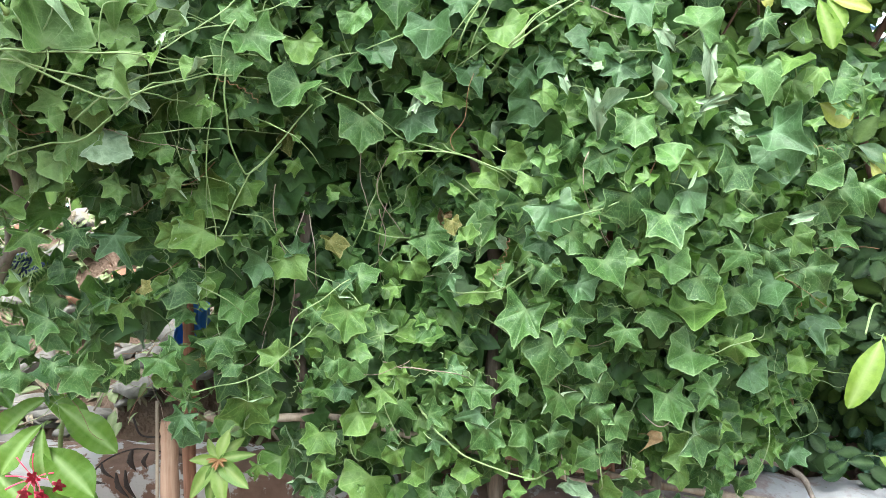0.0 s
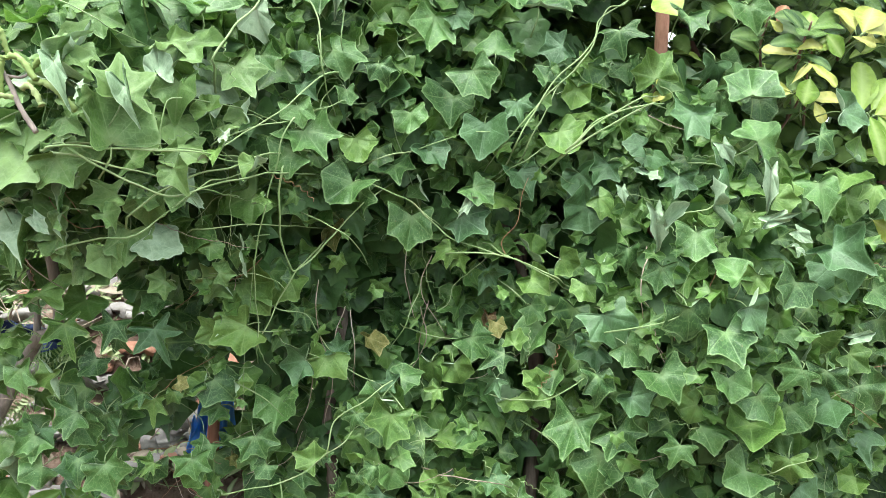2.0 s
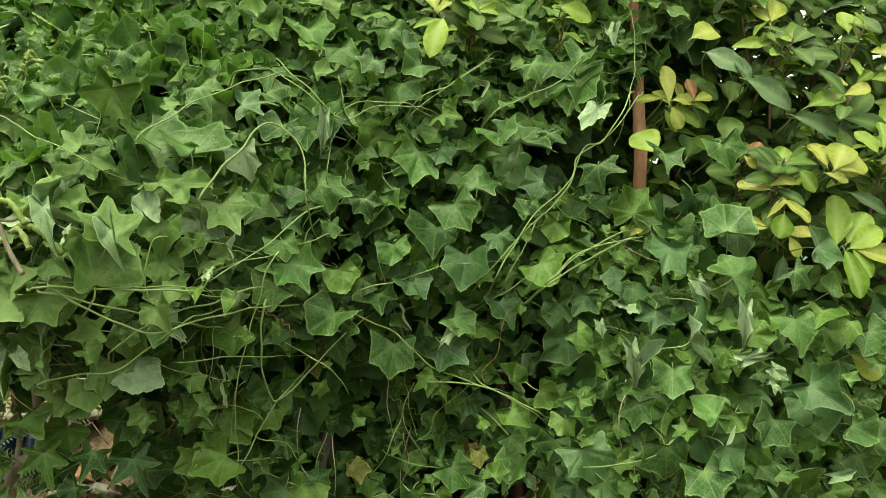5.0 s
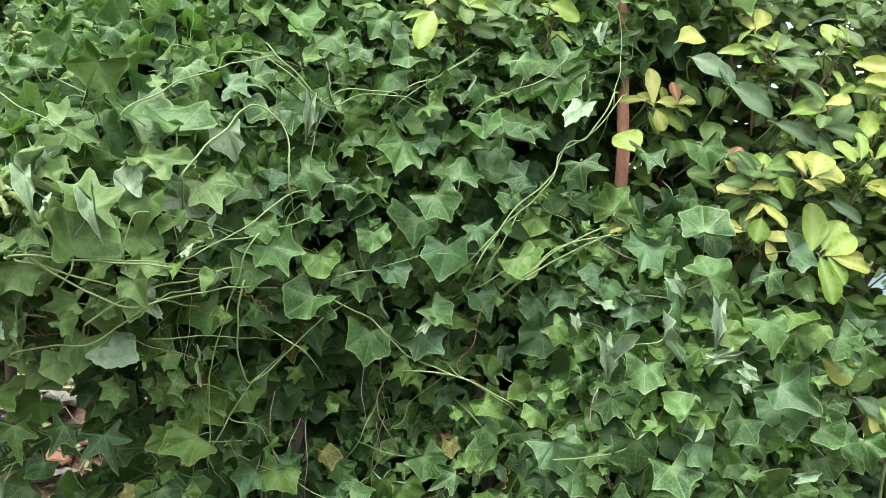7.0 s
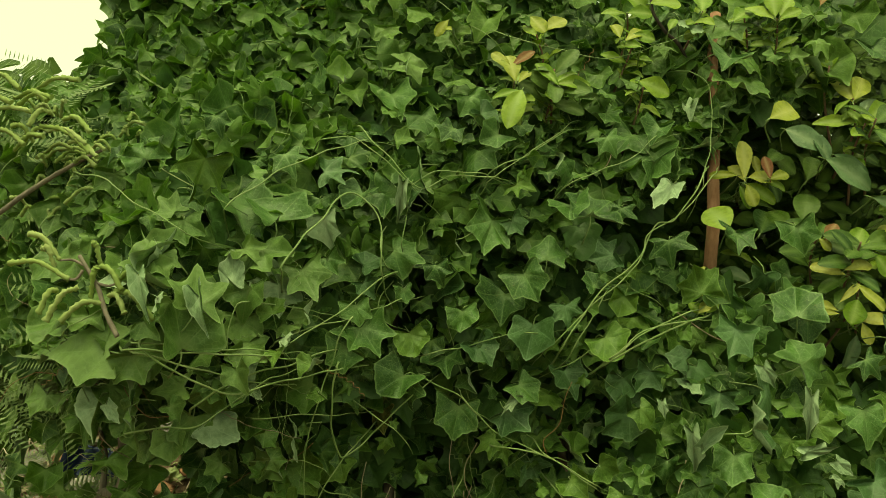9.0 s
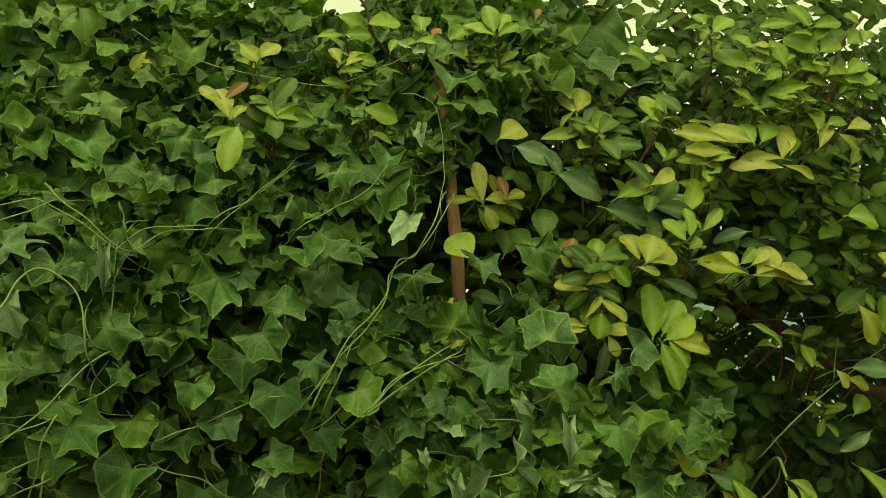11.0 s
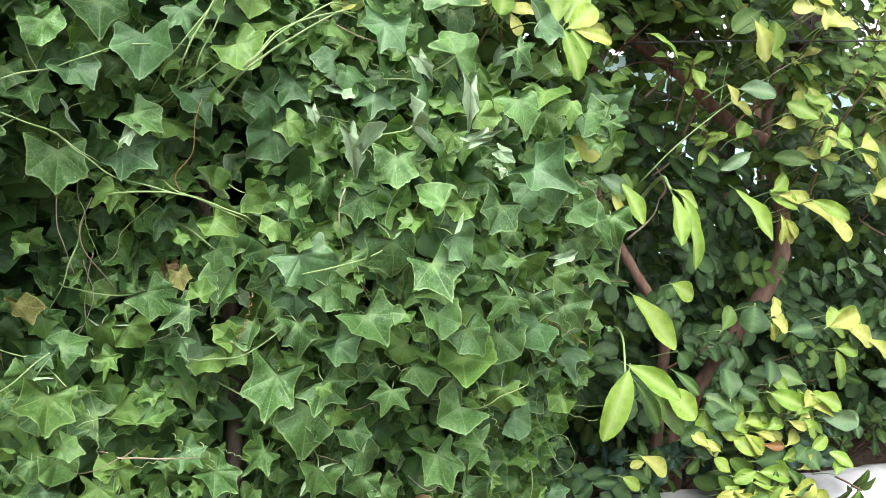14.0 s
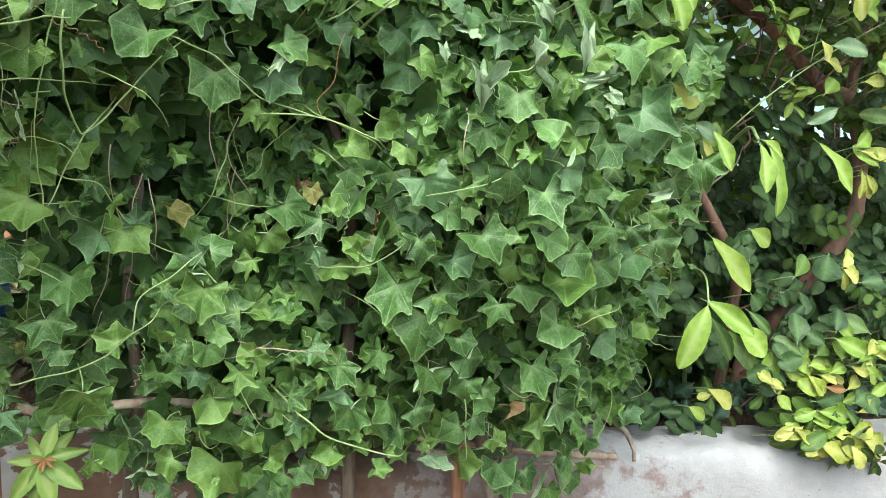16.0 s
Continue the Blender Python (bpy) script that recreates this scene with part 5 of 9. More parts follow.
# deeply cut leaves: x, z, before or behind the face, size, turn, how broad it looks
for row in (
    (-0.075, 1.078, 0.00, 0.042, -24, 1.00),
    (-0.066, 0.935, 0.00, 0.058, 29, 1.00),
    (-0.050, 1.212, 0.05, 0.080, -1, 1.00),
    (-0.012, 0.881, 0.00, 0.057, 108, 1.00),
    (-0.006, 0.838, 0.00, 0.050, 73, 1.00),
    (0.012, 1.100, 0.00, 0.056, -35, 1.00),
    (0.021, 1.138, 0.00, 0.067, -57, 1.00),
    (0.112, 0.943, 0.00, 0.060, -51, 1.00),
    (0.551, 0.899, 0.05, 0.072, 8, 1.00),
    (0.623, 1.170, 0.00, 0.062, 45, 1.00),
):
    picked_leaf(*row, CUT_LEAVES)

# full-grown green leaves: x, z, before or behind the face, size, turn
for x, z, off, size, turn in (
    (-0.710, 1.466, 0.00, 0.071, 0),
    (-0.647, 1.754, 0.00, 0.092, 0),
    (-0.642, 1.658, 0.00, 0.074, 60),
    (-0.630, 1.704, 0.00, 0.092, 20),
    (-0.615, 0.940, 0.00, 0.081, 30),
    (-0.583, 1.721, 0.00, 0.072, 10),
    (-0.568, 1.802, 0.00, 0.085, 0),
    (-0.563, 0.934, 0.00, 0.059, 0),
    (-0.562, 1.337, -0.03, 0.074, 0),
    (-0.552, 1.422, -0.03, 0.082, 0),
    (-0.535, 1.540, 0.00, 0.061, 0),
    (-0.511, 1.570, -0.02, 0.072, 10),
    (-0.511, 1.493, 0.00, 0.058, 0),
    (-0.500, 1.450, -0.03, 0.062, 0),
    (-0.487, 1.155, 0.00, 0.086, 20),
    (-0.446, 1.291, 0.03, 0.080, 10),
    (-0.425, 1.626, 0.00, 0.064, 0),
    (-0.419, 2.098, 0.00, 0.083, 0),
):
    vine_leaf(x, z, off, size, turn, VINE_LEAVES)
# full-grown green leaves: x, z, before or behind the face, size, turn
for x, z, off, size, turn in (
    (-0.418, 1.293, -0.02, 0.084, 0),
    (-0.416, 1.494, 0.00, 0.061, 0),
    (-0.412, 1.460, -0.03, 0.073, 0),
    (-0.406, 1.569, 0.00, 0.058, 0),
    (-0.406, 1.714, -0.02, 0.079, 10),
    (-0.365, 1.648, 0.00, 0.061, 0),
    (-0.360, 1.290, -0.02, 0.060, 0),
    (-0.357, 0.990, 0.00, 0.093, 0),
    (-0.347, 1.784, 0.00, 0.070, 0),
    (-0.334, 1.716, -0.02, 0.079, 0),
    (-0.331, 1.218, 0.00, 0.078, 30),
    (-0.326, 1.049, 0.00, 0.077, 0),
    (-0.320, 2.100, 0.00, 0.084, 0),
    (-0.311, 0.832, 0.00, 0.061, 0),
    (-0.290, 1.698, -0.02, 0.064, 0),
    (-0.282, 1.457, -0.02, 0.077, 0),
    (-0.264, 1.663, 0.00, 0.075, 0),
    (-0.262, 0.967, 0.00, 0.093, 10),
):
    vine_leaf(x, z, off, size, turn, VINE_LEAVES)
# full-grown green leaves: x, z, before or behind the face, size, turn
for x, z, off, size, turn in (
    (-0.257, 1.450, 0.00, 0.085, 10),
    (-0.225, 2.008, 0.00, 0.077, 0),
    (-0.215, 1.443, 0.00, 0.069, 0),
    (-0.211, 1.662, 0.00, 0.080, 0),
    (-0.202, 0.784, 0.00, 0.079, 0),
    (-0.201, 1.034, 0.00, 0.059, 0),
    (-0.188, 1.717, 0.00, 0.060, 0),
    (-0.161, 0.964, 0.00, 0.057, 0),
    (-0.154, 1.425, 0.00, 0.069, 0),
    (-0.144, 1.555, 0.00, 0.067, 0),
    (-0.141, 1.899, 0.00, 0.079, 0),
    (-0.139, 1.775, 0.00, 0.071, 0),
    (-0.131, 1.680, 0.00, 0.076, 0),
    (-0.131, 1.495, 0.00, 0.069, 0),
    (-0.129, 1.328, 0.00, 0.079, -15),
    (-0.126, 1.511, 0.00, 0.076, 0),
    (-0.102, 1.623, 0.00, 0.082, 0),
    (-0.068, 1.536, 0.00, 0.072, 0),
):
    vine_leaf(x, z, off, size, turn, VINE_LEAVES)
# full-grown green leaves: x, z, before or behind the face, size, turn
for x, z, off, size, turn in (
    (-0.067, 1.619, 0.00, 0.068, 0),
    (-0.061, 1.702, 0.00, 0.069, 0),
    (-0.052, 1.730, 0.00, 0.067, 0),
    (-0.020, 1.464, -0.03, 0.088, 5),
    (0.001, 0.940, 0.00, 0.064, 0),
    (0.010, 1.777, 0.00, 0.067, 0),
    (0.015, 1.498, 0.00, 0.064, 0),
    (0.047, 1.878, 0.00, 0.066, 0),
    (0.047, 1.713, 0.00, 0.078, 0),
    (0.058, 1.655, 0.00, 0.066, 0),
    (0.076, 1.570, 0.00, 0.070, 0),
    (0.077, 1.785, 0.00, 0.061, 0),
    (0.078, 1.703, 0.00, 0.076, 0),
    (0.081, 1.180, 0.00, 0.059, 0),
    (0.092, 1.662, 0.00, 0.074, 0),
    (0.104, 1.529, 0.00, 0.065, 0),
    (0.107, 1.114, 0.00, 0.058, 0),
    (0.113, 1.001, 0.00, 0.063, -10),
):
    vine_leaf(x, z, off, size, turn, VINE_LEAVES)
# full-grown green leaves: x, z, before or behind the face, size, turn
for x, z, off, size, turn in (
    (0.118, 1.836, 0.00, 0.069, 0),
    (0.129, 1.057, -0.02, 0.078, -20),
    (0.133, 1.155, 0.00, 0.057, 0),
    (0.137, 0.851, 0.00, 0.058, 0),
    (0.157, 1.800, 0.00, 0.086, 0),
    (0.162, 1.783, 0.00, 0.063, 0),
    (0.192, 1.650, 0.00, 0.064, 0),
    (0.192, 0.788, 0.00, 0.070, 0),
    (0.202, 1.305, 0.00, 0.046, 0),
    (0.230, 0.979, 0.00, 0.061, 0),
    (0.237, 0.805, 0.00, 0.069, 0),
    (0.241, 1.273, 0.00, 0.076, 20),
    (0.245, 1.127, 0.00, 0.076, 0),
    (0.256, 2.022, -0.10, 0.084, 10),
    (0.264, 1.534, 0.00, 0.058, 0),
    (0.264, 1.063, 0.00, 0.079, 0),
    (0.266, 1.420, 0.00, 0.065, 0),
    (0.267, 1.973, -0.10, 0.073, -20),
):
    vine_leaf(x, z, off, size, turn, VINE_LEAVES)
# full-grown green leaves: x, z, before or behind the face, size, turn
for x, z, off, size, turn in (
    (0.269, 1.202, -0.02, 0.093, 45),
    (0.279, 1.311, 0.00, 0.079, 0),
    (0.280, 1.487, 0.00, 0.058, 0),
    (0.289, 2.063, -0.10, 0.076, 0),
    (0.299, 1.664, 0.00, 0.078, 0),
    (0.310, 0.770, 0.00, 0.057, 20),
    (0.317, 0.795, 0.00, 0.052, 0),
    (0.319, 1.056, 0.00, 0.066, 70),
    (0.319, 1.176, 0.00, 0.074, 0),
    (0.322, 0.734, 0.00, 0.051, 0),
    (0.330, 1.292, 0.00, 0.066, 0),
    (0.334, 1.421, -0.03, 0.090, 90),
    (0.344, 0.700, 0.00, 0.049, 0),
    (0.347, 1.253, 0.00, 0.053, 0),
    (0.358, 0.774, 0.00, 0.051, 10),
    (0.359, 2.049, 0.00, 0.088, 0),
    (0.363, 1.650, 0.00, 0.063, 0),
    (0.365, 0.893, 0.00, 0.067, 0),
):
    vine_leaf(x, z, off, size, turn, VINE_LEAVES)
# full-grown green leaves: x, z, before or behind the face, size, turn
for x, z, off, size, turn in (
    (0.367, 1.207, 0.00, 0.058, 20),
    (0.369, 1.556, -0.03, 0.101, 0),
    (0.371, 1.584, -0.02, 0.092, 0),
    (0.372, 0.721, 0.00, 0.051, 0),
    (0.378, 0.980, 0.00, 0.084, 0),
    (0.381, 1.492, -0.02, 0.101, 0),
    (0.382, 1.989, 0.00, 0.075, 0),
    (0.396, 1.477, -0.02, 0.086, 0),
    (0.400, 0.708, 0.00, 0.051, -10),
    (0.415, 1.270, 0.00, 0.084, 0),
    (0.422, 2.050, 0.00, 0.099, 20),
    (0.427, 0.722, 0.00, 0.054, 10),
    (0.432, 1.368, 0.00, 0.057, 0),
    (0.438, 0.779, 0.00, 0.051, -10),
    (0.442, 0.741, 0.00, 0.037, 0),
    (0.443, 1.082, 0.00, 0.055, 0),
    (0.453, 0.809, 0.00, 0.053, 0),
    (0.464, 0.695, 0.02, 0.042, 0),
):
    vine_leaf(x, z, off, size, turn, VINE_LEAVES)
# full-grown green leaves: x, z, before or behind the face, size, turn
for x, z, off, size, turn in (
    (0.469, 1.480, 0.00, 0.071, 0),
    (0.481, 1.469, 0.00, 0.075, 0),
    (0.486, 1.335, 0.00, 0.055, 0),
    (0.490, 0.758, 0.02, 0.046, 0),
    (0.503, 2.095, 0.00, 0.095, 0),
    (0.516, 0.783, 0.03, 0.047, 10),
    (0.533, 1.060, 0.00, 0.057, 0),
    (0.545, 1.460, 0.00, 0.070, 0),
    (0.548, 2.051, 0.00, 0.078, 10),
    (0.572, 2.115, 0.00, 0.114, -10),
    (0.621, 1.404, 0.00, 0.080, 50),
    (0.647, 1.232, 0.00, 0.075, 0),
    (0.677, 1.241, 0.00, 0.062, 0),
):
    vine_leaf(x, z, off, size, turn, VINE_LEAVES)
# brighter young leaves: x, z, before or behind the face, size, turn
for x, z, off, size, turn in (
    (-0.655, 1.211, 0.00, 0.077, 40),
    (-0.538, 1.273, -0.09, 0.072, 0),
    (-0.534, 1.295, -0.10, 0.067, -10),
    (-0.508, 1.296, -0.11, 0.057, 20),
    (-0.507, 1.642, -0.03, 0.054, -10),
    (-0.499, 1.390, -0.09, 0.072, 0),
    (-0.493, 1.353, -0.11, 0.076, 10),
    (-0.488, 1.253, -0.09, 0.065, 0),
    (-0.486, 1.737, 0.00, 0.070, 0),
    (-0.484, 1.272, -0.11, 0.068, 0),
    (-0.478, 1.447, -0.03, 0.056, 0),
    (-0.475, 1.626, -0.04, 0.066, 0),
    (-0.469, 1.732, -0.02, 0.070, 0),
    (-0.467, 1.269, -0.10, 0.062, -20),
    (-0.457, 1.830, 0.00, 0.067, 0),
    (-0.454, 1.499, -0.05, 0.071, 150),
    (-0.453, 1.435, -0.11, 0.062, -10),
    (-0.445, 1.075, 0.00, 0.034, 0),
):
    vine_leaf(x, z, off, size, turn, YOUNG_LEAVES)
# brighter young leaves: x, z, before or behind the face, size, turn
for x, z, off, size, turn in (
    (-0.438, 1.306, -0.09, 0.065, 10),
    (-0.433, 1.424, -0.09, 0.073, 10),
    (-0.427, 1.729, -0.03, 0.073, 0),
    (-0.399, 1.958, 0.00, 0.082, 0),
    (-0.395, 1.337, -0.09, 0.056, -20),
    (-0.377, 1.171, -0.03, 0.080, 0),
    (-0.365, 1.411, -0.09, 0.050, 20),
    (-0.364, 1.244, -0.09, 0.095, -60),
    (-0.361, 1.270, -0.09, 0.066, 20),
    (-0.354, 1.469, 0.00, 0.059, 0),
    (-0.325, 1.535, -0.03, 0.067, 70),
    (-0.324, 1.399, -0.09, 0.035, 0),
    (-0.317, 1.357, -0.09, 0.026, 0),
    (-0.309, 1.655, 0.00, 0.057, 60),
    (-0.291, 1.868, 0.00, 0.085, 20),
    (-0.286, 1.120, -0.03, 0.091, 20),
    (-0.283, 0.894, -0.04, 0.111, 20),
    (-0.277, 1.823, -0.02, 0.091, 0),
):
    vine_leaf(x, z, off, size, turn, YOUNG_LEAVES)
# brighter young leaves: x, z, before or behind the face, size, turn
for x, z, off, size, turn in (
    (-0.261, 1.779, -0.02, 0.079, 0),
    (-0.231, 1.119, -0.03, 0.080, 0),
    (-0.219, 1.814, -0.02, 0.094, 10),
    (-0.213, 1.588, -0.02, 0.074, 20),
    (-0.205, 1.394, -0.03, 0.081, 25),
    (-0.200, 1.458, -0.02, 0.077, -50),
    (-0.192, 1.536, 0.00, 0.058, 0),
    (-0.189, 0.831, -0.02, 0.058, 10),
    (-0.146, 1.029, -0.03, 0.093, 0),
    (-0.131, 1.880, 0.00, 0.072, 0),
    (-0.121, 0.754, 0.00, 0.077, -30),
    (-0.087, 1.110, 0.00, 0.053, 0),
    (-0.073, 1.288, -0.02, 0.067, 60),
    (-0.048, 1.878, 0.00, 0.059, 0),
    (-0.004, 1.625, 0.00, 0.073, 0),
    (0.008, 1.690, 0.00, 0.065, 0),
    (0.056, 1.070, 0.00, 0.054, 0),
    (0.078, 1.251, -0.02, 0.052, 0),
):
    vine_leaf(x, z, off, size, turn, YOUNG_LEAVES)
# brighter young leaves: x, z, before or behind the face, size, turn
for x, z, off, size, turn in (
    (0.116, 1.359, -0.02, 0.075, 30),
    (0.119, 1.285, -0.02, 0.060, -20),
    (0.140, 1.569, 0.00, 0.051, 0),
    (0.144, 1.521, 0.00, 0.046, 0),
    (0.163, 1.111, 0.00, 0.075, 0),
    (0.181, 1.361, 0.00, 0.062, 0),
    (0.185, 0.907, -0.03, 0.086, 0),
    (0.209, 1.028, 0.00, 0.075, 40),
    (0.223, 1.604, -0.02, 0.061, 0),
    (0.260, 1.924, -0.10, 0.058, 10),
    (0.261, 0.750, 0.00, 0.062, 0),
    (0.262, 0.966, 0.00, 0.061, 0),
    (0.265, 0.883, -0.03, 0.085, 0),
    (0.324, 1.128, 0.00, 0.071, 0),
    (0.328, 2.137, 0.00, 0.079, 0),
    (0.350, 1.358, -0.03, 0.062, 0),
    (0.368, 0.828, 0.00, 0.074, 10),
    (0.375, 1.062, -0.02, 0.070, 0),
):
    vine_leaf(x, z, off, size, turn, YOUNG_LEAVES)
# brighter young leaves: x, z, before or behind the face, size, turn
for x, z, off, size, turn in (
    (0.384, 0.810, 0.00, 0.050, 0),
    (0.390, 1.108, 0.00, 0.072, 0),
    (0.390, 1.667, -0.02, 0.076, 0),
    (0.392, 0.944, -0.03, 0.097, 30),
    (0.392, 0.779, 0.00, 0.055, 0),
    (0.403, 1.393, -0.03, 0.063, 60),
    (0.416, 0.685, 0.00, 0.048, 20),
    (0.417, 0.853, -0.02, 0.088, 80),
    (0.436, 1.128, -0.02, 0.077, 0),
    (0.440, 0.998, -0.02, 0.059, 10),
    (0.446, 2.007, 0.00, 0.087, 0),
    (0.470, 1.099, -0.03, 0.088, 60),
    (0.471, 1.022, 0.00, 0.081, 0),
    (0.474, 1.183, 0.00, 0.064, 0),
    (0.483, 0.727, 0.00, 0.035, 0),
    (0.527, 1.429, -0.03, 0.072, 0),
    (0.532, 1.520, -0.02, 0.077, 0),
    (0.555, 1.112, -0.02, 0.080, 30),
):
    vine_leaf(x, z, off, size, turn, YOUNG_LEAVES)
# brighter young leaves: x, z, before or behind the face, size, turn
for x, z, off, size, turn in (
    (0.567, 1.192, 0.00, 0.075, 10),
    (0.568, 1.412, -0.02, 0.075, -10),
    (0.573, 1.251, 0.00, 0.075, 60),
):
    vine_leaf(x, z, off, size, turn, YOUNG_LEAVES)
# bluish older leaves: x, z, before or behind the face, size, turn
for x, z, off, size, turn in (
    (-0.699, 0.948, 0.00, 0.086, 0),
    (-0.661, 1.077, 0.00, 0.097, -10),
    (-0.604, 1.177, 0.00, 0.079, 0),
    (-0.481, 1.297, -0.10, 0.074, 0),
    (-0.422, 0.865, -0.02, 0.088, 0),
    (-0.390, 1.364, -0.10, 0.053, 10),
    (-0.291, 0.763, 0.00, 0.082, 0),
    (-0.265, 1.545, -0.02, 0.061, 0),
    (-0.240, 1.537, -0.03, 0.068, 10),
    (-0.159, 2.055, 0.00, 0.088, 0),
    (-0.083, 1.428, 0.00, 0.093, 0),
    (-0.016, 1.317, 0.00, 0.048, 0),
    (0.044, 1.422, 0.00, 0.058, 0),
    (0.051, 1.804, 0.00, 0.047, 0),
    (0.132, 1.418, 0.00, 0.063, 0),
    (0.148, 1.587, 0.00, 0.060, 0),
    (0.168, 0.977, 0.00, 0.087, 0),
    (0.171, 1.434, 0.00, 0.057, 0),
):
    vine_leaf(x, z, off, size, turn, BLUE_LEAVES)
# bluish older leaves: x, z, before or behind the face, size, turn
for x, z, off, size, turn in (
    (0.172, 1.185, -0.02, 0.084, 30),
    (0.216, 1.396, 0.00, 0.056, 0),
    (0.500, 1.267, -0.02, 0.087, 0),
    (0.522, 2.140, 0.00, 0.080, 0),
):
    vine_leaf(x, z, off, size, turn, BLUE_LEAVES)
# leaves that show their pale underside: x, z, before or behind the face, size, turn
for x, z, off, size, turn in (
    (-0.486, 1.464, -0.05, 0.045, 15),
    (-0.440, 1.528, 0.00, 0.039, 0),
    (-0.432, 1.368, -0.09, 0.071, 170),
    (-0.426, 1.478, -0.06, 0.034, 10),
    (-0.424, 1.535, 0.00, 0.043, 0),
    (-0.401, 1.440, -0.10, 0.042, 15),
    (-0.385, 1.615, -0.05, 0.038, 15),
    (-0.383, 1.407, -0.10, 0.055, 80),
    (-0.336, 1.417, -0.09, 0.049, 10),
    (-0.314, 1.584, -0.05, 0.059, -15),
    (-0.285, 1.409, -0.02, 0.043, 10),
    (0.094, 1.154, 0.00, 0.027, 40),
    (0.164, 1.703, -0.03, 0.057, 0),
    (0.200, 1.362, -0.03, 0.027, 20),
    (0.222, 2.045, 0.00, 0.056, 5),
    (0.222, 1.336, -0.05, 0.035, 5),
    (0.226, 1.430, 0.00, 0.050, 0),
    (0.233, 1.354, -0.05, 0.030, 0),
):
    vine_leaf(x, z, off, size, turn, TURNED_LEAVES, swing=30.0)
# leaves that show their pale underside: x, z, before or behind the face, size, turn
for x, z, off, size, turn in (
    (0.421, 1.320, -0.05, 0.029, 70),
):
    vine_leaf(x, z, off, size, turn, TURNED_LEAVES, swing=30.0)
# yellowing leaves: x, z, before or behind the face, size, turn
for x, z, off, size, turn in (
    (-0.243, 1.307, 0.04, 0.053, 0),
    (-0.191, 1.147, 0.00, 0.062, 20),
    (-0.121, 0.903, 0.00, 0.040, 0),
    (-0.044, 1.408, 0.08, 0.094, 0),
    (0.016, 1.184, 0.00, 0.044, 20),
):
    vine_leaf(x, z, off, size, turn, YELLOW_LEAVES, name="yellow_leaf")
# dry leaves: x, z, before or behind the face, size, turn
for x, z, off, size, turn in (
    (-0.137, 0.998, 0.03, 0.045, 0),
    (-0.042, 1.026, 0.05, 0.052, 0),
    (0.001, 1.192, 0.02, 0.041, 0),
    (0.329, 0.848, -0.02, 0.045, 10),
    (0.585, 0.876, 0.06, 0.063, 0),
    (0.620, 0.850, 0.10, 0.052, 0),
    (0.640, 0.879, 0.10, 0.034, 0),
):
    vine_leaf(x, z, off, size, turn, DRY_LEAVES, name="dry_leaf")
# deeply cut leaves: x, z, before or behind the face, size, turn
for x, z, off, size, turn in (
    (-0.516, 1.061, 0.00, 0.099, 10),
    (-0.505, 0.951, 0.00, 0.081, 170),
    (-0.443, 0.960, 0.00, 0.081, 20),
    (-0.075, 0.883, 0.00, 0.071, 0),
    (0.050, 0.810, 0.00, 0.066, 0),
    (0.073, 0.881, 0.00, 0.104, 0),
):
    vine_leaf(x, z, off, size, turn, VINE_LEAVES, shape=7)
# deeply cut young leaves: x, z, before or behind the face, size, turn
for x, z, off, size, turn in (
    (-0.141, 1.095, 0.00, 0.071, 10),
    (-0.127, 0.848, 0.00, 0.077, 0),
    (-0.069, 1.078, 0.00, 0.055, 0),
    (-0.058, 0.929, 0.00, 0.070, 20),
    (-0.037, 0.864, 0.00, 0.093, 10),
    (0.016, 1.137, 0.00, 0.065, 0),
):
    vine_leaf(x, z, off, size, turn, YOUNG_LEAVES, shape=7)
# deeply cut older leaves: x, z, before or behind the face, size, turn
for x, z, off, size, turn in (
    (0.626, 1.026, 0.03, 0.103, 80),
):
    vine_leaf(x, z, off, size, turn, BLUE_LEAVES, shape=7)


def inside_vine(x, z):
    """Whether the vine's face covers this place."""
    top = 2.3 + 0.06 * math.sin(x * 7) + 0.05 * math.sin(x * 19 + 1)
    if 0.05 < x < 0.2:
        top = 2.17 + 0.04 * math.sin(x * 40)
    right = 0.66 + 0.06 * math.sin(z * 14) if z < 1.42 else 0.5 - 0.5 * max(0, min(1, (z - 1.42) / 0.3)) + 0.05 * math.sin(z * 25)
    if z > 1.72:
        right = 0.2 + 0.3 * max(0, min(1, (z - 1.8) / 0.2))
    left = -1.15 if z > 1.2 else -0.95
    if x > 0.22:
        return x < right and 0.775 + 0.02 * math.sin(x * 27) < z < top
    bottom = 0.7 + 0.06 * math.sin(x * 11) + (0.07 if x < -0.15 else 0) + 0.12 * max(0, min(1, (-0.38 - x) / 0.1))
    if math.hypot((x + 0.455) / 0.045, (z - 1.0) / 0.055) < 1 or math.hypot((x + 0.325) / 0.04, (z - 1.02) / 0.06) < 1 or (abs(x + 0.255) < 0.02 and 0.8 < z < 1.12) or (abs(x - 0.08) < 0.018 and 0.9 < z < 1.12):
        return False     # gaps beside the stake and over the old trunks
    return left < x < right and bottom < z < top and not (x < -0.92 and z > 1.86)


def open_end(x, z):
    """The end of the hedge where one looks through the vine to the rubble."""
    return (x < -0.6 and z < 1.34) or (x < -0.51 and 1.08 < z < 1.31) or (x < -0.45 and 0.88 < z < 1.13 and noise.noise((x * 9, 0, z * 9)) > -0.15)


def hollow(x, z):
    """Where the face of the vine sinks in and shows dark between few leaves."""
    return math.hypot((x + 0.25) / 0.2, (z - 1.2) / 0.15) < 1


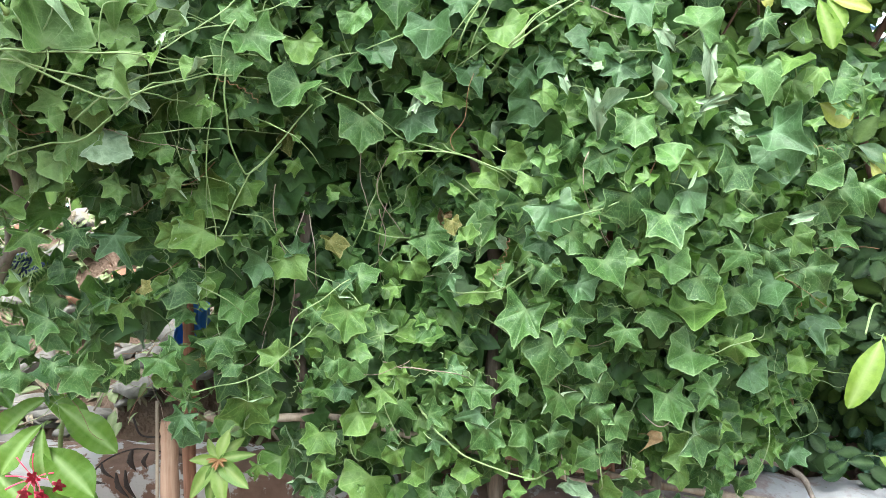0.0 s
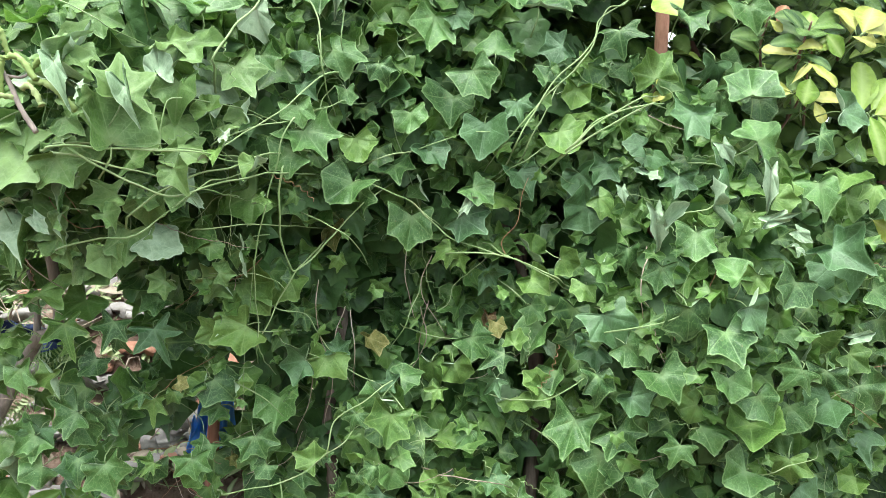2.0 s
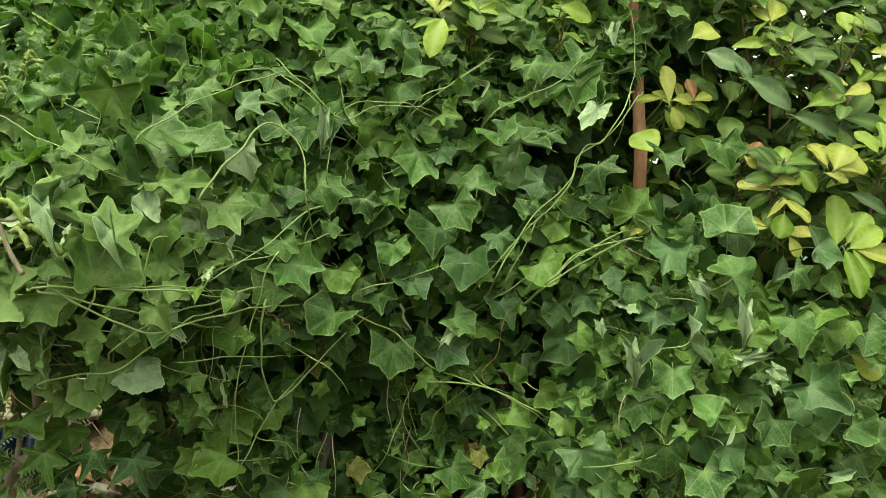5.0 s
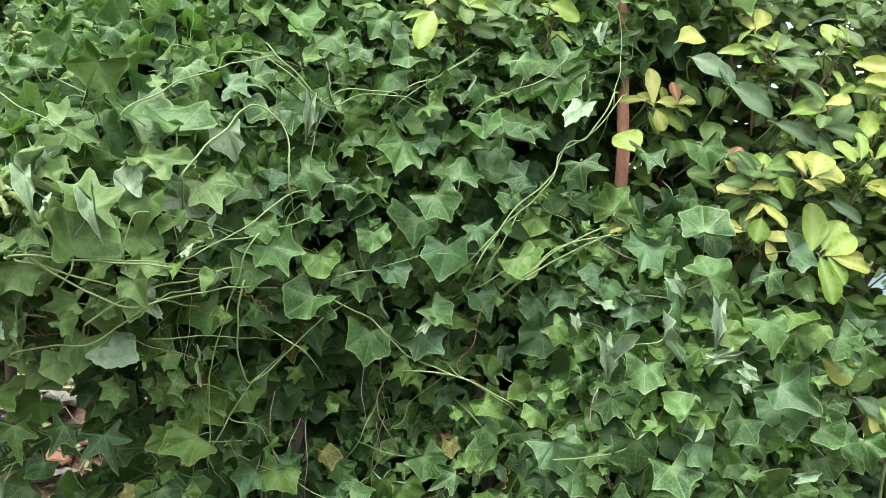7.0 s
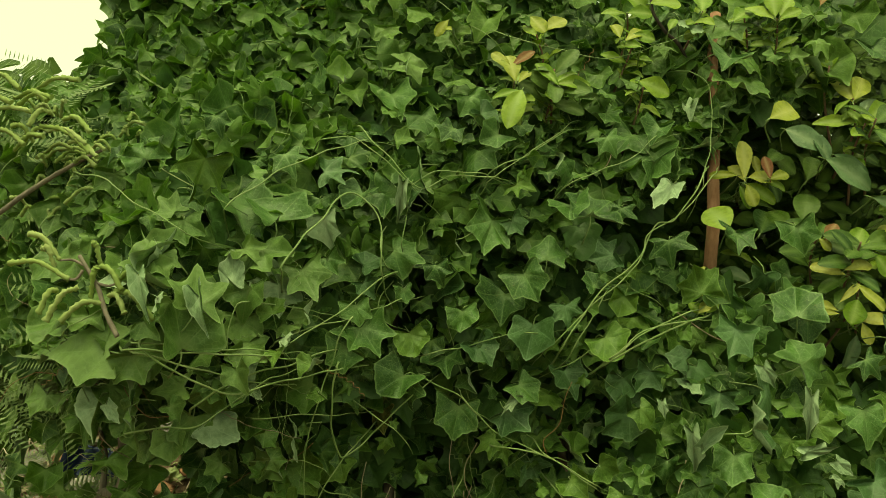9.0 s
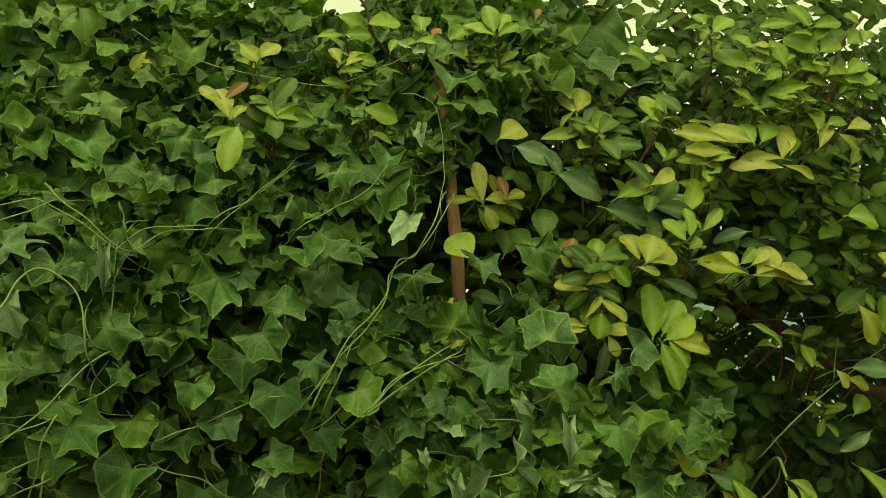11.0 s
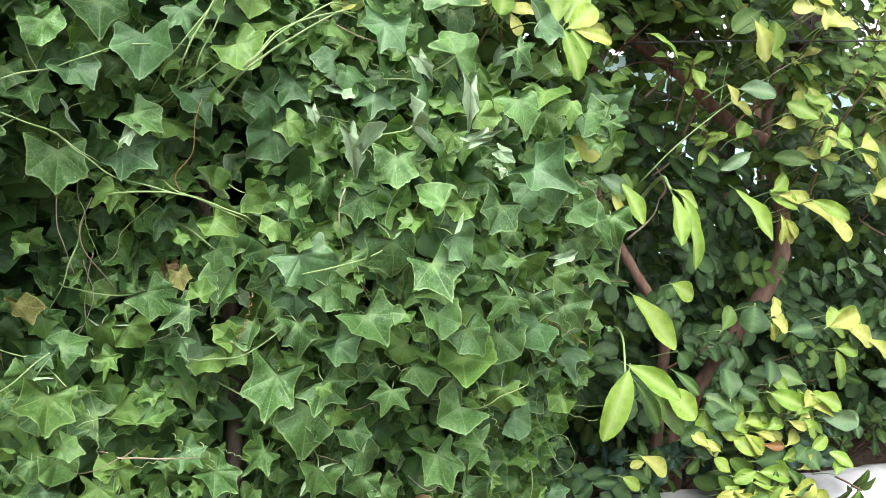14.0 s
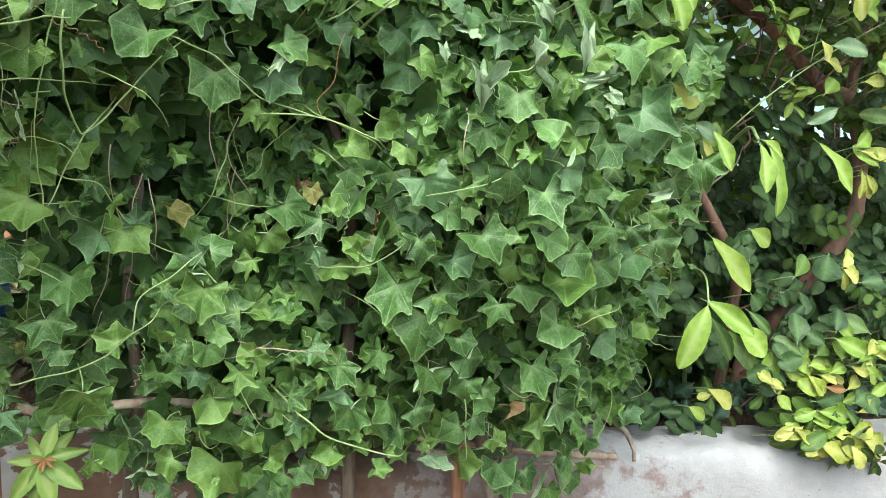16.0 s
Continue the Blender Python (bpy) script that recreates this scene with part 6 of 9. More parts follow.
def grow_vine():
    rnd = random.Random(5)
    front, tries = list(PLACED), 0
    count = {v: len([o for o in v.children if o.name.startswith("leaf")]) for v in VINES}
    while tries < 9000:
        tries += 1
        x, z = rnd.uniform(-1.15, 0.75), rnd.uniform(0.7, 2.38)
        if not inside_vine(x, z):
            continue
        if hollow(x, z) and rnd.random() < 0.7 or open_end(x, z) and rnd.random() < 0.7:
            continue
        size = rnd.choice((0.034, 0.042, 0.05, 0.056, 0.062, 0.07))
        gap = 0.62 * size
        if any(abs(x - a) < gap + 0.35 * s and abs(z - b) < gap + 0.35 * s and math.hypot(x - a, z - b) < gap * 0.7 + 0.3 * s for a, b, s in front):
            continue
        v = vine_of(x)
        if count[v] >= 298:
            continue
        count[v] += 1
        front.append((x, z, size))
        q = rnd.random()
        bright = z > 1.75 or (x < -0.3 and z > 0.95)
        if x < -0.3 and z > 1.25:
            size = min(0.095, size * 1.25)
        kind = TRAILING_LEAVES if q < (0.4 if z > 1.9 else 0.55 if x < -0.33 and z > 1.3 else 0) else YOUNG_LEAVES if q < (0.8 if z > 1.88 else 0.35 if z > 1.65 else 0.5 if bright else 0.2) else BLUE_LEAVES if q < (0.54 if bright else 0.36) else YELLOW_LEAVES if q > 0.995 else TURNED_LEAVES if q > 0.975 else VINE_LEAVES
        vine_leaf(x, z, rnd.uniform(0.0, 0.14), size, rnd.gauss(0, 60), kind, lift=rnd.uniform(-0.2, 1.4), swing=rnd.uniform(-45, 45))
    for k in range(26):     # pale leaves of the trailing shoots that lean out of the hedge
        x, z = rnd.uniform(-0.78, -0.4), rnd.uniform(1.27, 1.56)
        v = vine_of(x)
        a = rnd.gauss(0, 1.2)
        put_leaf((TRAILING_LEAVES if k % 5 else TURNED_LEAVES)[k % 4 + (4 * (k % 3) if k % 5 else 0)], v, facing(local(v, (x, vine_y(x, z) + rnd.uniform(-0.05, 0.02), z)), (rnd.gauss(0, 0.5), -1, rnd.gauss(0.8, 0.3)), (math.sin(a), -0.2, -math.cos(a)), rnd.uniform(0.05, 0.08)))
    for k in range(46):
        x, z = rnd.uniform(0.2, 0.5), rnd.uniform(1.36, 1.66)
        if x < 0.34 and z > 1.62:
            continue
        v = VINES[3]
        a = rnd.gauss(0, 0.8)
        put_leaf((VINE_LEAVES, YOUNG_LEAVES, VINE_LEAVES, BLUE_LEAVES)[k % 4][rnd.randrange(12)], v, facing(local(v, (x, vine_y(x, z) + rnd.uniform(0.02, 0.09), z)), (rnd.gauss(0, 0.5), -1, rnd.gauss(0.5, 0.4)), (math.sin(a), -0.1, -math.cos(a)), rnd.uniform(0.04, 0.072)))
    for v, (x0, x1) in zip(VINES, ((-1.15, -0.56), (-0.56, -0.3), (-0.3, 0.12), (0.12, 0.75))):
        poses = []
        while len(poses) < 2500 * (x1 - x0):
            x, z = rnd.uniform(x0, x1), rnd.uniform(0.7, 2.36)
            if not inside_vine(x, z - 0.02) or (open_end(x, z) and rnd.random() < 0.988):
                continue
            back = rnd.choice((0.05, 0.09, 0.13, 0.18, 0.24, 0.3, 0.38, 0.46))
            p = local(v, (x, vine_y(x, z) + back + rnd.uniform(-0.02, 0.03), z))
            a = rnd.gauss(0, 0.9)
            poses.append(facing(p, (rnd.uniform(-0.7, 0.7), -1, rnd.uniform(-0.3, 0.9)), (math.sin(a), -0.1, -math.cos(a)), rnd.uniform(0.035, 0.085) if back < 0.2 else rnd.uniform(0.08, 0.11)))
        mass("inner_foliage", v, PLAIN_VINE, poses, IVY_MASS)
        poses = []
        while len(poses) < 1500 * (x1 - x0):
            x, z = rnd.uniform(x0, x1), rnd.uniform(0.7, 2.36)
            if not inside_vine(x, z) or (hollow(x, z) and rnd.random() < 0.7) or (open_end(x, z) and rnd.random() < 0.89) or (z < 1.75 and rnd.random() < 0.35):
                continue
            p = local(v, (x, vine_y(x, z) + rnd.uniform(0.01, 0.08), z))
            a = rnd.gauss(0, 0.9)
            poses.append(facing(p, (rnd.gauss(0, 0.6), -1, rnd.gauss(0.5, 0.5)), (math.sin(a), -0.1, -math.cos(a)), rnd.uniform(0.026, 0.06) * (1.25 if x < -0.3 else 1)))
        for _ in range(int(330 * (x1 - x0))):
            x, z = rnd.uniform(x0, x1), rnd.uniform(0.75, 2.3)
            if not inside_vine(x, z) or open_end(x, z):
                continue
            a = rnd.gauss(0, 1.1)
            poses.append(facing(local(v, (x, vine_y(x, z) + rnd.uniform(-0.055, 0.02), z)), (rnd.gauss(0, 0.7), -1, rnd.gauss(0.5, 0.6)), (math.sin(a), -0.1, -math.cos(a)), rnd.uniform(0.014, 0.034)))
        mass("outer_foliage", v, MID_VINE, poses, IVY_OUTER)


grow_vine()


def grow_wires():
    """Dry, wiry bits of old tendril and stalk, looping through the leaves."""
    rnd = random.Random(91)
    for k in range(110):
        x, z = (rnd.uniform(-0.85, -0.3), rnd.uniform(0.9, 1.45)) if k % 2 else (rnd.uniform(-0.5, 0.62), rnd.uniform(0.8, 2.0))
        if not inside_vine(x, z):
            continue
        way = Vector((rnd.uniform(-1, 1), 0, rnd.uniform(-1, 0.4))).normalized()
        p = Vector((x, vine_y(x, z) + rnd.uniform(-0.02, 0.04), z))
        line = []
        for j in range(22):
            line.append(p.copy())
            way = (way + 0.28 * Vector((rnd.uniform(-1, 1), rnd.uniform(-0.4, 0.4), rnd.uniform(-1, 1)))).normalized()
            p = p + way * rnd.uniform(0.004, 0.009)
        v = vine_of(x)
        part("tendril", tube(bmesh.new(), [local(v, q) for q in line], 0.0006, 0.0004, 4), (STALK, RAIL, STALK, STALK_RED, STALK, STALK, STALK)[k % 7], v)


grow_wires()


def grow_tendrils():
    """Thin bare stalks and curled tendrils in front of the leaves."""
    rnd = random.Random(77)
    for k in range(150):
        x, z = rnd.uniform(-0.95, 0.6), rnd.uniform(0.8, 2.1)
        if not inside_vine(x, z):
            continue
        a = rnd.gauss(math.pi / 2, 0.8) if rnd.random() < 0.5 else rnd.uniform(0, 3.14)
        n = rnd.uniform(0.05, 0.16)
        y = vine_y(x, z) - rnd.uniform(0.0, 0.04)
        d = Vector((math.cos(a), 0, -math.sin(a)))
        side = Vector((math.sin(a), 0, math.cos(a)))
        b = rnd.uniform(-0.03, 0.03)
        if k % 17 == 0:
            x, z = rnd.uniform(-0.3, -0.08), rnd.uniform(1.12, 1.32)
            y = vine_y(x, z)
            vine_stem([(x, y, z), (x + rnd.uniform(-0.02, 0.02), y - 0.01, z - 0.06), (x + rnd.uniform(-0.03, 0.03), y + 0.01, z - 0.13)], 0.0009, 0.0006, RAIL, "dry_stalk")
        elif k % 4 and k % 3:
            vine_stem([(x, y + 0.06, z), Vector((x, y + 0.005, z)) + d * n * 0.3 + side * b * 0.7, Vector((x, y, z)) + d * n * 0.7 + side * b, Vector((x, y + 0.06, z)) + d * n], 0.0011, 0.0008, STALK if k % 5 else RAIL, "stalk")
        else:
            wide, pitch = rnd.uniform(0.0014, 0.003), rnd.uniform(0.4, 0.7)
            pts = [Vector((x, y, z)) + d * (0.0011 * j) + side * (wide * math.sin(j * pitch) + 0.02 * math.sin(j * 0.03)) + Vector((0, wide * math.cos(j * pitch), 0)) for j in range(64)]
            v = vine_of(x)
            part("tendril", tube(bmesh.new(), [local(v, p) for p in pts], 0.0007, 0.0004, 4), STALK_RED if k % 16 == 0 else STALK, v)


grow_tendrils()

# ---- the shrub with small round leaves ----
shrub = thing("garden_shrub", "garden shrub with small round green leaves and reddish branches", "shrub", at=(1.25, 2.0, 0.5))


def shrub_limb(pts, r0, r1, mat=LIMB, name="limb", label=""):
    return stem(name, [local(shrub, p) for p in pts], r0, r1, mat, shrub, 7, 0.12, label=label)


shrub_limb([(1.09, 1.9, 0.5), (1.094, 1.87, 0.709), (1.134, 1.86, 0.814), (1.192, 1.86, 0.878), (1.243, 1.86, 0.943), (1.331, 1.86, 1.048), (1.375, 1.86, 1.128), (1.381, 1.86, 1.2), (1.365, 1.86, 1.302), (1.324, 1.85, 1.39)], 0.024, 0.016, LIMB, "trunk")
shrub_limb([(1.34, 1.86, 1.36), (1.313, 1.84, 1.398), (1.25, 1.84, 1.421), (1.188, 1.84, 1.464), (1.12, 1.84, 1.523), (1.038, 1.84, 1.581), (0.966, 1.85, 1.637), (0.946, 1.88, 1.78), (0.952, 1.9, 1.996), (0.956, 1.9, 2.105), (0.963, 1.9, 2.203), (0.925, 1.9, 2.259), (0.88, 1.9, 2.33)], 0.018, 0.011, LIMB)
shrub_limb([(1.324, 1.86, 1.36), (1.34, 1.86, 1.485), (1.4, 1.88, 1.62), (1.47, 1.9, 1.8)], 0.014, 0.009, LIMB)
shrub_limb([(1.04, 1.88, 0.6), (1.03, 1.83, 0.85), (1.024, 1.8, 0.959), (1.0, 1.8, 1.035), (0.948, 1.8, 1.122), (0.9, 1.85, 1.25), (0.86, 1.9, 1.5)], 0.014, 0.01)
shrub_limb([(0.98, 1.88, 1.68), (1.06, 1.8, 1.86), (1.161, 1.72, 2.056), (1.181, 1.7, 2.17), (1.219, 1.7, 2.21), (1.272, 1.7, 2.263)], 0.008, 0.004)
shrub_limb([(0.955, 1.9, 2.15), (1.02, 1.88, 2.19), (1.09, 1.88, 2.2)], 0.006, 0.002, DARKLIMB)
shrub_limb([(0.955, 1.9, 2.16), (0.9, 1.9, 2.2), (0.84, 1.9, 2.2)], 0.005, 0.002, DARKLIMB)
shrub_limb([(1.402, 1.860, 1.625), (1.483, 1.860, 1.740), (1.546, 1.860, 1.802), (1.656, 1.880, 1.907), (1.811, 1.900, 2.077)], 0.03, 0.02, DARKLIMB, label="dark leaning limb")
dark = thing("tree_trunk", "dark leaning tree trunk behind the shrub", "tree trunk", at=(1.5, 2.4, 0.5))
stem("trunk", [(0.25, 0.0, -0.5), (0.22, 0.0, 0.1), (0.1, 0.0, 0.9), (0.22, 0.0, 1.35), (0.42, 0.0, 1.8)], 0.04, 0.03, DARKLIMB, dark, 8, 0.12)
stem("limb", [(1.1, 0.1, -0.5), (0.95, 0.0, 0.2), (0.85, 0.0, 0.6), (0.9, 0.0, 1.4)], 0.05, 0.03, DARKLIMB, dark, 8, 0.12)


def inside_shrub(x, z):
    top = 2.5 + 0.08 * math.sin(x * 9) + 0.06 * math.sin(x * 21)
    if 0.7 < x < 1.13:
        top = 2.14 + 0.06 * math.sin(x * 30)
    left = 0.55 if z < 1.45 else 0.4
    return left < x and 0.66 < z < top and not (0.88 < x < 1.12 and z > 1.93 and noise.noise((x * 14, 3, z * 14)) > 0.0)


BARE = (((1.36, 1.1), (1.22, 0.92)), ((0.97, 1.62), (1.22, 1.45)), ((0.94, 1.13), (1.0, 1.03)), ((0.953, 2.2), (0.953, 1.9)), ((1.48, 1.74), (1.66, 1.91)))    # where limbs show


def near_limb(x, z):
    for (ax, az), (bx, bz) in BARE:
        t = max(0, min(1, ((x - ax) * (bx - ax) + (z - az) * (bz - az)) / ((bx - ax) ** 2 + (bz - az) ** 2)))
        if math.hypot(x - ax - t * (bx - ax), z - az - t * (bz - az)) < 0.036:
            return True
    return False


def grow_shrub():
    rnd = random.Random(21)
    singles, poses, shaded_poses, shaded_singles = [], [], [], []
    for k in range(2500):
        x, z = rnd.uniform(0.5, 2.6), rnd.uniform(0.66, 2.55)
        y = rnd.choice((1.67, 1.72, 1.78, 1.86, 1.95, 2.05, 2.2, 2.3)) + rnd.uniform(-0.04, 0.04)
        if k % 7 == 0:
            y, z = rnd.uniform(1.86, 2.2), rnd.uniform(0.67, 1.0)
        y += 0.07 * max(0, min(1, (1.42 - z) / 0.12))
        if not inside_shrub(x, z) or (y < 1.92 and rnd.random() < 0.82 and near_limb(x * 1.9 / y, 1.3 + (z - 1.3) * 1.9 / y)) or (y < 2.0 and noise.noise((x * 5.5, y * 2, z * 5.5)) < -0.25):
            continue
        if x > 1.05 and z > 1.45 and rnd.random() < 0.28:
            continue
        way = Vector((rnd.uniform(-1, 1), rnd.uniform(-0.9, 0.1), rnd.uniform(-0.5, 0.9))).normalized()
        n = rnd.randint(3, 6)
        size = rnd.uniform(0.038, 0.06)
        side = way.cross(Vector((0, -0.5, 1))).normalized()
        # Lower sprigs mostly take the darker leaf, their shade put in by colour.
        shaded = rnd.random() < 0.12 + 0.75 * max(0, min(1, (1.5 - z) / 0.25))
        near = y < 1.83 and x < 1.6
        for j in range(n):
            for s in (-1, 1):
                p = Vector((x, y, z)) + way * (0.026 * j)
                tip = side * s + way * rnd.uniform(0.3, 0.9)
                nm = Vector((rnd.uniform(-0.5, 0.5), -0.8, rnd.uniform(0.1, 1.0)))
                m = facing(local(shrub, p), nm, tip, size * rnd.uniform(0.8, 1.1))
                ((shaded_singles if near else shaded_poses) if shaded else (singles if near else poses)).append(m)
    for k in range(120):
        p = Vector((rnd.uniform(0.8, 2.0), rnd.uniform(1.74, 1.9), rnd.uniform(1.05, 1.5) if k % 4 == 0 else rnd.uniform(1.45, 2.2)))
        d = Vector((rnd.uniform(-1, 1), rnd.uniform(-0.3, 0.3), rnd.uniform(-0.2, 1))).normalized() * rnd.uniform(0.08, 0.2)
        bend = Vector((rnd.uniform(-0.03, 0.03), 0, rnd.uniform(-0.03, 0.03)))
        stem("twig", [local(shrub, p), local(shrub, p + d * 0.5 + bend), local(shrub, p + d)], 0.0028, 0.0011, (LIMB, GREYLIMB, DARKLIMB)[k % 3], shrub, 5, 0.1, 5)
    rnd.shuffle(singles)
    rnd.shuffle(shaded_singles)
    for k, m in enumerate(singles[:160]):
        put_leaf(ROUND_LEAVES[k % 8], shrub, m)
    for k, m in enumerate(shaded_singles[:138]):
        put_leaf(SHADED_LEAVES[k % 6], shrub, m, "mature_leaf")
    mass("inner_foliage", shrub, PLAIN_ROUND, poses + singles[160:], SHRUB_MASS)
    mass("mature_foliage", shrub, PLAIN_ROUND, shaded_poses + shaded_singles[138:], SHRUB_SHADED_MASS)


grow_shrub()

# ---- the bush with yellow-green shoots ----
bush = thing("flush_bush", "leafy bush putting out yellow-green young shoots", "bush", at=(0.6, 1.6, 0.5))
stem("stem", [local(bush, p) for p in [(0.7, 1.95, 0.5), (0.66, 1.92, 1.0), (0.62, 1.88, 1.4), (0.66, 1.8, 1.7), (0.7, 1.75, 2.0)]], 0.014, 0.006, LIMB, bush, 7, 0.12)
stem("stem", [local(bush, p) for p in [(0.64, 1.92, 1.2), (0.5, 1.8, 1.5), (0.4, 1.75, 1.75), (0.15, 1.7, 2.1)]], 0.01, 0.004, LIMB, bush, 7, 0.12)
stem("stem", [local(bush, p) for p in [(0.64, 1.92, 1.25), (0.85, 1.85, 1.5), (1.0, 1.8, 1.8), (1.15, 1.75, 2.1)]], 0.01, 0.004, LIMB, bush, 7, 0.12)

stem("stem", [local(bush, p) for p in [(0.4, 1.75, 1.75), (0.227, 1.5, 2.0), (0.168, 1.45, 2.051), (0.144, 1.44, 2.082), (0.136, 1.44, 2.124), (0.112, 1.44, 2.16), (0.08, 1.46, 2.22)]], 0.0035, 0.002, DARKLIMB, bush, 6, 0.12)


def shoot(x, y, z, size, count, meshes=FRESH_LEAVES, spread=1.0, toward=(0.0, -0.8, 0.5), seed=0, parent=bush):
    """A rosette of leaves at the end of a twig that looks toward a direction."""
    rnd = random.Random(seed + round(x * 977) + round(z * 3571))
    ax = Vector(toward).normalized()
    s = ax.cross(Vector((0.2, 0.1, 1))).normalized()
    u = s.cross(ax)
    foot = Vector((x, y, z)) - ax * 0.11 + Vector((rnd.uniform(-0.04, 0.04), 0.02, -0.05))
    twig = stem("twig", [local(parent, foot), local(parent, Vector((x, y, z)) - ax * 0.05 + Vector((0, 0, -0.015))), local(parent, (x, y, z))], 0.0026, 0.0016, LIMB, parent, 5)
    for k in range(count + 3):
        a = 2.4 * k + rnd.uniform(-0.9, 0.9)
        out = (s * math.cos(a) + u * math.sin(a)) * spread + ax * rnd.uniform(0.15, 0.8)
        p = Vector((x, y, z)) - ax * (0.006 * k + rnd.uniform(0, 0.008)) + Vector((0, 0, -0.003 * k))
        nm = ax * 1.0 + (s * math.cos(a) + u * math.sin(a)) * -0.5 + Vector([rnd.uniform(-0.45, 0.45) for _ in range(3)])
        kind = BRIGHT_LEAVES if meshes is FRESH_LEAVES and rnd.random() < 0.3 else meshes
        put_leaf(kind[rnd.randrange(len(kind))], twig, facing(local(parent, p), nm, out, size * rnd.choice((0.4, 0.55, 0.7, 0.85, 0.95, 1.0, 1.05))))


shoot(0.481, 1.360, 1.660, 0.053, 8, LONG_LEAVES, 1.0, (0.0, -0.8, 0.6))
shoot(1.653, 1.800, 1.720, 0.081, 6, BRIGHT_LEAVES, 1.0, (0.0, -0.8, 0.5))
shoot(0.526, 1.420, 1.905, 0.077, 7, LONG_LEAVES, 1.0, (0.0, -0.8, 0.5))
shoot(-0.021, 1.360, 1.935, 0.062, 6, LONG_LEAVES, 1.0, (0.0, -0.8, 0.5))
shoot(0.619, 1.420, 1.805, 0.081, 6, LONG_LEAVES, 1.0, (0.0, -0.8, 0.5))
shoot(0.432, 1.380, 1.696, 0.064, 6, LONG_LEAVES, 1.0, (0.0, -0.8, 0.5))
shoot(0.497, 1.380, 1.685, 0.064, 6, LONG_LEAVES, 1.0, (0.0, -0.8, 0.5))
shoot(0.487, 1.600, 2.147, 0.077, 5, LONG_LEAVES, 1.0, (0.0, -0.8, 0.5))
shoot(1.066, 1.580, 0.671, 0.067, 6, LONG_LEAVES, 1.0, (-0.3, -0.8, -0.4))
shoot(1.126, 1.570, 0.684, 0.077, 9, LONG_LEAVES, 1.0, (0.0, -0.8, 0.0))
shoot(1.204, 1.580, 0.683, 0.073, 8, LONG_LEAVES, 1.0, (0.2, -0.8, 0.2))
shoot(1.104, 1.600, 0.718, 0.065, 7, LONG_LEAVES, 1.0, (-0.2, -0.8, 0.2))
shoot(1.261, 1.570, 0.608, 0.073, 7, LONG_LEAVES, 1.0, (0.0, -0.8, -0.4))
shoot(1.085, 1.680, 0.860, 0.057, 6, LONG_LEAVES, 1.0, (0.0, -0.8, 0.5))
shoot(1.148, 1.660, 0.864, 0.057, 6, LONG_LEAVES, 1.0, (0.0, -0.8, 0.5))
shoot(1.117, 1.660, 0.750, 0.057, 6, LONG_LEAVES, 1.0, (0.0, -0.8, 0.5))
shoot(1.184, 1.600, 0.626, 0.079, 6, LONG_LEAVES, 1.0, (0.0, -0.8, -0.3))
shoot(1.279, 1.620, 0.633, 0.083, 6, LONG_LEAVES, 1.0, (0.2, -0.8, -0.2))
shoot(1.159, 1.680, 0.768, 0.076, 6, LONG_LEAVES, 1.0, (0.0, -0.8, 0.5))
shoot(1.110, 1.720, 0.818, 0.077, 7, LONG_LEAVES, 1.0, (0.0, -0.8, 0.5))
shoot(1.260, 1.700, 0.799, 0.083, 8, LONG_LEAVES, 1.0, (0.0, -0.8, 0.5))
shoot(1.052, 1.700, 0.753, 0.050, 3, LONG_LEAVES, 1.0, (0.0, -0.8, 0.5))
shoot(0.939, 1.720, 0.732, 0.055, 3, LONG_LEAVES, 1.0, (0.0, -0.8, 0.5))
shoot(1.569, 1.740, 1.589, 0.073, 6, FRESH_LEAVES, 1.0, (-0.2, -0.8, 0.4))
shoot(1.593, 1.740, 1.458, 0.073, 6, FRESH_LEAVES, 1.0, (-0.2, -0.8, 0.4))
shoot(1.589, 1.740, 1.301, 0.073, 6, FRESH_LEAVES, 1.0, (-0.2, -0.8, 0.4))


# lime-green rosettes along the top of the hedge: x, y, z, size, leaves
for k, (x, y, z, size, count) in enumerate((
    (-0.088, 1.385, 1.919, 0.050, 6),
    (-0.016, 1.386, 1.917, 0.048, 6),
    (-0.060, 1.429, 2.023, 0.042, 5),
    (0.115, 1.429, 2.023, 0.050, 6),
    (0.100, 1.453, 2.084, 0.045, 5),
    (0.363, 1.455, 2.088, 0.050, 7),
    (0.234, 1.459, 2.098, 0.045, 5),
    (0.306, 1.455, 2.087, 0.045, 5),
    (0.134, 1.392, 1.930, 0.040, 4),
    (0.516, 1.440, 1.902, 0.055, 7),
    (0.497, 1.450, 1.948, 0.045, 4),
    (0.728, 1.480, 1.737, 0.048, 6),
    (0.583, 1.460, 1.793, 0.050, 5),
    (0.526, 1.440, 1.673, 0.045, 6),
    (0.683, 1.500, 1.963, 0.046, 6),
    (0.792, 1.520, 2.128, 0.045, 6),
    (0.872, 1.520, 2.062, 0.050, 6),
    (0.993, 1.500, 2.112, 0.055, 6),
    (0.935, 1.520, 2.065, 0.050, 5),
    (1.021, 1.500, 2.047, 0.055, 6),
    (1.079, 1.500, 2.042, 0.050, 6),
    (0.963, 1.500, 1.997, 0.050, 5),
    (0.882, 1.520, 1.986, 0.050, 5),
    (0.755, 1.500, 1.873, 0.050, 5),
    (0.504, 1.420, 1.586, 0.034, 3),
    (0.458, 1.460, 2.008, 0.045, 5),
    (0.749, 1.520, 1.824, 0.045, 4),
)):
    shoot(x, y, z, size, count, BRIGHT_LEAVES, 1.0, (0.4 * math.sin(k * 2.4), -0.8, 0.75), k)


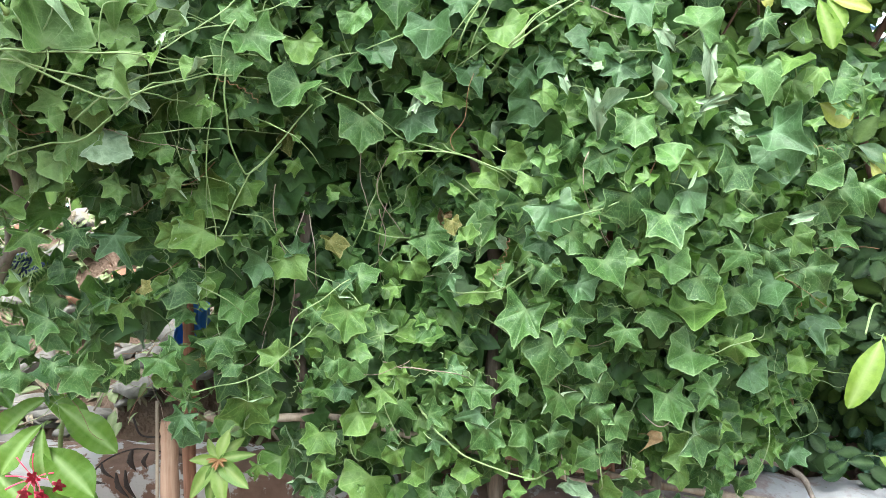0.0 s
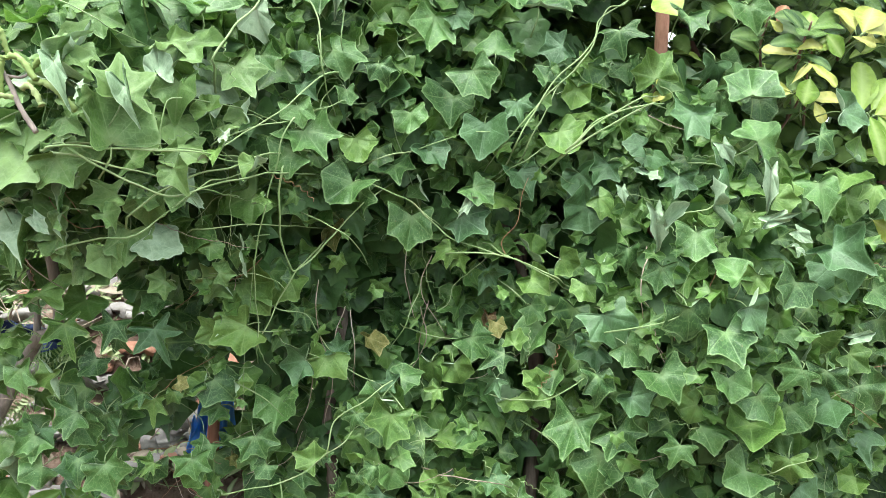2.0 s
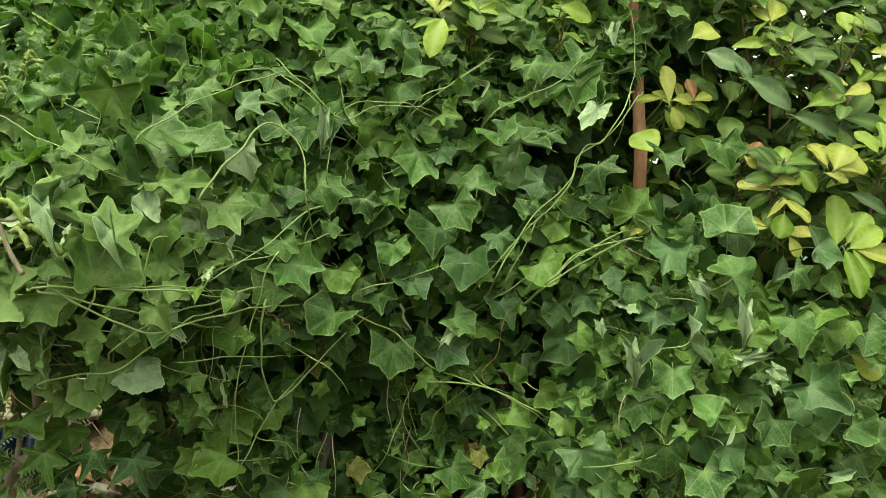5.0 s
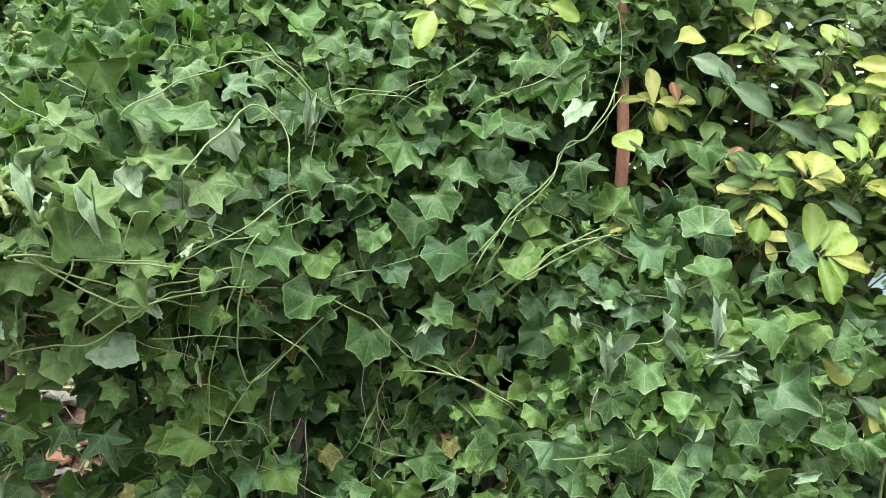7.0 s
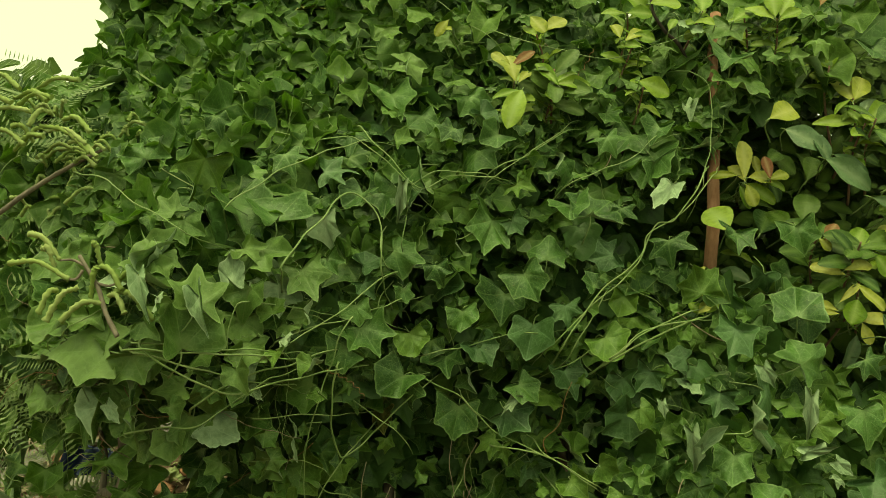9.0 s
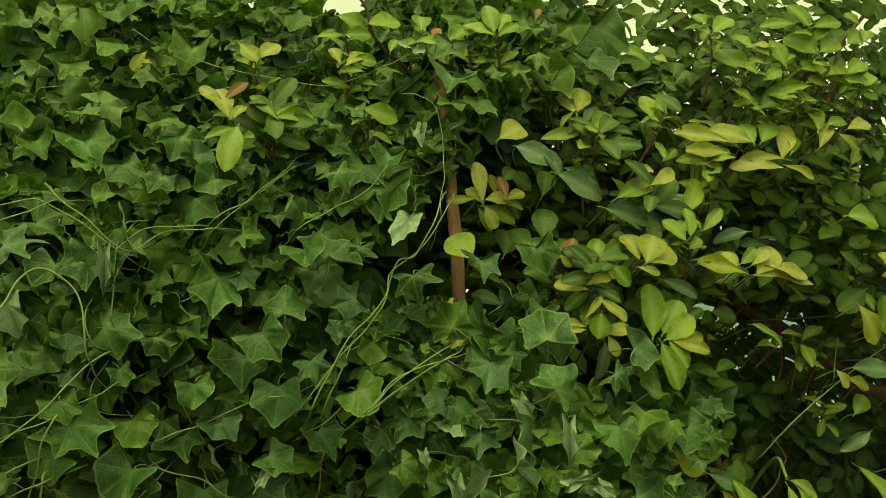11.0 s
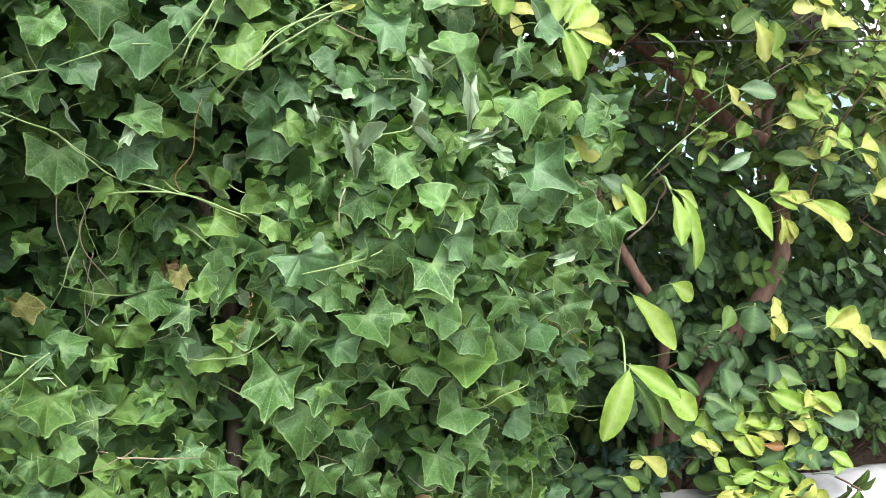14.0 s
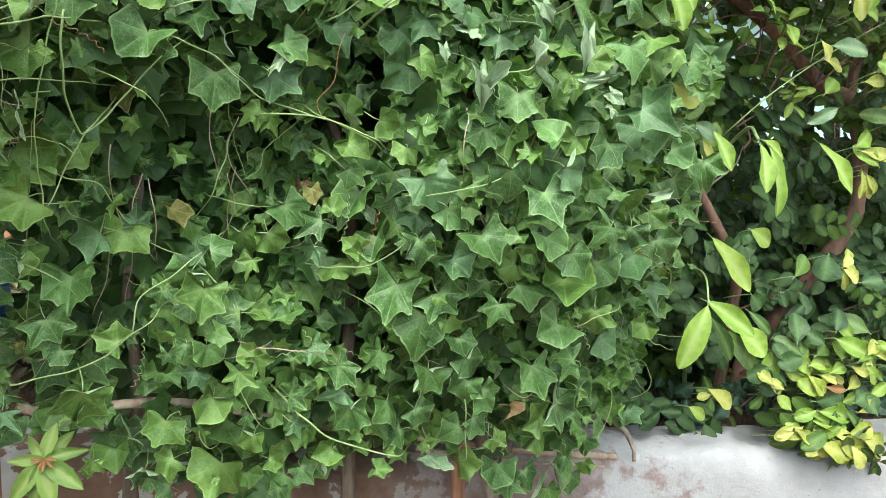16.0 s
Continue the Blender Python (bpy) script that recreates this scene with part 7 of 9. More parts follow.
def sprig_leaf(x, y, z, tx, tz, wide, meshes):
    """One leaf of a young shoot, on its own short twig."""
    r = random.Random(round(x * 1000) * 13 + round(tz * 1000))
    a, b = Vector((x, y, z)), Vector((tx, y + r.uniform(-0.025, 0.015), tz))
    towards = (r.uniform(-0.25, 0.25), -1, r.uniform(0.1, 0.6))
    # Low glossy leaves often take the copy with shade in its colour.
    if meshes is LONG_LEAVES and z < 1.1 and r.random() < 0.6:
        meshes = SHADED_LEAVES
    twig = stem("twig", [local(bush, a + Vector((r.uniform(-0.02, 0.02), 0.07, -0.02))), local(bush, a + Vector((0, 0.03, -0.006))), local(bush, a)], 0.0014, 0.001, STALK, bush, 5, steps=3)
    m = facing(local(bush, a), towards, b - a, (b - a).length * 1.06) @ Matrix.Diagonal((wide * 1.14, 1, 1, 1))
    put_leaf(meshes[r.randrange(len(meshes))], twig, m)


# yellow-green shoots: foot x, y, z, tip x, z, breadth
for row in (
    (0.315, 1.410, 1.777, 0.313, 1.850, 0.64),
    (0.317, 1.410, 1.777, 0.297, 1.815, 0.80),
    (0.299, 1.390, 1.782, 0.257, 1.783, 0.60),
    (0.318, 1.400, 1.782, 0.356, 1.801, 1.20),
    (0.351, 1.400, 1.781, 0.384, 1.804, 0.80),
    (0.319, 1.410, 1.774, 0.332, 1.739, 1.00),
    (0.250, 1.360, 1.571, 0.254, 1.623, 0.52),
    (0.244, 1.350, 1.542, 0.259, 1.566, 1.20),
    (0.611, 1.420, 1.807, 0.661, 1.833, 0.80),
    (0.431, 1.380, 1.686, 0.446, 1.666, 1.00),
    (0.469, 1.360, 1.627, 0.430, 1.649, 0.76),
    (0.467, 1.360, 1.634, 0.510, 1.665, 0.72),
    (0.482, 1.350, 1.611, 0.523, 1.587, 0.80),
    (0.461, 1.360, 1.581, 0.489, 1.615, 0.50),
    (0.461, 1.360, 1.568, 0.422, 1.574, 0.64),
    (0.458, 1.350, 1.563, 0.433, 1.557, 0.80),
):
    sprig_leaf(*row, FRESH_LEAVES)
# yellow-green shoots: foot x, y, z, tip x, z, breadth
for row in (
    (0.486, 1.360, 1.557, 0.540, 1.568, 0.84),
    (0.497, 1.360, 1.553, 0.509, 1.522, 1.00),
    (0.570, 1.390, 1.676, 0.561, 1.732, 0.80),
    (0.577, 1.380, 1.669, 0.598, 1.721, 1.60),
    (0.582, 1.380, 1.670, 0.640, 1.702, 1.10),
    (0.561, 1.380, 1.663, 0.599, 1.652, 0.60),
    (0.614, 1.400, 1.544, 0.678, 1.547, 0.60),
    (0.616, 1.400, 1.542, 0.673, 1.526, 0.72),
    (0.583, 1.340, 1.370, 0.625, 1.341, 1.50),
    (0.718, 1.470, 1.287, 0.734, 1.239, 0.80),
    (-0.085, 1.355, 1.908, -0.094, 1.960, 1.00),
    (-0.092, 1.363, 1.927, -0.122, 1.965, 0.60),
    (-0.079, 1.355, 1.906, -0.065, 1.937, 0.80),
    (-0.073, 1.414, 2.049, -0.048, 2.014, 1.20),
    (-0.049, 1.401, 2.017, -0.015, 2.050, 1.00),
    (-0.218, 1.404, 2.030, -0.235, 2.006, 1.00),
):
    sprig_leaf(*row, FRESH_LEAVES)
# yellow-green shoots: foot x, y, z, tip x, z, breadth
for row in (
    (-0.208, 1.395, 2.008, -0.221, 2.023, 1.00),
    (0.088, 1.400, 2.012, 0.076, 2.045, 1.00),
    (0.097, 1.398, 2.008, 0.113, 2.041, 1.00),
    (0.334, 1.342, 1.869, 0.382, 1.909, 1.30),
    (0.497, 1.450, 1.941, 0.485, 2.003, 1.20),
    (0.499, 1.450, 1.945, 0.525, 1.999, 1.00),
    (0.609, 1.460, 1.838, 0.637, 1.849, 1.00),
    (0.630, 1.460, 1.817, 0.678, 1.845, 0.84),
    (0.804, 1.500, 1.902, 0.724, 1.956, 0.72),
    (0.848, 1.500, 1.902, 0.785, 1.945, 1.00),
    (0.912, 1.500, 1.869, 0.843, 1.900, 0.60),
    (0.904, 1.500, 1.853, 0.819, 1.873, 0.54),
    (0.903, 1.500, 1.869, 0.931, 1.945, 0.80),
    (0.981, 1.500, 1.890, 1.011, 1.940, 0.80),
    (1.042, 1.500, 1.927, 1.085, 1.951, 1.00),
    (1.023, 1.500, 1.918, 1.066, 1.894, 0.80),
):
    sprig_leaf(*row, FRESH_LEAVES)
# yellow-green shoots: foot x, y, z, tip x, z, breadth
for row in (
    (0.907, 1.500, 1.858, 0.957, 1.843, 0.64),
    (0.802, 1.500, 1.881, 0.725, 1.890, 0.72),
    (0.745, 1.500, 1.862, 0.787, 1.868, 0.80),
    (0.885, 1.500, 2.055, 0.862, 2.070, 0.80),
    (0.911, 1.500, 2.086, 0.886, 2.106, 1.00),
    (0.693, 1.500, 2.055, 0.681, 2.075, 1.20),
    (0.577, 1.420, 1.677, 0.575, 1.725, 1.20),
    (0.690, 1.420, 1.674, 0.739, 1.655, 0.80),
    (0.781, 1.420, 1.664, 0.815, 1.693, 1.00),
    (0.812, 1.420, 1.663, 0.884, 1.648, 0.60),
    (0.768, 1.420, 1.652, 0.692, 1.673, 0.76),
    (0.757, 1.420, 1.657, 0.745, 1.694, 1.00),
    (0.789, 1.420, 1.648, 0.828, 1.695, 1.20),
    (0.780, 1.420, 1.648, 0.898, 1.656, 0.28),
    (1.225, 1.520, 1.698, 1.306, 1.706, 0.80),
    (1.143, 1.500, 1.636, 1.113, 1.701, 1.10),
):
    sprig_leaf(*row, FRESH_LEAVES)
# yellow-green shoots: foot x, y, z, tip x, z, breadth
for row in (
    (1.139, 1.500, 1.653, 1.096, 1.655, 0.60),
    (1.148, 1.500, 1.642, 1.227, 1.659, 1.00),
    (1.154, 1.500, 1.615, 1.240, 1.654, 1.20),
    (1.162, 1.500, 1.621, 1.127, 1.629, 1.20),
    (1.179, 1.500, 1.589, 1.231, 1.633, 1.00),
    (1.189, 1.500, 1.589, 1.269, 1.613, 0.52),
    (1.180, 1.500, 1.621, 1.173, 1.583, 0.80),
    (1.324, 1.560, 1.368, 1.381, 1.387, 1.24),
    (1.326, 1.560, 1.356, 1.353, 1.331, 1.00),
    (1.354, 1.560, 1.273, 1.414, 1.293, 1.24),
    (1.347, 1.560, 1.276, 1.366, 1.254, 1.00),
    (1.167, 1.600, 1.236, 1.162, 1.183, 0.56),
    (1.174, 1.600, 1.226, 1.204, 1.190, 1.00),
    (1.285, 1.600, 1.235, 1.313, 1.182, 1.00),
    (1.195, 1.650, 1.030, 1.207, 1.064, 1.20),
    (1.188, 1.650, 1.028, 1.215, 1.013, 1.20),
):
    sprig_leaf(*row, FRESH_LEAVES)
# yellow-green shoots: foot x, y, z, tip x, z, breadth
for row in (
    (1.373, 1.650, 0.991, 1.444, 0.964, 1.00),
    (1.429, 1.650, 0.961, 1.487, 0.915, 0.72),
    (1.115, 1.620, 0.800, 1.144, 0.785, 1.00),
    (1.147, 1.620, 0.796, 1.182, 0.775, 0.80),
    (1.026, 1.620, 0.815, 1.004, 0.793, 1.20),
    (1.151, 1.620, 0.767, 1.194, 0.756, 0.80),
    (1.007, 1.580, 0.675, 1.060, 0.690, 0.72),
    (1.050, 1.580, 0.688, 1.101, 0.672, 0.90),
    (1.081, 1.570, 0.639, 1.143, 0.655, 1.00),
    (1.134, 1.570, 0.639, 1.182, 0.618, 0.84),
    (1.179, 1.580, 0.669, 1.237, 0.683, 1.00),
    (1.201, 1.570, 0.636, 1.259, 0.650, 1.00),
    (1.113, 1.580, 0.660, 1.169, 0.679, 0.84),
    (1.152, 1.580, 0.670, 1.226, 0.655, 0.84),
    (1.224, 1.570, 0.670, 1.266, 0.643, 1.00),
    (0.983, 1.600, 0.799, 1.028, 0.765, 1.00),
):
    sprig_leaf(*row, FRESH_LEAVES)
# yellow-green shoots: foot x, y, z, tip x, z, breadth
for row in (
    (0.860, 1.620, 0.773, 0.910, 0.739, 1.00),
    (0.868, 1.620, 0.761, 0.839, 0.755, 1.00),
    (1.120, 1.580, 0.720, 1.189, 0.700, 0.80),
    (1.037, 1.570, 0.688, 0.998, 0.682, 0.90),
    (1.043, 1.570, 0.694, 1.089, 0.665, 1.00),
    (1.096, 1.560, 0.661, 1.068, 0.640, 1.00),
    (1.093, 1.560, 0.664, 1.154, 0.628, 1.00),
    (1.133, 1.560, 0.668, 1.209, 0.637, 0.90),
    (1.168, 1.570, 0.676, 1.235, 0.685, 1.00),
    (1.174, 1.560, 0.654, 1.196, 0.610, 1.00),
    (1.204, 1.560, 0.665, 1.261, 0.634, 1.00),
    (1.122, 1.570, 0.690, 1.172, 0.668, 0.84),
    (1.074, 1.590, 0.804, 1.108, 0.768, 1.00),
    (1.107, 1.590, 0.802, 1.144, 0.792, 0.84),
    (1.012, 1.500, 2.011, 0.984, 2.029, 1.00),
    (0.621, 1.500, 1.688, 0.678, 1.733, 1.00),
):
    sprig_leaf(*row, FRESH_LEAVES)
# yellow-green shoots: foot x, y, z, tip x, z, breadth
for row in (
    (0.579, 1.500, 1.687, 0.581, 1.742, 0.84),
    (1.028, 1.500, 1.593, 1.066, 1.532, 1.10),
    (0.970, 1.500, 1.477, 0.994, 1.453, 1.00),
    (0.359, 1.500, 1.805, 0.351, 1.849, 0.60),
    (1.042, 1.580, 0.697, 1.007, 0.675, 1.00),
    (1.042, 1.580, 0.695, 1.089, 0.659, 1.00),
    (1.117, 1.580, 0.661, 1.104, 0.627, 1.00),
    (1.113, 1.580, 0.664, 1.174, 0.623, 0.90),
    (1.150, 1.580, 0.670, 1.207, 0.622, 0.80),
    (1.178, 1.580, 0.665, 1.232, 0.620, 1.00),
    (1.207, 1.580, 0.670, 1.279, 0.640, 0.90),
    (1.095, 1.600, 0.792, 1.066, 0.788, 1.20),
    (1.112, 1.600, 0.800, 1.138, 0.787, 1.20),
    (0.986, 1.580, 0.788, 0.965, 0.819, 1.20),
    (1.013, 1.580, 0.777, 0.983, 0.797, 1.00),
    (1.226, 1.600, 0.840, 1.252, 0.871, 1.20),
):
    sprig_leaf(*row, FRESH_LEAVES)
# yellow-green shoots: foot x, y, z, tip x, z, breadth
for row in (
    (1.241, 1.600, 0.816, 1.220, 0.841, 1.20),
    (1.247, 1.600, 0.839, 1.307, 0.826, 0.90),
    (1.186, 1.600, 0.817, 1.226, 0.798, 0.80),
    (1.144, 1.600, 1.032, 1.163, 1.058, 1.20),
    (1.145, 1.600, 1.028, 1.176, 1.016, 1.20),
    (1.142, 1.600, 1.021, 1.155, 0.987, 0.80),
    (1.286, 1.600, 1.003, 1.350, 1.027, 1.00),
    (1.161, 1.600, 1.275, 1.244, 1.268, 0.70),
    (1.216, 1.600, 1.258, 1.325, 1.223, 0.70),
    (1.172, 1.600, 1.226, 1.171, 1.187, 0.60),
    (1.177, 1.600, 1.228, 1.210, 1.194, 1.00),
    (1.179, 1.600, 1.437, 1.255, 1.474, 1.20),
    (1.153, 1.600, 1.416, 1.193, 1.422, 1.20),
    (1.054, 1.600, 1.456, 1.098, 1.444, 1.00),
    (1.183, 1.600, 0.765, 1.223, 0.791, 1.00),
    (1.200, 1.580, 0.721, 1.249, 0.736, 1.00),
):
    sprig_leaf(*row, FRESH_LEAVES)
# yellow-green shoots: foot x, y, z, tip x, z, breadth
for row in (
    (1.127, 1.570, 0.670, 1.097, 0.696, 1.00),
    (1.164, 1.560, 0.642, 1.134, 0.666, 1.00),
    (1.208, 1.560, 0.625, 1.178, 0.646, 1.00),
    (1.239, 1.570, 0.647, 1.263, 0.668, 1.00),
):
    sprig_leaf(*row, FRESH_LEAVES)
# bright green young leaves: foot x, y, z, tip x, z, breadth
for row in (
    (0.344, 1.410, 1.782, 0.384, 1.776, 0.76),
    (0.316, 1.410, 1.773, 0.377, 1.754, 0.78),
    (0.310, 1.420, 1.772, 0.328, 1.737, 0.87),
    (0.283, 1.360, 1.682, 0.256, 1.730, 1.85),
    (0.255, 1.360, 1.540, 0.234, 1.565, 1.09),
    (0.258, 1.360, 1.544, 0.277, 1.576, 1.09),
    (0.549, 1.420, 1.785, 0.629, 1.834, 0.78),
    (0.496, 1.420, 1.674, 0.516, 1.720, 1.30),
    (0.479, 1.420, 1.675, 0.456, 1.698, 1.09),
    (0.519, 1.380, 1.667, 0.547, 1.638, 1.09),
    (0.489, 1.360, 1.589, 0.479, 1.552, 1.63),
    (0.591, 1.410, 1.548, 0.607, 1.640, 0.91),
    (0.609, 1.410, 1.553, 0.642, 1.611, 1.09),
    (0.609, 1.400, 1.543, 0.661, 1.578, 1.20),
    (0.597, 1.390, 1.538, 0.620, 1.467, 1.00),
    (0.614, 1.400, 1.542, 0.640, 1.506, 1.09),
):
    sprig_leaf(*row, BRIGHT_LEAVES)
# bright green young leaves: foot x, y, z, tip x, z, breadth
for row in (
    (0.666, 1.420, 1.710, 0.649, 1.748, 1.09),
    (0.675, 1.420, 1.716, 0.684, 1.769, 0.87),
    (-0.075, 1.348, 1.890, -0.117, 1.884, 0.70),
    (-0.072, 1.349, 1.892, -0.088, 1.824, 0.91),
    (-0.011, 1.355, 1.905, -0.045, 1.953, 0.65),
    (-0.018, 1.357, 1.909, -0.004, 1.950, 0.65),
    (-0.015, 1.357, 1.909, 0.035, 1.918, 0.78),
    (-0.006, 1.361, 1.919, 0.020, 1.903, 1.09),
    (0.088, 1.439, 2.110, 0.139, 2.097, 1.30),
    (0.138, 1.433, 2.094, 0.192, 2.109, 1.20),
    (0.124, 1.394, 1.997, 0.084, 2.014, 0.87),
    (0.112, 1.404, 2.024, 0.145, 2.014, 1.30),
    (0.099, 1.423, 2.070, 0.139, 2.078, 1.09),
    (0.171, 1.409, 2.036, 0.183, 2.059, 1.09),
    (0.353, 1.426, 2.078, 0.345, 2.131, 1.09),
    (0.361, 1.427, 2.081, 0.379, 2.124, 0.98),
):
    sprig_leaf(*row, BRIGHT_LEAVES)
# bright green young leaves: foot x, y, z, tip x, z, breadth
for row in (
    (0.350, 1.424, 2.073, 0.318, 2.109, 0.98),
    (0.360, 1.424, 2.074, 0.392, 2.094, 0.98),
    (0.227, 1.427, 2.081, 0.233, 2.130, 1.30),
    (0.250, 1.416, 2.053, 0.222, 2.073, 1.09),
    (0.282, 1.421, 2.065, 0.313, 2.106, 1.09),
    (0.123, 1.365, 1.926, 0.176, 1.914, 1.09),
    (0.519, 1.450, 1.905, 0.565, 1.972, 0.65),
    (0.513, 1.450, 1.907, 0.440, 1.901, 0.61),
    (0.580, 1.460, 1.791, 0.633, 1.835, 1.09),
    (0.707, 1.500, 1.770, 0.743, 1.835, 0.87),
    (0.727, 1.480, 1.735, 0.767, 1.776, 0.78),
    (0.725, 1.480, 1.736, 0.685, 1.763, 0.91),
    (0.850, 1.500, 1.898, 0.844, 1.952, 1.09),
    (0.866, 1.500, 1.902, 0.905, 1.956, 1.09),
    (0.923, 1.500, 1.880, 0.953, 1.934, 0.87),
    (0.982, 1.500, 1.923, 1.003, 1.996, 1.09),
):
    sprig_leaf(*row, BRIGHT_LEAVES)
# bright green young leaves: foot x, y, z, tip x, z, breadth
for row in (
    (1.001, 1.500, 1.934, 1.050, 1.956, 1.09),
    (0.767, 1.500, 1.864, 0.803, 1.900, 1.09),
    (0.953, 1.500, 2.134, 0.898, 2.142, 0.91),
    (0.985, 1.500, 2.128, 0.962, 2.179, 1.30),
    (0.994, 1.500, 2.128, 1.048, 2.144, 0.91),
    (0.898, 1.500, 2.070, 0.872, 2.106, 1.09),
    (0.960, 1.500, 2.044, 1.028, 2.072, 1.09),
    (0.973, 1.500, 2.011, 0.897, 2.013, 0.70),
    (1.041, 1.500, 2.018, 1.105, 2.025, 0.78),
    (1.095, 1.500, 2.099, 1.125, 2.155, 0.87),
    (1.054, 1.500, 2.036, 1.093, 2.064, 1.20),
    (0.762, 1.420, 1.667, 0.793, 1.694, 0.87),
    (1.168, 1.520, 1.712, 1.222, 1.739, 1.30),
    (1.198, 1.520, 1.689, 1.227, 1.735, 1.52),
    (1.110, 1.560, 1.546, 1.148, 1.616, 0.91),
    (1.099, 1.560, 1.585, 1.091, 1.622, 0.98),
):
    sprig_leaf(*row, BRIGHT_LEAVES)
# bright green young leaves: foot x, y, z, tip x, z, breadth
for row in (
    (1.100, 1.560, 1.557, 1.144, 1.541, 1.30),
    (1.222, 1.560, 1.422, 1.176, 1.461, 1.30),
    (1.236, 1.560, 1.433, 1.214, 1.478, 1.09),
    (1.260, 1.560, 1.410, 1.278, 1.454, 1.09),
    (1.269, 1.560, 1.387, 1.313, 1.419, 1.09),
    (1.258, 1.560, 1.387, 1.310, 1.367, 0.91),
    (1.245, 1.560, 1.387, 1.227, 1.359, 1.09),
    (1.205, 1.560, 1.456, 1.254, 1.464, 0.87),
    (1.384, 1.560, 1.707, 1.441, 1.694, 1.09),
    (1.429, 1.560, 1.692, 1.454, 1.729, 1.09),
    (1.404, 1.560, 1.435, 1.456, 1.422, 1.09),
    (1.416, 1.560, 1.451, 1.458, 1.467, 1.09),
    (1.208, 1.560, 1.264, 1.291, 1.229, 0.65),
    (1.187, 1.650, 1.015, 1.204, 0.982, 0.87),
    (1.342, 1.650, 1.018, 1.439, 1.004, 0.91),
    (1.326, 1.650, 0.996, 1.370, 0.984, 1.09),
):
    sprig_leaf(*row, BRIGHT_LEAVES)
# bright green young leaves: foot x, y, z, tip x, z, breadth
for row in (
    (1.349, 1.650, 0.945, 1.405, 0.932, 1.09),
    (1.348, 1.650, 0.940, 1.354, 0.886, 0.91),
    (1.045, 1.620, 0.844, 1.091, 0.854, 1.30),
    (1.099, 1.620, 0.802, 1.165, 0.826, 1.35),
    (1.197, 1.620, 0.861, 1.244, 0.841, 1.09),
    (1.238, 1.620, 0.842, 1.287, 0.857, 1.09),
    (1.265, 1.620, 0.815, 1.245, 0.858, 1.09),
    (1.280, 1.620, 0.825, 1.329, 0.835, 0.91),
    (1.114, 1.620, 0.814, 1.160, 0.787, 1.09),
    (1.063, 1.620, 0.789, 1.106, 0.817, 1.09),
    (1.089, 1.600, 0.785, 1.130, 0.746, 1.09),
    (1.005, 1.620, 0.851, 0.990, 0.791, 1.30),
    (1.193, 1.620, 0.834, 1.205, 0.875, 1.09),
    (1.207, 1.600, 0.804, 1.262, 0.824, 1.09),
    (1.056, 1.600, 0.716, 1.107, 0.738, 1.09),
    (1.201, 1.600, 0.735, 1.255, 0.745, 1.09),
):
    sprig_leaf(*row, BRIGHT_LEAVES)
# bright green young leaves: foot x, y, z, tip x, z, breadth
for row in (
    (1.087, 1.580, 0.707, 1.162, 0.702, 0.78),
    (1.101, 1.580, 0.727, 1.179, 0.709, 0.78),
    (1.038, 1.600, 0.832, 1.100, 0.810, 1.09),
    (1.091, 1.600, 0.815, 1.145, 0.831, 1.30),
    (1.143, 1.600, 0.878, 1.208, 0.849, 1.09),
    (1.205, 1.600, 0.827, 1.256, 0.875, 1.09),
    (0.819, 1.620, 0.736, 0.852, 0.715, 1.09),
    (0.775, 1.500, 2.131, 0.764, 2.164, 1.30),
    (0.789, 1.500, 2.114, 0.833, 2.152, 1.09),
    (0.782, 1.500, 2.111, 0.771, 2.136, 1.09),
    (0.845, 1.500, 2.035, 0.827, 2.110, 1.30),
    (0.866, 1.500, 2.086, 0.834, 2.114, 1.30),
    (0.872, 1.500, 2.035, 0.839, 2.070, 1.09),
    (0.882, 1.500, 2.022, 0.919, 2.044, 1.09),
    (0.930, 1.500, 2.046, 0.917, 2.100, 1.09),
    (0.932, 1.500, 2.060, 0.950, 2.107, 1.09),
):
    sprig_leaf(*row, BRIGHT_LEAVES)
# bright green young leaves: foot x, y, z, tip x, z, breadth
for row in (
    (0.996, 1.500, 2.075, 0.952, 2.123, 1.30),
    (1.003, 1.500, 2.078, 1.052, 2.115, 1.30),
    (1.033, 1.500, 2.036, 0.987, 2.058, 1.30),
    (0.947, 1.500, 1.987, 0.911, 2.013, 1.09),
    (0.955, 1.500, 1.978, 0.985, 2.000, 1.30),
    (1.087, 1.500, 2.011, 1.116, 2.057, 1.09),
    (1.061, 1.500, 2.095, 1.100, 2.127, 1.30),
    (1.089, 1.500, 2.136, 1.068, 2.158, 1.09),
    (0.855, 1.500, 1.978, 0.843, 2.017, 0.98),
    (0.876, 1.500, 1.956, 0.847, 2.013, 0.87),
    (0.685, 1.500, 1.958, 0.670, 1.995, 1.30),
    (0.654, 1.500, 1.950, 0.649, 1.995, 1.30),
    (0.802, 1.500, 1.671, 0.773, 1.711, 1.30),
    (1.024, 1.500, 1.760, 1.087, 1.772, 1.30),
    (0.557, 1.500, 1.669, 0.604, 1.708, 0.87),
    (0.482, 1.500, 2.054, 0.455, 2.011, 1.09),
):
    sprig_leaf(*row, BRIGHT_LEAVES)
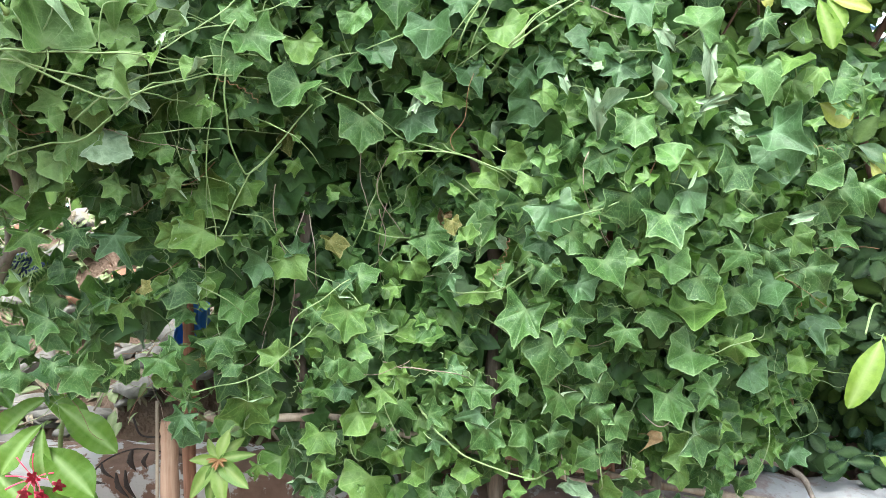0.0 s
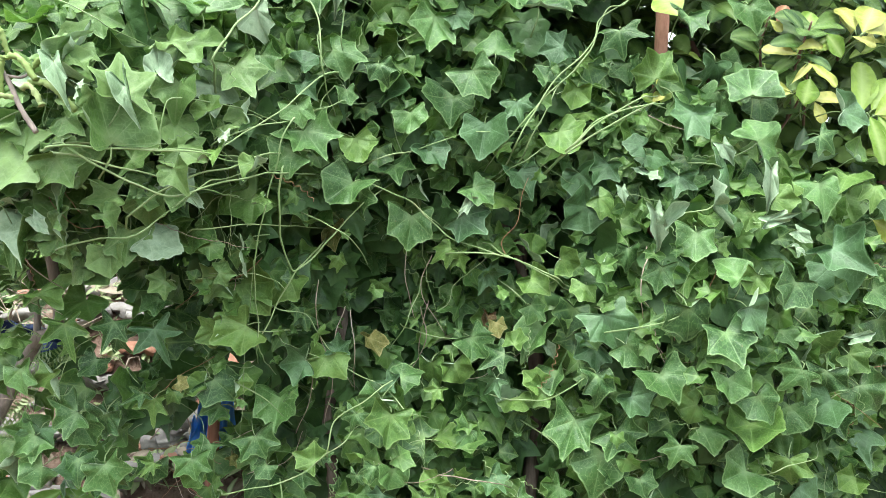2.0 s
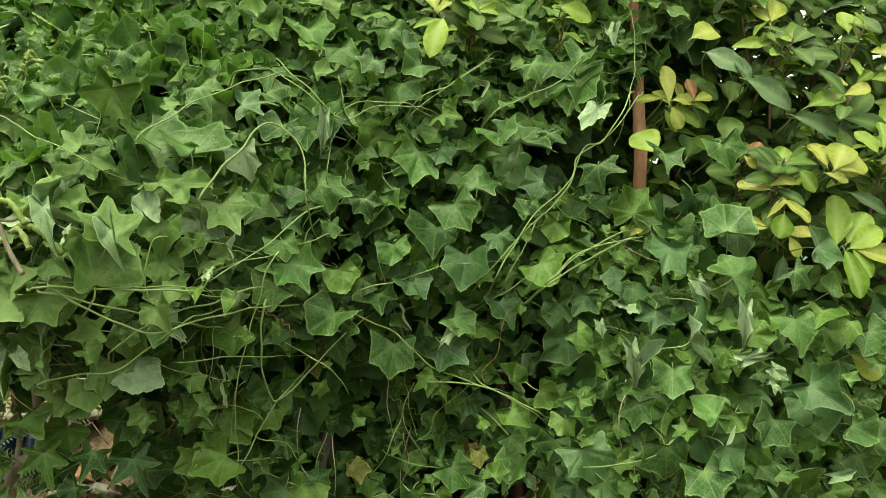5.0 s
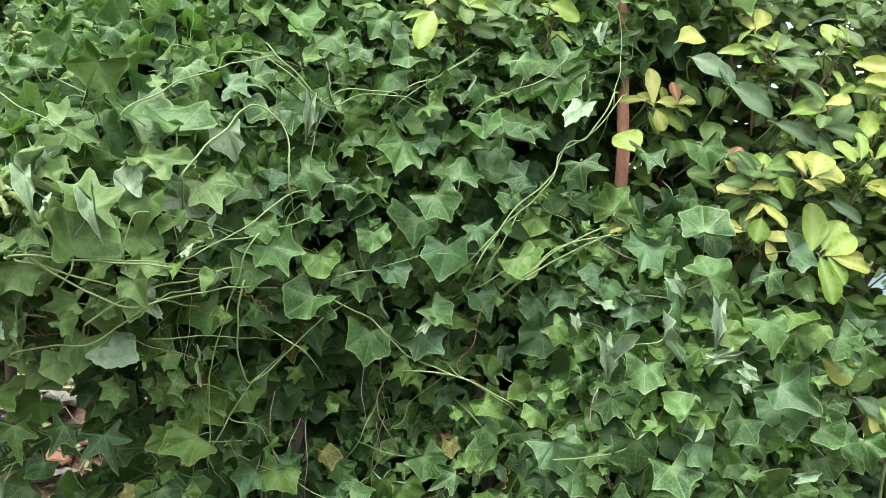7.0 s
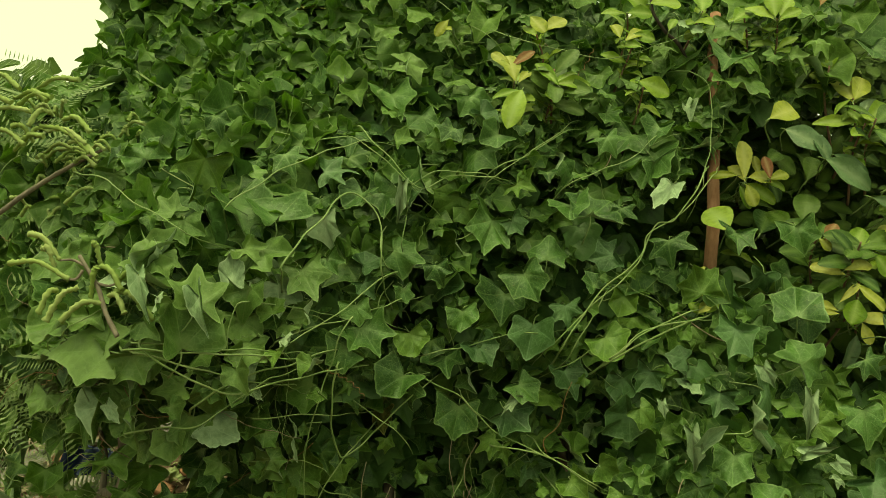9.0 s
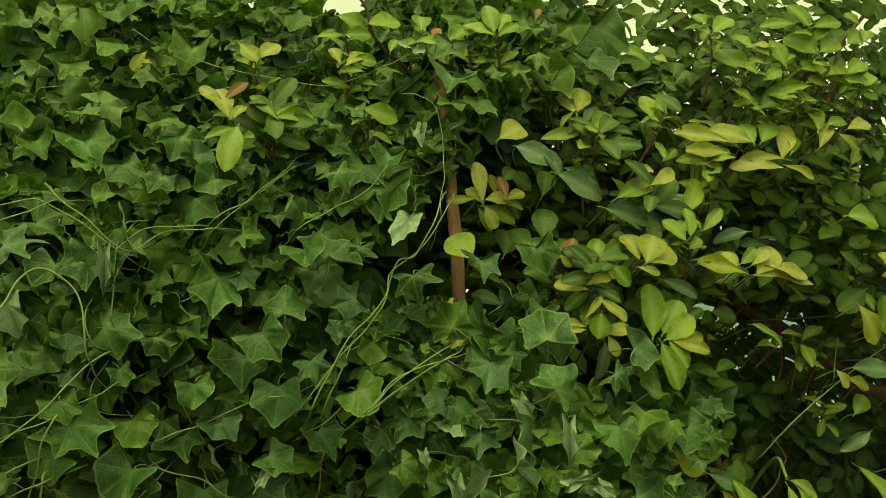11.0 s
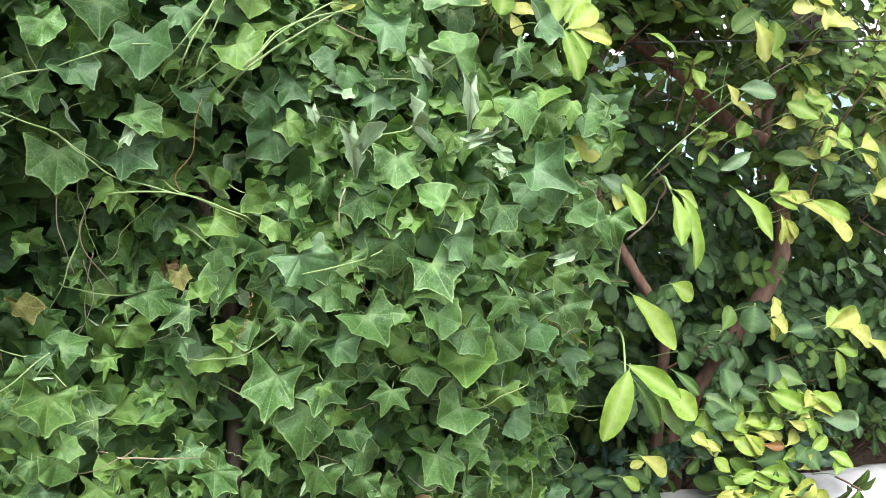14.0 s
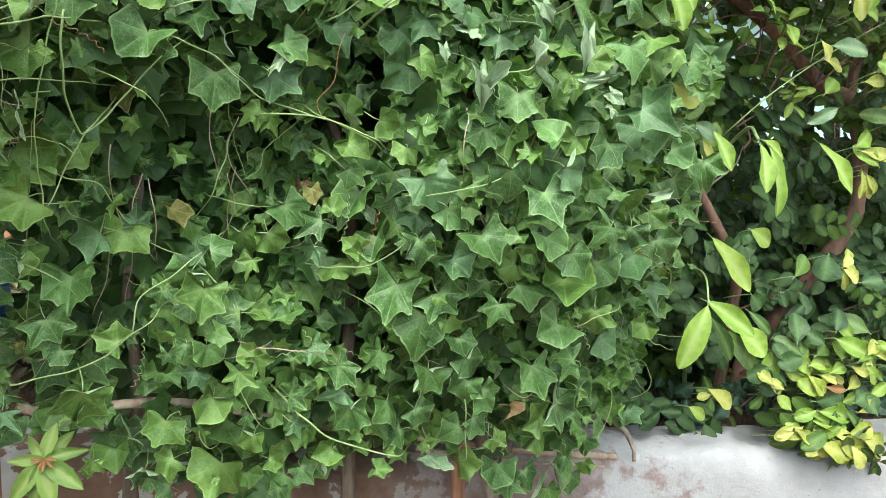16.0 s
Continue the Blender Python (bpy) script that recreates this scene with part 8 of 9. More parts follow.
# bright green young leaves: foot x, y, z, tip x, z, breadth
for row in (
    (0.451, 1.500, 2.013, 0.445, 2.058, 1.09),
    (0.459, 1.500, 2.015, 0.497, 2.045, 1.09),
    (1.081, 1.580, 0.722, 1.224, 0.692, 0.54),
    (1.093, 1.580, 0.728, 1.048, 0.717, 1.09),
    (1.120, 1.580, 0.735, 1.181, 0.721, 0.87),
    (1.108, 1.580, 0.764, 1.059, 0.790, 1.09),
    (1.046, 1.600, 0.811, 1.099, 0.826, 1.30),
    (1.084, 1.600, 0.822, 1.133, 0.836, 1.30),
    (1.163, 1.600, 0.832, 1.169, 0.877, 1.52),
    (1.185, 1.600, 0.831, 1.213, 0.869, 1.09),
    (1.253, 1.600, 0.863, 1.320, 0.830, 0.87),
    (1.227, 1.600, 0.814, 1.255, 0.777, 1.09),
    (1.287, 1.580, 0.699, 1.308, 0.738, 1.09),
    (1.332, 1.580, 0.708, 1.298, 0.745, 1.09),
    (1.279, 1.600, 1.003, 1.329, 1.047, 1.09),
    (1.147, 1.600, 1.284, 1.203, 1.317, 0.98),
):
    sprig_leaf(*row, BRIGHT_LEAVES)
# bright green young leaves: foot x, y, z, tip x, z, breadth
for row in (
    (1.206, 1.600, 1.246, 1.158, 1.286, 1.09),
    (1.220, 1.600, 1.416, 1.290, 1.444, 1.09),
    (1.063, 1.600, 1.388, 1.100, 1.431, 1.09),
    (0.918, 1.600, 1.109, 0.962, 1.081, 1.30),
    (1.048, 1.600, 0.726, 1.021, 0.752, 1.30),
    (1.077, 1.600, 0.707, 1.110, 0.736, 1.09),
    (1.069, 1.600, 0.787, 1.039, 0.820, 1.30),
    (1.123, 1.600, 0.730, 1.156, 0.754, 1.09),
    (1.172, 1.600, 0.738, 1.219, 0.751, 1.09),
    (1.137, 1.600, 0.804, 1.176, 0.828, 1.09),
    (1.242, 1.600, 0.750, 1.276, 0.774, 1.09),
    (1.065, 1.580, 0.677, 1.041, 0.706, 1.30),
    (1.185, 1.600, 0.877, 1.154, 0.908, 1.09),
):
    sprig_leaf(*row, BRIGHT_LEAVES)
# glossy green leaves: foot x, y, z, tip x, z, breadth
for row in (
    (0.353, 1.440, 1.695, 0.379, 1.761, 1.30),
    (0.400, 1.450, 1.703, 0.379, 1.760, 1.09),
    (0.425, 1.450, 1.722, 0.431, 1.778, 1.52),
    (0.361, 1.460, 1.825, 0.387, 1.857, 1.30),
    (0.430, 1.460, 1.798, 0.446, 1.853, 1.09),
    (0.515, 1.420, 1.685, 0.559, 1.712, 0.91),
    (0.469, 1.430, 1.596, 0.449, 1.626, 1.52),
    (0.461, 1.430, 1.542, 0.507, 1.578, 1.09),
    (0.488, 1.430, 1.602, 0.440, 1.614, 1.20),
    (0.563, 1.460, 1.745, 0.621, 1.702, 0.87),
    (0.580, 1.450, 1.595, 0.614, 1.562, 1.09),
    (0.560, 1.460, 1.913, 0.616, 1.932, 0.76),
    (1.086, 1.560, 1.626, 1.033, 1.591, 1.30),
    (0.870, 1.500, 1.967, 0.910, 2.004, 1.09),
    (0.931, 1.500, 1.960, 0.898, 1.978, 1.09),
    (0.672, 1.500, 1.933, 0.647, 1.945, 1.09),
):
    sprig_leaf(*row, LONG_LEAVES)
# glossy green leaves: foot x, y, z, tip x, z, breadth
for row in (
    (0.377, 1.500, 1.849, 0.420, 1.824, 1.30),
    (0.590, 1.500, 1.988, 0.571, 2.022, 1.09),
    (0.627, 1.500, 1.905, 0.593, 1.882, 1.09),
    (1.090, 1.580, 0.749, 1.173, 0.752, 0.87),
    (1.066, 1.600, 0.837, 1.011, 0.829, 1.09),
    (1.057, 1.600, 0.838, 1.075, 0.880, 1.09),
    (1.098, 1.600, 0.843, 1.150, 0.876, 1.09),
    (1.063, 1.600, 0.843, 1.028, 0.888, 1.09),
    (1.049, 1.600, 0.873, 1.061, 0.934, 1.09),
    (1.024, 1.600, 0.834, 1.007, 0.866, 1.30),
    (0.986, 1.600, 0.821, 0.943, 0.806, 1.09),
    (1.272, 1.600, 0.778, 1.256, 0.805, 1.30),
    (1.300, 1.600, 0.770, 1.313, 0.798, 1.30),
    (1.187, 1.580, 0.742, 1.223, 0.756, 1.52),
    (1.247, 1.580, 0.714, 1.228, 0.750, 1.30),
    (1.106, 1.600, 1.056, 1.090, 1.007, 1.74),
):
    sprig_leaf(*row, LONG_LEAVES)
# glossy green leaves: foot x, y, z, tip x, z, breadth
for row in (
    (1.190, 1.600, 0.999, 1.244, 1.013, 1.09),
    (1.239, 1.600, 1.338, 1.188, 1.365, 1.09),
    (1.282, 1.600, 1.305, 1.293, 1.353, 1.09),
    (0.931, 1.600, 0.976, 0.952, 0.947, 1.52),
    (1.029, 1.600, 1.012, 1.073, 1.056, 1.09),
    (1.141, 1.600, 0.894, 1.163, 0.939, 1.09),
    (1.223, 1.600, 0.890, 1.180, 0.927, 1.30),
    (1.016, 1.600, 0.771, 0.977, 0.785, 1.09),
    (1.029, 1.600, 0.783, 1.006, 0.821, 1.09),
    (0.991, 1.620, 0.754, 0.966, 0.730, 1.09),
    (1.000, 1.620, 0.803, 0.971, 0.828, 1.09),
    (1.116, 1.600, 0.866, 1.086, 0.891, 1.09),
):
    sprig_leaf(*row, LONG_LEAVES)
# pale glossy leaves that mirror the sky: foot x, y, z, tip x, z, breadth
for row in (
    (0.384, 1.440, 1.882, 0.440, 1.851, 1.09),
    (0.447, 1.420, 1.829, 0.530, 1.794, 0.78),
    (0.526, 1.420, 1.769, 0.619, 1.743, 0.65),
    (0.530, 1.420, 1.681, 0.578, 1.695, 0.78),
    (0.698, 1.470, 1.313, 0.751, 1.294, 1.09),
    (0.636, 1.460, 1.648, 0.698, 1.626, 0.76),
    (0.466, 1.440, 1.843, 0.532, 1.816, 0.78),
    (0.430, 1.440, 1.879, 0.457, 1.837, 1.09),
    (0.545, 1.450, 1.774, 0.641, 1.739, 0.78),
    (1.040, 1.560, 1.478, 1.116, 1.471, 0.87),
    (1.065, 1.560, 1.358, 1.007, 1.328, 0.65),
    (1.307, 1.620, 0.797, 1.392, 0.796, 0.91),
    (0.549, 1.500, 1.677, 0.524, 1.714, 0.87),
    (1.269, 1.600, 0.816, 1.354, 0.795, 0.87),
):
    sprig_leaf(*row, PALE_GLOSSY)
# copper-coloured young leaves: foot x, y, z, tip x, z, breadth
for row in (
    (0.352, 1.390, 1.780, 0.346, 1.814, 0.87),
    (0.442, 1.380, 1.681, 0.447, 1.710, 1.25),
    (-0.095, 1.367, 1.937, -0.071, 1.972, 0.75),
    (0.431, 1.439, 2.109, 0.441, 2.138, 0.87),
    (1.111, 1.580, 0.780, 1.150, 0.775, 0.75),
):
    sprig_leaf(*row, COPPER_LEAVES)


def grow_bush():
    rnd = random.Random(33)
    poses = []
    while len(poses) < 5200:
        x, z = rnd.uniform(0.1, 1.3), rnd.uniform(1.3, 2.48)
        top = 2.4 + 0.06 * math.sin(x * 13 + 1) - (0.2 if 0.72 < x < 0.86 else 0.17 if 1.01 < x < 1.13 or x < 0.43 else 0)
        if z > top or (x < 0.3 and z > 2.14) or (x < 0.4 and z < 1.55) or (x > 0.8 and z < 1.62):
            continue
        y = 1.53 + rnd.uniform(0, 0.45) + 0.3 * max(0, z - 1.7)
        a = rnd.gauss(0, 1.4)
        poses.append(facing(local(bush, (x, y, z)), (rnd.uniform(-0.7, 0.7), -1, rnd.uniform(0, 1.2)), (math.sin(a), -0.3, math.cos(a)), rnd.uniform(0.035, 0.065)))
    for k, m in enumerate(poses[:200]):
        put_leaf(LONG_LEAVES[k % 4], bush, m)
    front = []
    while len(front) < 95:
        x, z = rnd.uniform(0.33, 0.85), rnd.uniform(1.42, 2.1)
        a = rnd.gauss(0, 1.3)
        front.append(facing(local(bush, (x, rnd.uniform(1.5, 1.6) + 0.3 * max(0, z - 1.7), z)), (rnd.uniform(-0.6, 0.6), -1, rnd.uniform(0.2, 1.3)), (math.sin(a), -0.3, math.cos(a)), rnd.uniform(0.045, 0.075)))
    for k, m in enumerate(front):
        put_leaf((LONG_LEAVES, BRIGHT_LEAVES, LONG_LEAVES, PALE_GLOSSY)[k % 4][k // 4 % 4], bush, m)
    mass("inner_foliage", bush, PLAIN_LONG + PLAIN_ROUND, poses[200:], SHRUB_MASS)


grow_bush()

# ---- the sapling with long pale leaves ----
sapling = thing("sapling", "young sapling with long drooping pale yellow-green leaves", "sapling", at=(0.9, 1.62, 0.5))
stem("stem", [local(sapling, p) for p in [(0.95, 1.86, 0.5), (0.93, 1.84, 0.8), (0.9, 1.8, 1.0), (0.9, 1.76, 1.2), (0.9, 1.62, 1.31), (0.866, 1.52, 1.29)]], 0.006, 0.003, STALK, sapling, 6)


def long_leaf(foot, tip, wide, meshes, parent, towards=(0.0, -1.0, 0.3), shape=0):
    """A leaf from its foot to its tip."""
    a, b = Vector(foot), Vector(tip)
    m = facing(local(parent, a), towards, b - a, (b - a).length) @ Matrix.Diagonal((wide, 1, 1, 1))
    return put_leaf(meshes[shape % len(meshes)], parent, m)


def drooping_leaf(x, y, z, tx, tz, wide, meshes):
    r = random.Random(round(tx * 1000) + round(tz * 1000))
    long_leaf((x, y, z), (tx, y - 0.02, tz), wide, meshes, sapling, (r.uniform(-0.3, 0.3), -1, 0.55), r.randrange(4))


# bright green young leaves: foot x, y, z, tip x, z, breadth
for row in (
    (0.847, 1.483, 1.281, 0.842, 1.190, 0.87),
    (0.869, 1.490, 1.277, 0.886, 1.156, 0.65),
    (0.860, 1.500, 1.289, 0.920, 1.272, 0.76),
    (1.060, 1.600, 1.289, 1.126, 1.186, 0.70),
    (0.832, 1.600, 1.093, 0.897, 0.984, 0.74),
    (0.723, 1.420, 0.991, 0.668, 0.887, 0.91),
    (0.738, 1.450, 0.993, 0.820, 0.931, 0.78),
    (0.833, 1.490, 0.940, 0.878, 0.880, 1.30),
    (0.739, 1.470, 1.302, 0.766, 1.230, 0.87),
):
    drooping_leaf(*row, BRIGHT_LEAVES)
# glossy green leaves: foot x, y, z, tip x, z, breadth
for row in (
    (0.764, 1.470, 0.957, 0.798, 0.884, 0.78),
    (0.802, 1.500, 0.928, 0.872, 0.859, 1.04),
    (0.858, 1.500, 0.964, 0.901, 0.923, 0.87),
):
    drooping_leaf(*row, LONG_LEAVES)
stem("twig", [local(sapling, p) for p in [(0.9, 1.8, 1.0), (0.8, 1.6, 1.03), (0.69, 1.38, 1.05), (0.627, 1.260, 1.026)]], 0.0025, 0.0015, STALK, sapling, 5)

rnd = random.Random(63)
sprays = 0
while sprays < 40:
    x, z = rnd.uniform(0.95, 1.75), rnd.uniform(1.36, 1.95)
    y = rnd.uniform(1.6, 1.72)
    if near_limb(x * 1.86 / y, 1.3 + (z - 1.3) * 1.86 / y):
        continue
    sprays += 1
    shoot(x, y, z, rnd.uniform(0.042, 0.06), 5, (BRIGHT_LEAVES, BRIGHT_LEAVES, ROUND_LEAVES, BRIGHT_LEAVES, FRESH_LEAVES)[sprays % 5], 1.0, (rnd.uniform(-0.4, 0.4), -0.8, rnd.uniform(0.1, 0.8)), sprays, shrub)

rnd = random.Random(67)
for k in range(16):
    x, z = rnd.uniform(1.04, 1.42), rnd.uniform(0.66, 0.98)
    y = 1.66 if z > 0.72 else 1.575
    # Low shoots mix in leaves that have shade painted into their green.
    shoot(x, y, z, rnd.uniform(0.038, 0.052), 5, (SHADED_LEAVES, LONG_LEAVES, BRIGHT_LEAVES if z < 0.8 else SHADED_LEAVES)[k % 3], 1.0, (rnd.uniform(-0.4, 0.4), -0.8, rnd.uniform(-0.3, 0.5)), k, shrub)

runner = thing("bramble_runner", "thin pale green runner arching through the shrub", "runner")
stem("stem", [(0.903, 1.720, 1.290), (0.885, 1.640, 1.316), (0.960, 1.620, 1.389), (1.095, 1.620, 1.479), (1.253, 1.640, 1.559), (1.461, 1.740, 1.629)], 0.0018, 0.001, STALK, runner, 5)
stem("twig", [(1.038, 1.620, 1.451), (1.047, 1.620, 1.498), (1.057, 1.620, 1.537)], 0.0012, 0.0008, STALK, runner, 5)

# ---- creepers on the low wall ----
creeper = thing("wall_creeper", "creeper with dark round leaves rooted along the wall top", "creeper", at=(0.7, 1.74, 0.64))
stem("root", [local(creeper, p) for p in [(0.58, 1.7, 0.7), (0.64, 1.68, 0.705), (0.68, 1.64, 0.69), (0.69, 1.605, 0.66), (0.688, 1.594, 0.635)]], 0.008, 0.004, GREYLIMB, creeper, 7, 0.2, label="grey root bent over the wall's edge")
for k, (x, y, z, s) in enumerate(((0.65, 1.72, 0.69, 0.062), (0.57, 1.74, 0.71, 0.062), (0.82, 1.79, 0.68, 0.07), (0.64, 1.7, 0.74, 0.05), (0.91, 1.78, 0.66, 0.07), (1.06, 1.78, 0.66, 0.06), (1.13, 1.79, 0.655, 0.05), (1.0, 1.8, 0.69, 0.06), (0.74, 1.8, 0.72, 0.06), (1.22, 1.8, 0.67, 0.06), (0.49, 1.7, 0.72, 0.055), (0.53, 1.66, 0.69, 0.05))):
    put_leaf(DISC_LEAVES[k % 3], creeper, facing(local(creeper, (x, y, z + 0.03)), (0.3 * math.sin(k * 2), -1, 0.6), (math.sin(k * 1.7), 0, -1), s * 0.75))
rnd = random.Random(61)
for k in range(95):
    x = rnd.uniform(0.5, 1.45)
    put_leaf(DISC_LEAVES[k % 3], creeper, facing(local(creeper, (x, 1.8 + rnd.uniform(-0.05, 0.04), 0.67 + rnd.uniform(0, 0.07))), (rnd.uniform(-0.7, 0.7), -1, rnd.uniform(0, 1)), (rnd.uniform(-1, 1), 0, -0.6), rnd.uniform(0.026, 0.05)))

for k in range(16):
    x = rnd.uniform(0.75, 1.75)
    foot = Vector((x, 1.84 + rnd.uniform(-0.03, 0.05), 0.66 + rnd.uniform(0, 0.12)))
    shoot(*foot, rnd.uniform(0.035, 0.05), 5, LONG_LEAVES, 1.0, (rnd.uniform(-0.4, 0.4), -0.8, 0.6), k, shrub)

# ---- the flowering plant and the rosette by the wall ----
flower = thing("flowering_plant", "garden plant with large glossy leaves and small red flowers", "plant", at=(-0.75, 1.55, 0.0))
stem("stem", [local(flower, p) for p in [(-0.72, 1.55, 0.0), (-0.71, 1.54, 0.5), (-0.72, 1.52, 0.75), (-0.69, 1.51, 0.87)]], 0.007, 0.004, STALK, flower, 6)
for k, (a, b, w) in enumerate((((-0.715, 1.470, 0.866), (-0.788, 1.410, 0.842), 1.05),
                               ((-0.691, 1.460, 0.856), (-0.574, 1.400, 0.806), 0.99),
                               ((-0.716, 1.450, 0.822), (-0.774, 1.390, 0.764), 1.05),
                               ((-0.714, 1.450, 0.816), (-0.699, 1.390, 0.758), 1.17),
                               ((-0.705, 1.440, 0.784), (-0.604, 1.380, 0.730), 1.17),
                               ((-0.799, 1.440, 0.739), (-0.713, 1.380, 0.706), 1.17),
                               ((-0.733, 1.450, 0.711), (-0.652, 1.390, 0.674), 1.17),
                               ((-0.723, 1.470, 0.865), (-0.663, 1.410, 0.887), 1.41),
                               ((-0.650, 1.470, 0.716), (-0.626, 1.410, 0.682), 1.41),
                               ((-0.790, 1.480, 0.784), (-0.805, 1.420, 0.811), 1.17),
                               ((-0.712, 1.430, 0.698), (-0.730, 1.370, 0.660), 1.17))):
    long_leaf(a, b, w, BROAD_LEAVES, flower, (0.1 * (k % 3 - 1), -1, 0.8), k)
HUB = Vector((-0.715, 1.42, 0.735))
FLOWERS = ((-0.655, 1.39, 0.734), (-0.684, 1.385, 0.718), (-0.7, 1.39, 0.747), (-0.71, 1.38, 0.722))
BUDS = ((-0.705, 1.4, 0.785), (-0.735, 1.4, 0.778), (-0.75, 1.39, 0.748), (-0.745, 1.38, 0.728), (-0.67, 1.4, 0.752), (-0.69, 1.38, 0.705), (-0.728, 1.38, 0.71))
stem("flower_stem", [local(flower, p) for p in [(-0.73, 1.5, 0.62), (-0.722, 1.45, 0.69), HUB]], 0.0018, 0.0012, STALK_RED, flower, 5)
for c in FLOWERS:
    c = Vector(c)
    stalk = stem("flower_stalk", [local(flower, p) for p in (HUB, HUB.lerp(c, 0.5) + Vector((0, 0, 0.005)), c)], 0.0009, 0.0011, PETAL, flower, 5)
    bm = bmesh.new()
    for j in range(5):
        ang = j * 1.256 + c.x * 90
        d = Vector((math.cos(ang), -0.45, math.sin(ang))).normalized()
        s = d.cross(Vector((0, -1, 0))).normalized()
        r = [(c, 0.0014), (c + d * 0.005, 0.0036), (c + d * 0.01, 0.0036), (c + d * 0.015 + Vector((0, 0.003, -0.002)), 0.001)]
        for (p, w), (q, v) in zip(r, r[1:]):
            k = [bm.verts.new(local(flower, e)) for e in (p - s * w, p + s * w, q + s * v, q - s * v)]
            bm.faces.new(k).smooth = True
    bmesh.ops.solidify(bm, geom=bm.faces[:], thickness=0.0004)
    part("flower", bm, PETAL, stalk, "small red star-shaped flower")
for c in BUDS:
    c = Vector(c)
    line = smooth_line([local(flower, p) for p in (HUB, HUB.lerp(c, 0.55) + Vector((0, -0.004, 0.003)), c)], 5)
    part("bud", tube(bmesh.new(), line, 0.0007, 0.0014, 6), PETAL, flower, "closed tubular red bud")

rosette = thing("rosette_plant", "pale green rosette plant with a reddish heart", "plant", at=(-0.36, 1.4, 0.0))
stem("stem", [local(rosette, p) for p in [(-0.34, 1.45, 0.0), (-0.345, 1.42, 0.5), (-0.36, 1.35, 0.79)]], 0.005, 0.004, LIMB, rosette, 6)
for k, (dx, dz, size) in enumerate(((-0.8, -1.0, 0.075), (0.25, -1.2, 0.08), (1.0, -0.75, 0.075), (-0.25, -1.2, 0.07), (1.0, 0.35, 0.055), (-1.0, 0.1, 0.05), (0.15, 1.0, 0.055), (0.75, 0.9, 0.05), (-0.6, 0.8, 0.045))):
    d = Vector((dx, -0.35, dz))
    put_leaf(PALE_LEAVES[k % 4], rosette, facing(local(rosette, (-0.36, 1.335, 0.8)), d * -0.3 + Vector((0.15 * math.sin(k * 3), -1, 0.4)), d, size * 0.9) @ Matrix.Diagonal((0.95, 1, 1, 1)))
for k in range(9):
    d = Vector((math.cos(k * 2.4), -1.0, math.sin(k * 2.4) * 0.9))
    put_leaf(COPPER_LEAVES[k % 2], rosette, facing(local(rosette, (-0.36, 1.334, 0.8)), d * -0.4 + Vector((0, -0.6, 0.5)), d, 0.015 + 0.005 * (k % 3)) @ Matrix.Diagonal((0.6, 1, 1, 1)), label="small copper-red heart leaf")

# ---- dark pods and twigs on the wall's worn end ----
pods = thing("dry_twig", "dead black twig with curled dry pods lying on the wall", "twig")
stem("stem", [(-0.592, 1.55, 0.81), (-0.569, 1.53, 0.783), (-0.526, 1.53, 0.779), (-0.5, 1.55, 0.77)], 0.0022, 0.0014, DARKLIMB, pods, 5)
stem("stem", [(-0.69, 1.55, 0.675), (-0.646, 1.53, 0.729), (-0.586, 1.53, 0.756), (-0.532, 1.53, 0.752), (-0.5, 1.55, 0.74)], 0.0018, 0.0012, DARKLIMB, pods, 5)
for a, b, r in (((-0.619, 0.71), (-0.595, 0.663), 0.0055), ((-0.601, 0.716), (-0.58, 0.66), 0.005), ((-0.586, 0.756), (-0.581, 0.715), 0.0065), ((-0.646, 0.729), (-0.623, 0.7), 0.004), ((-0.663, 0.698), (-0.64, 0.69), 0.0035), ((-0.556, 0.75), (-0.56, 0.72), 0.0045)):
    mid = ((a[0] + b[0]) / 2 - 0.006, (a[1] + b[1]) / 2)
    line = smooth_line([(a[0], 1.53, a[1]), (mid[0], 1.525, mid[1]), (b[0], 1.53, b[1])], 5)
    bm = bmesh.new()
    tube(bm, line[:len(line) // 2 + 1], r * 0.35, r, 6, 0.2, cap=False)
    tube(bm, line[len(line) // 2:], r, r * 0.15, 6, 0.2)
    part("pod", bm, DARKLIMB, pods)

# ---- the feathery tree at the left end ----
tree = thing("feathery_tree", "small tree with grey branches, feathery leaflets and pale green catkins", "tree", at=(-1.0, 1.6, 0.55))


def tree_limb(pts, r0, r1, name="limb", mat=GREYLIMB):
    return stem(name, [local(tree, p) for p in pts], r0, r1, mat, tree, 7, 0.12)


tree_limb([(-0.98, 1.5, 0.5), (-0.93, 1.46, 0.75), (-0.776, 1.400, 1.052), (-0.727, 1.380, 1.130), (-0.683, 1.360, 1.183), (-0.72, 1.3, 1.45)], 0.015, 0.008, "trunk")
tree_limb([(-0.727, 1.380, 1.130), (-0.730, 1.380, 1.197), (-0.736, 1.360, 1.243)], 0.006, 0.003)
tree_limb([(-1.1, 1.3, 1.45), (-0.9, 1.25, 1.6), (-0.8, 1.22, 1.66), (-0.72, 1.2, 1.7)], 0.005, 0.003)
tree_limb([(-0.545, 1.000, 1.415), (-0.565, 1.000, 1.443), (-0.582, 1.000, 1.476), (-0.602, 1.000, 1.501), (-0.614, 1.000, 1.515)], 0.0034, 0.0026, "twig", GREYLIMB)
tree_limb([(-0.603, 1.000, 1.502), (-0.622, 1.000, 1.508), (-0.640, 1.000, 1.506)], 0.002, 0.0015, "twig", GREYLIMB)
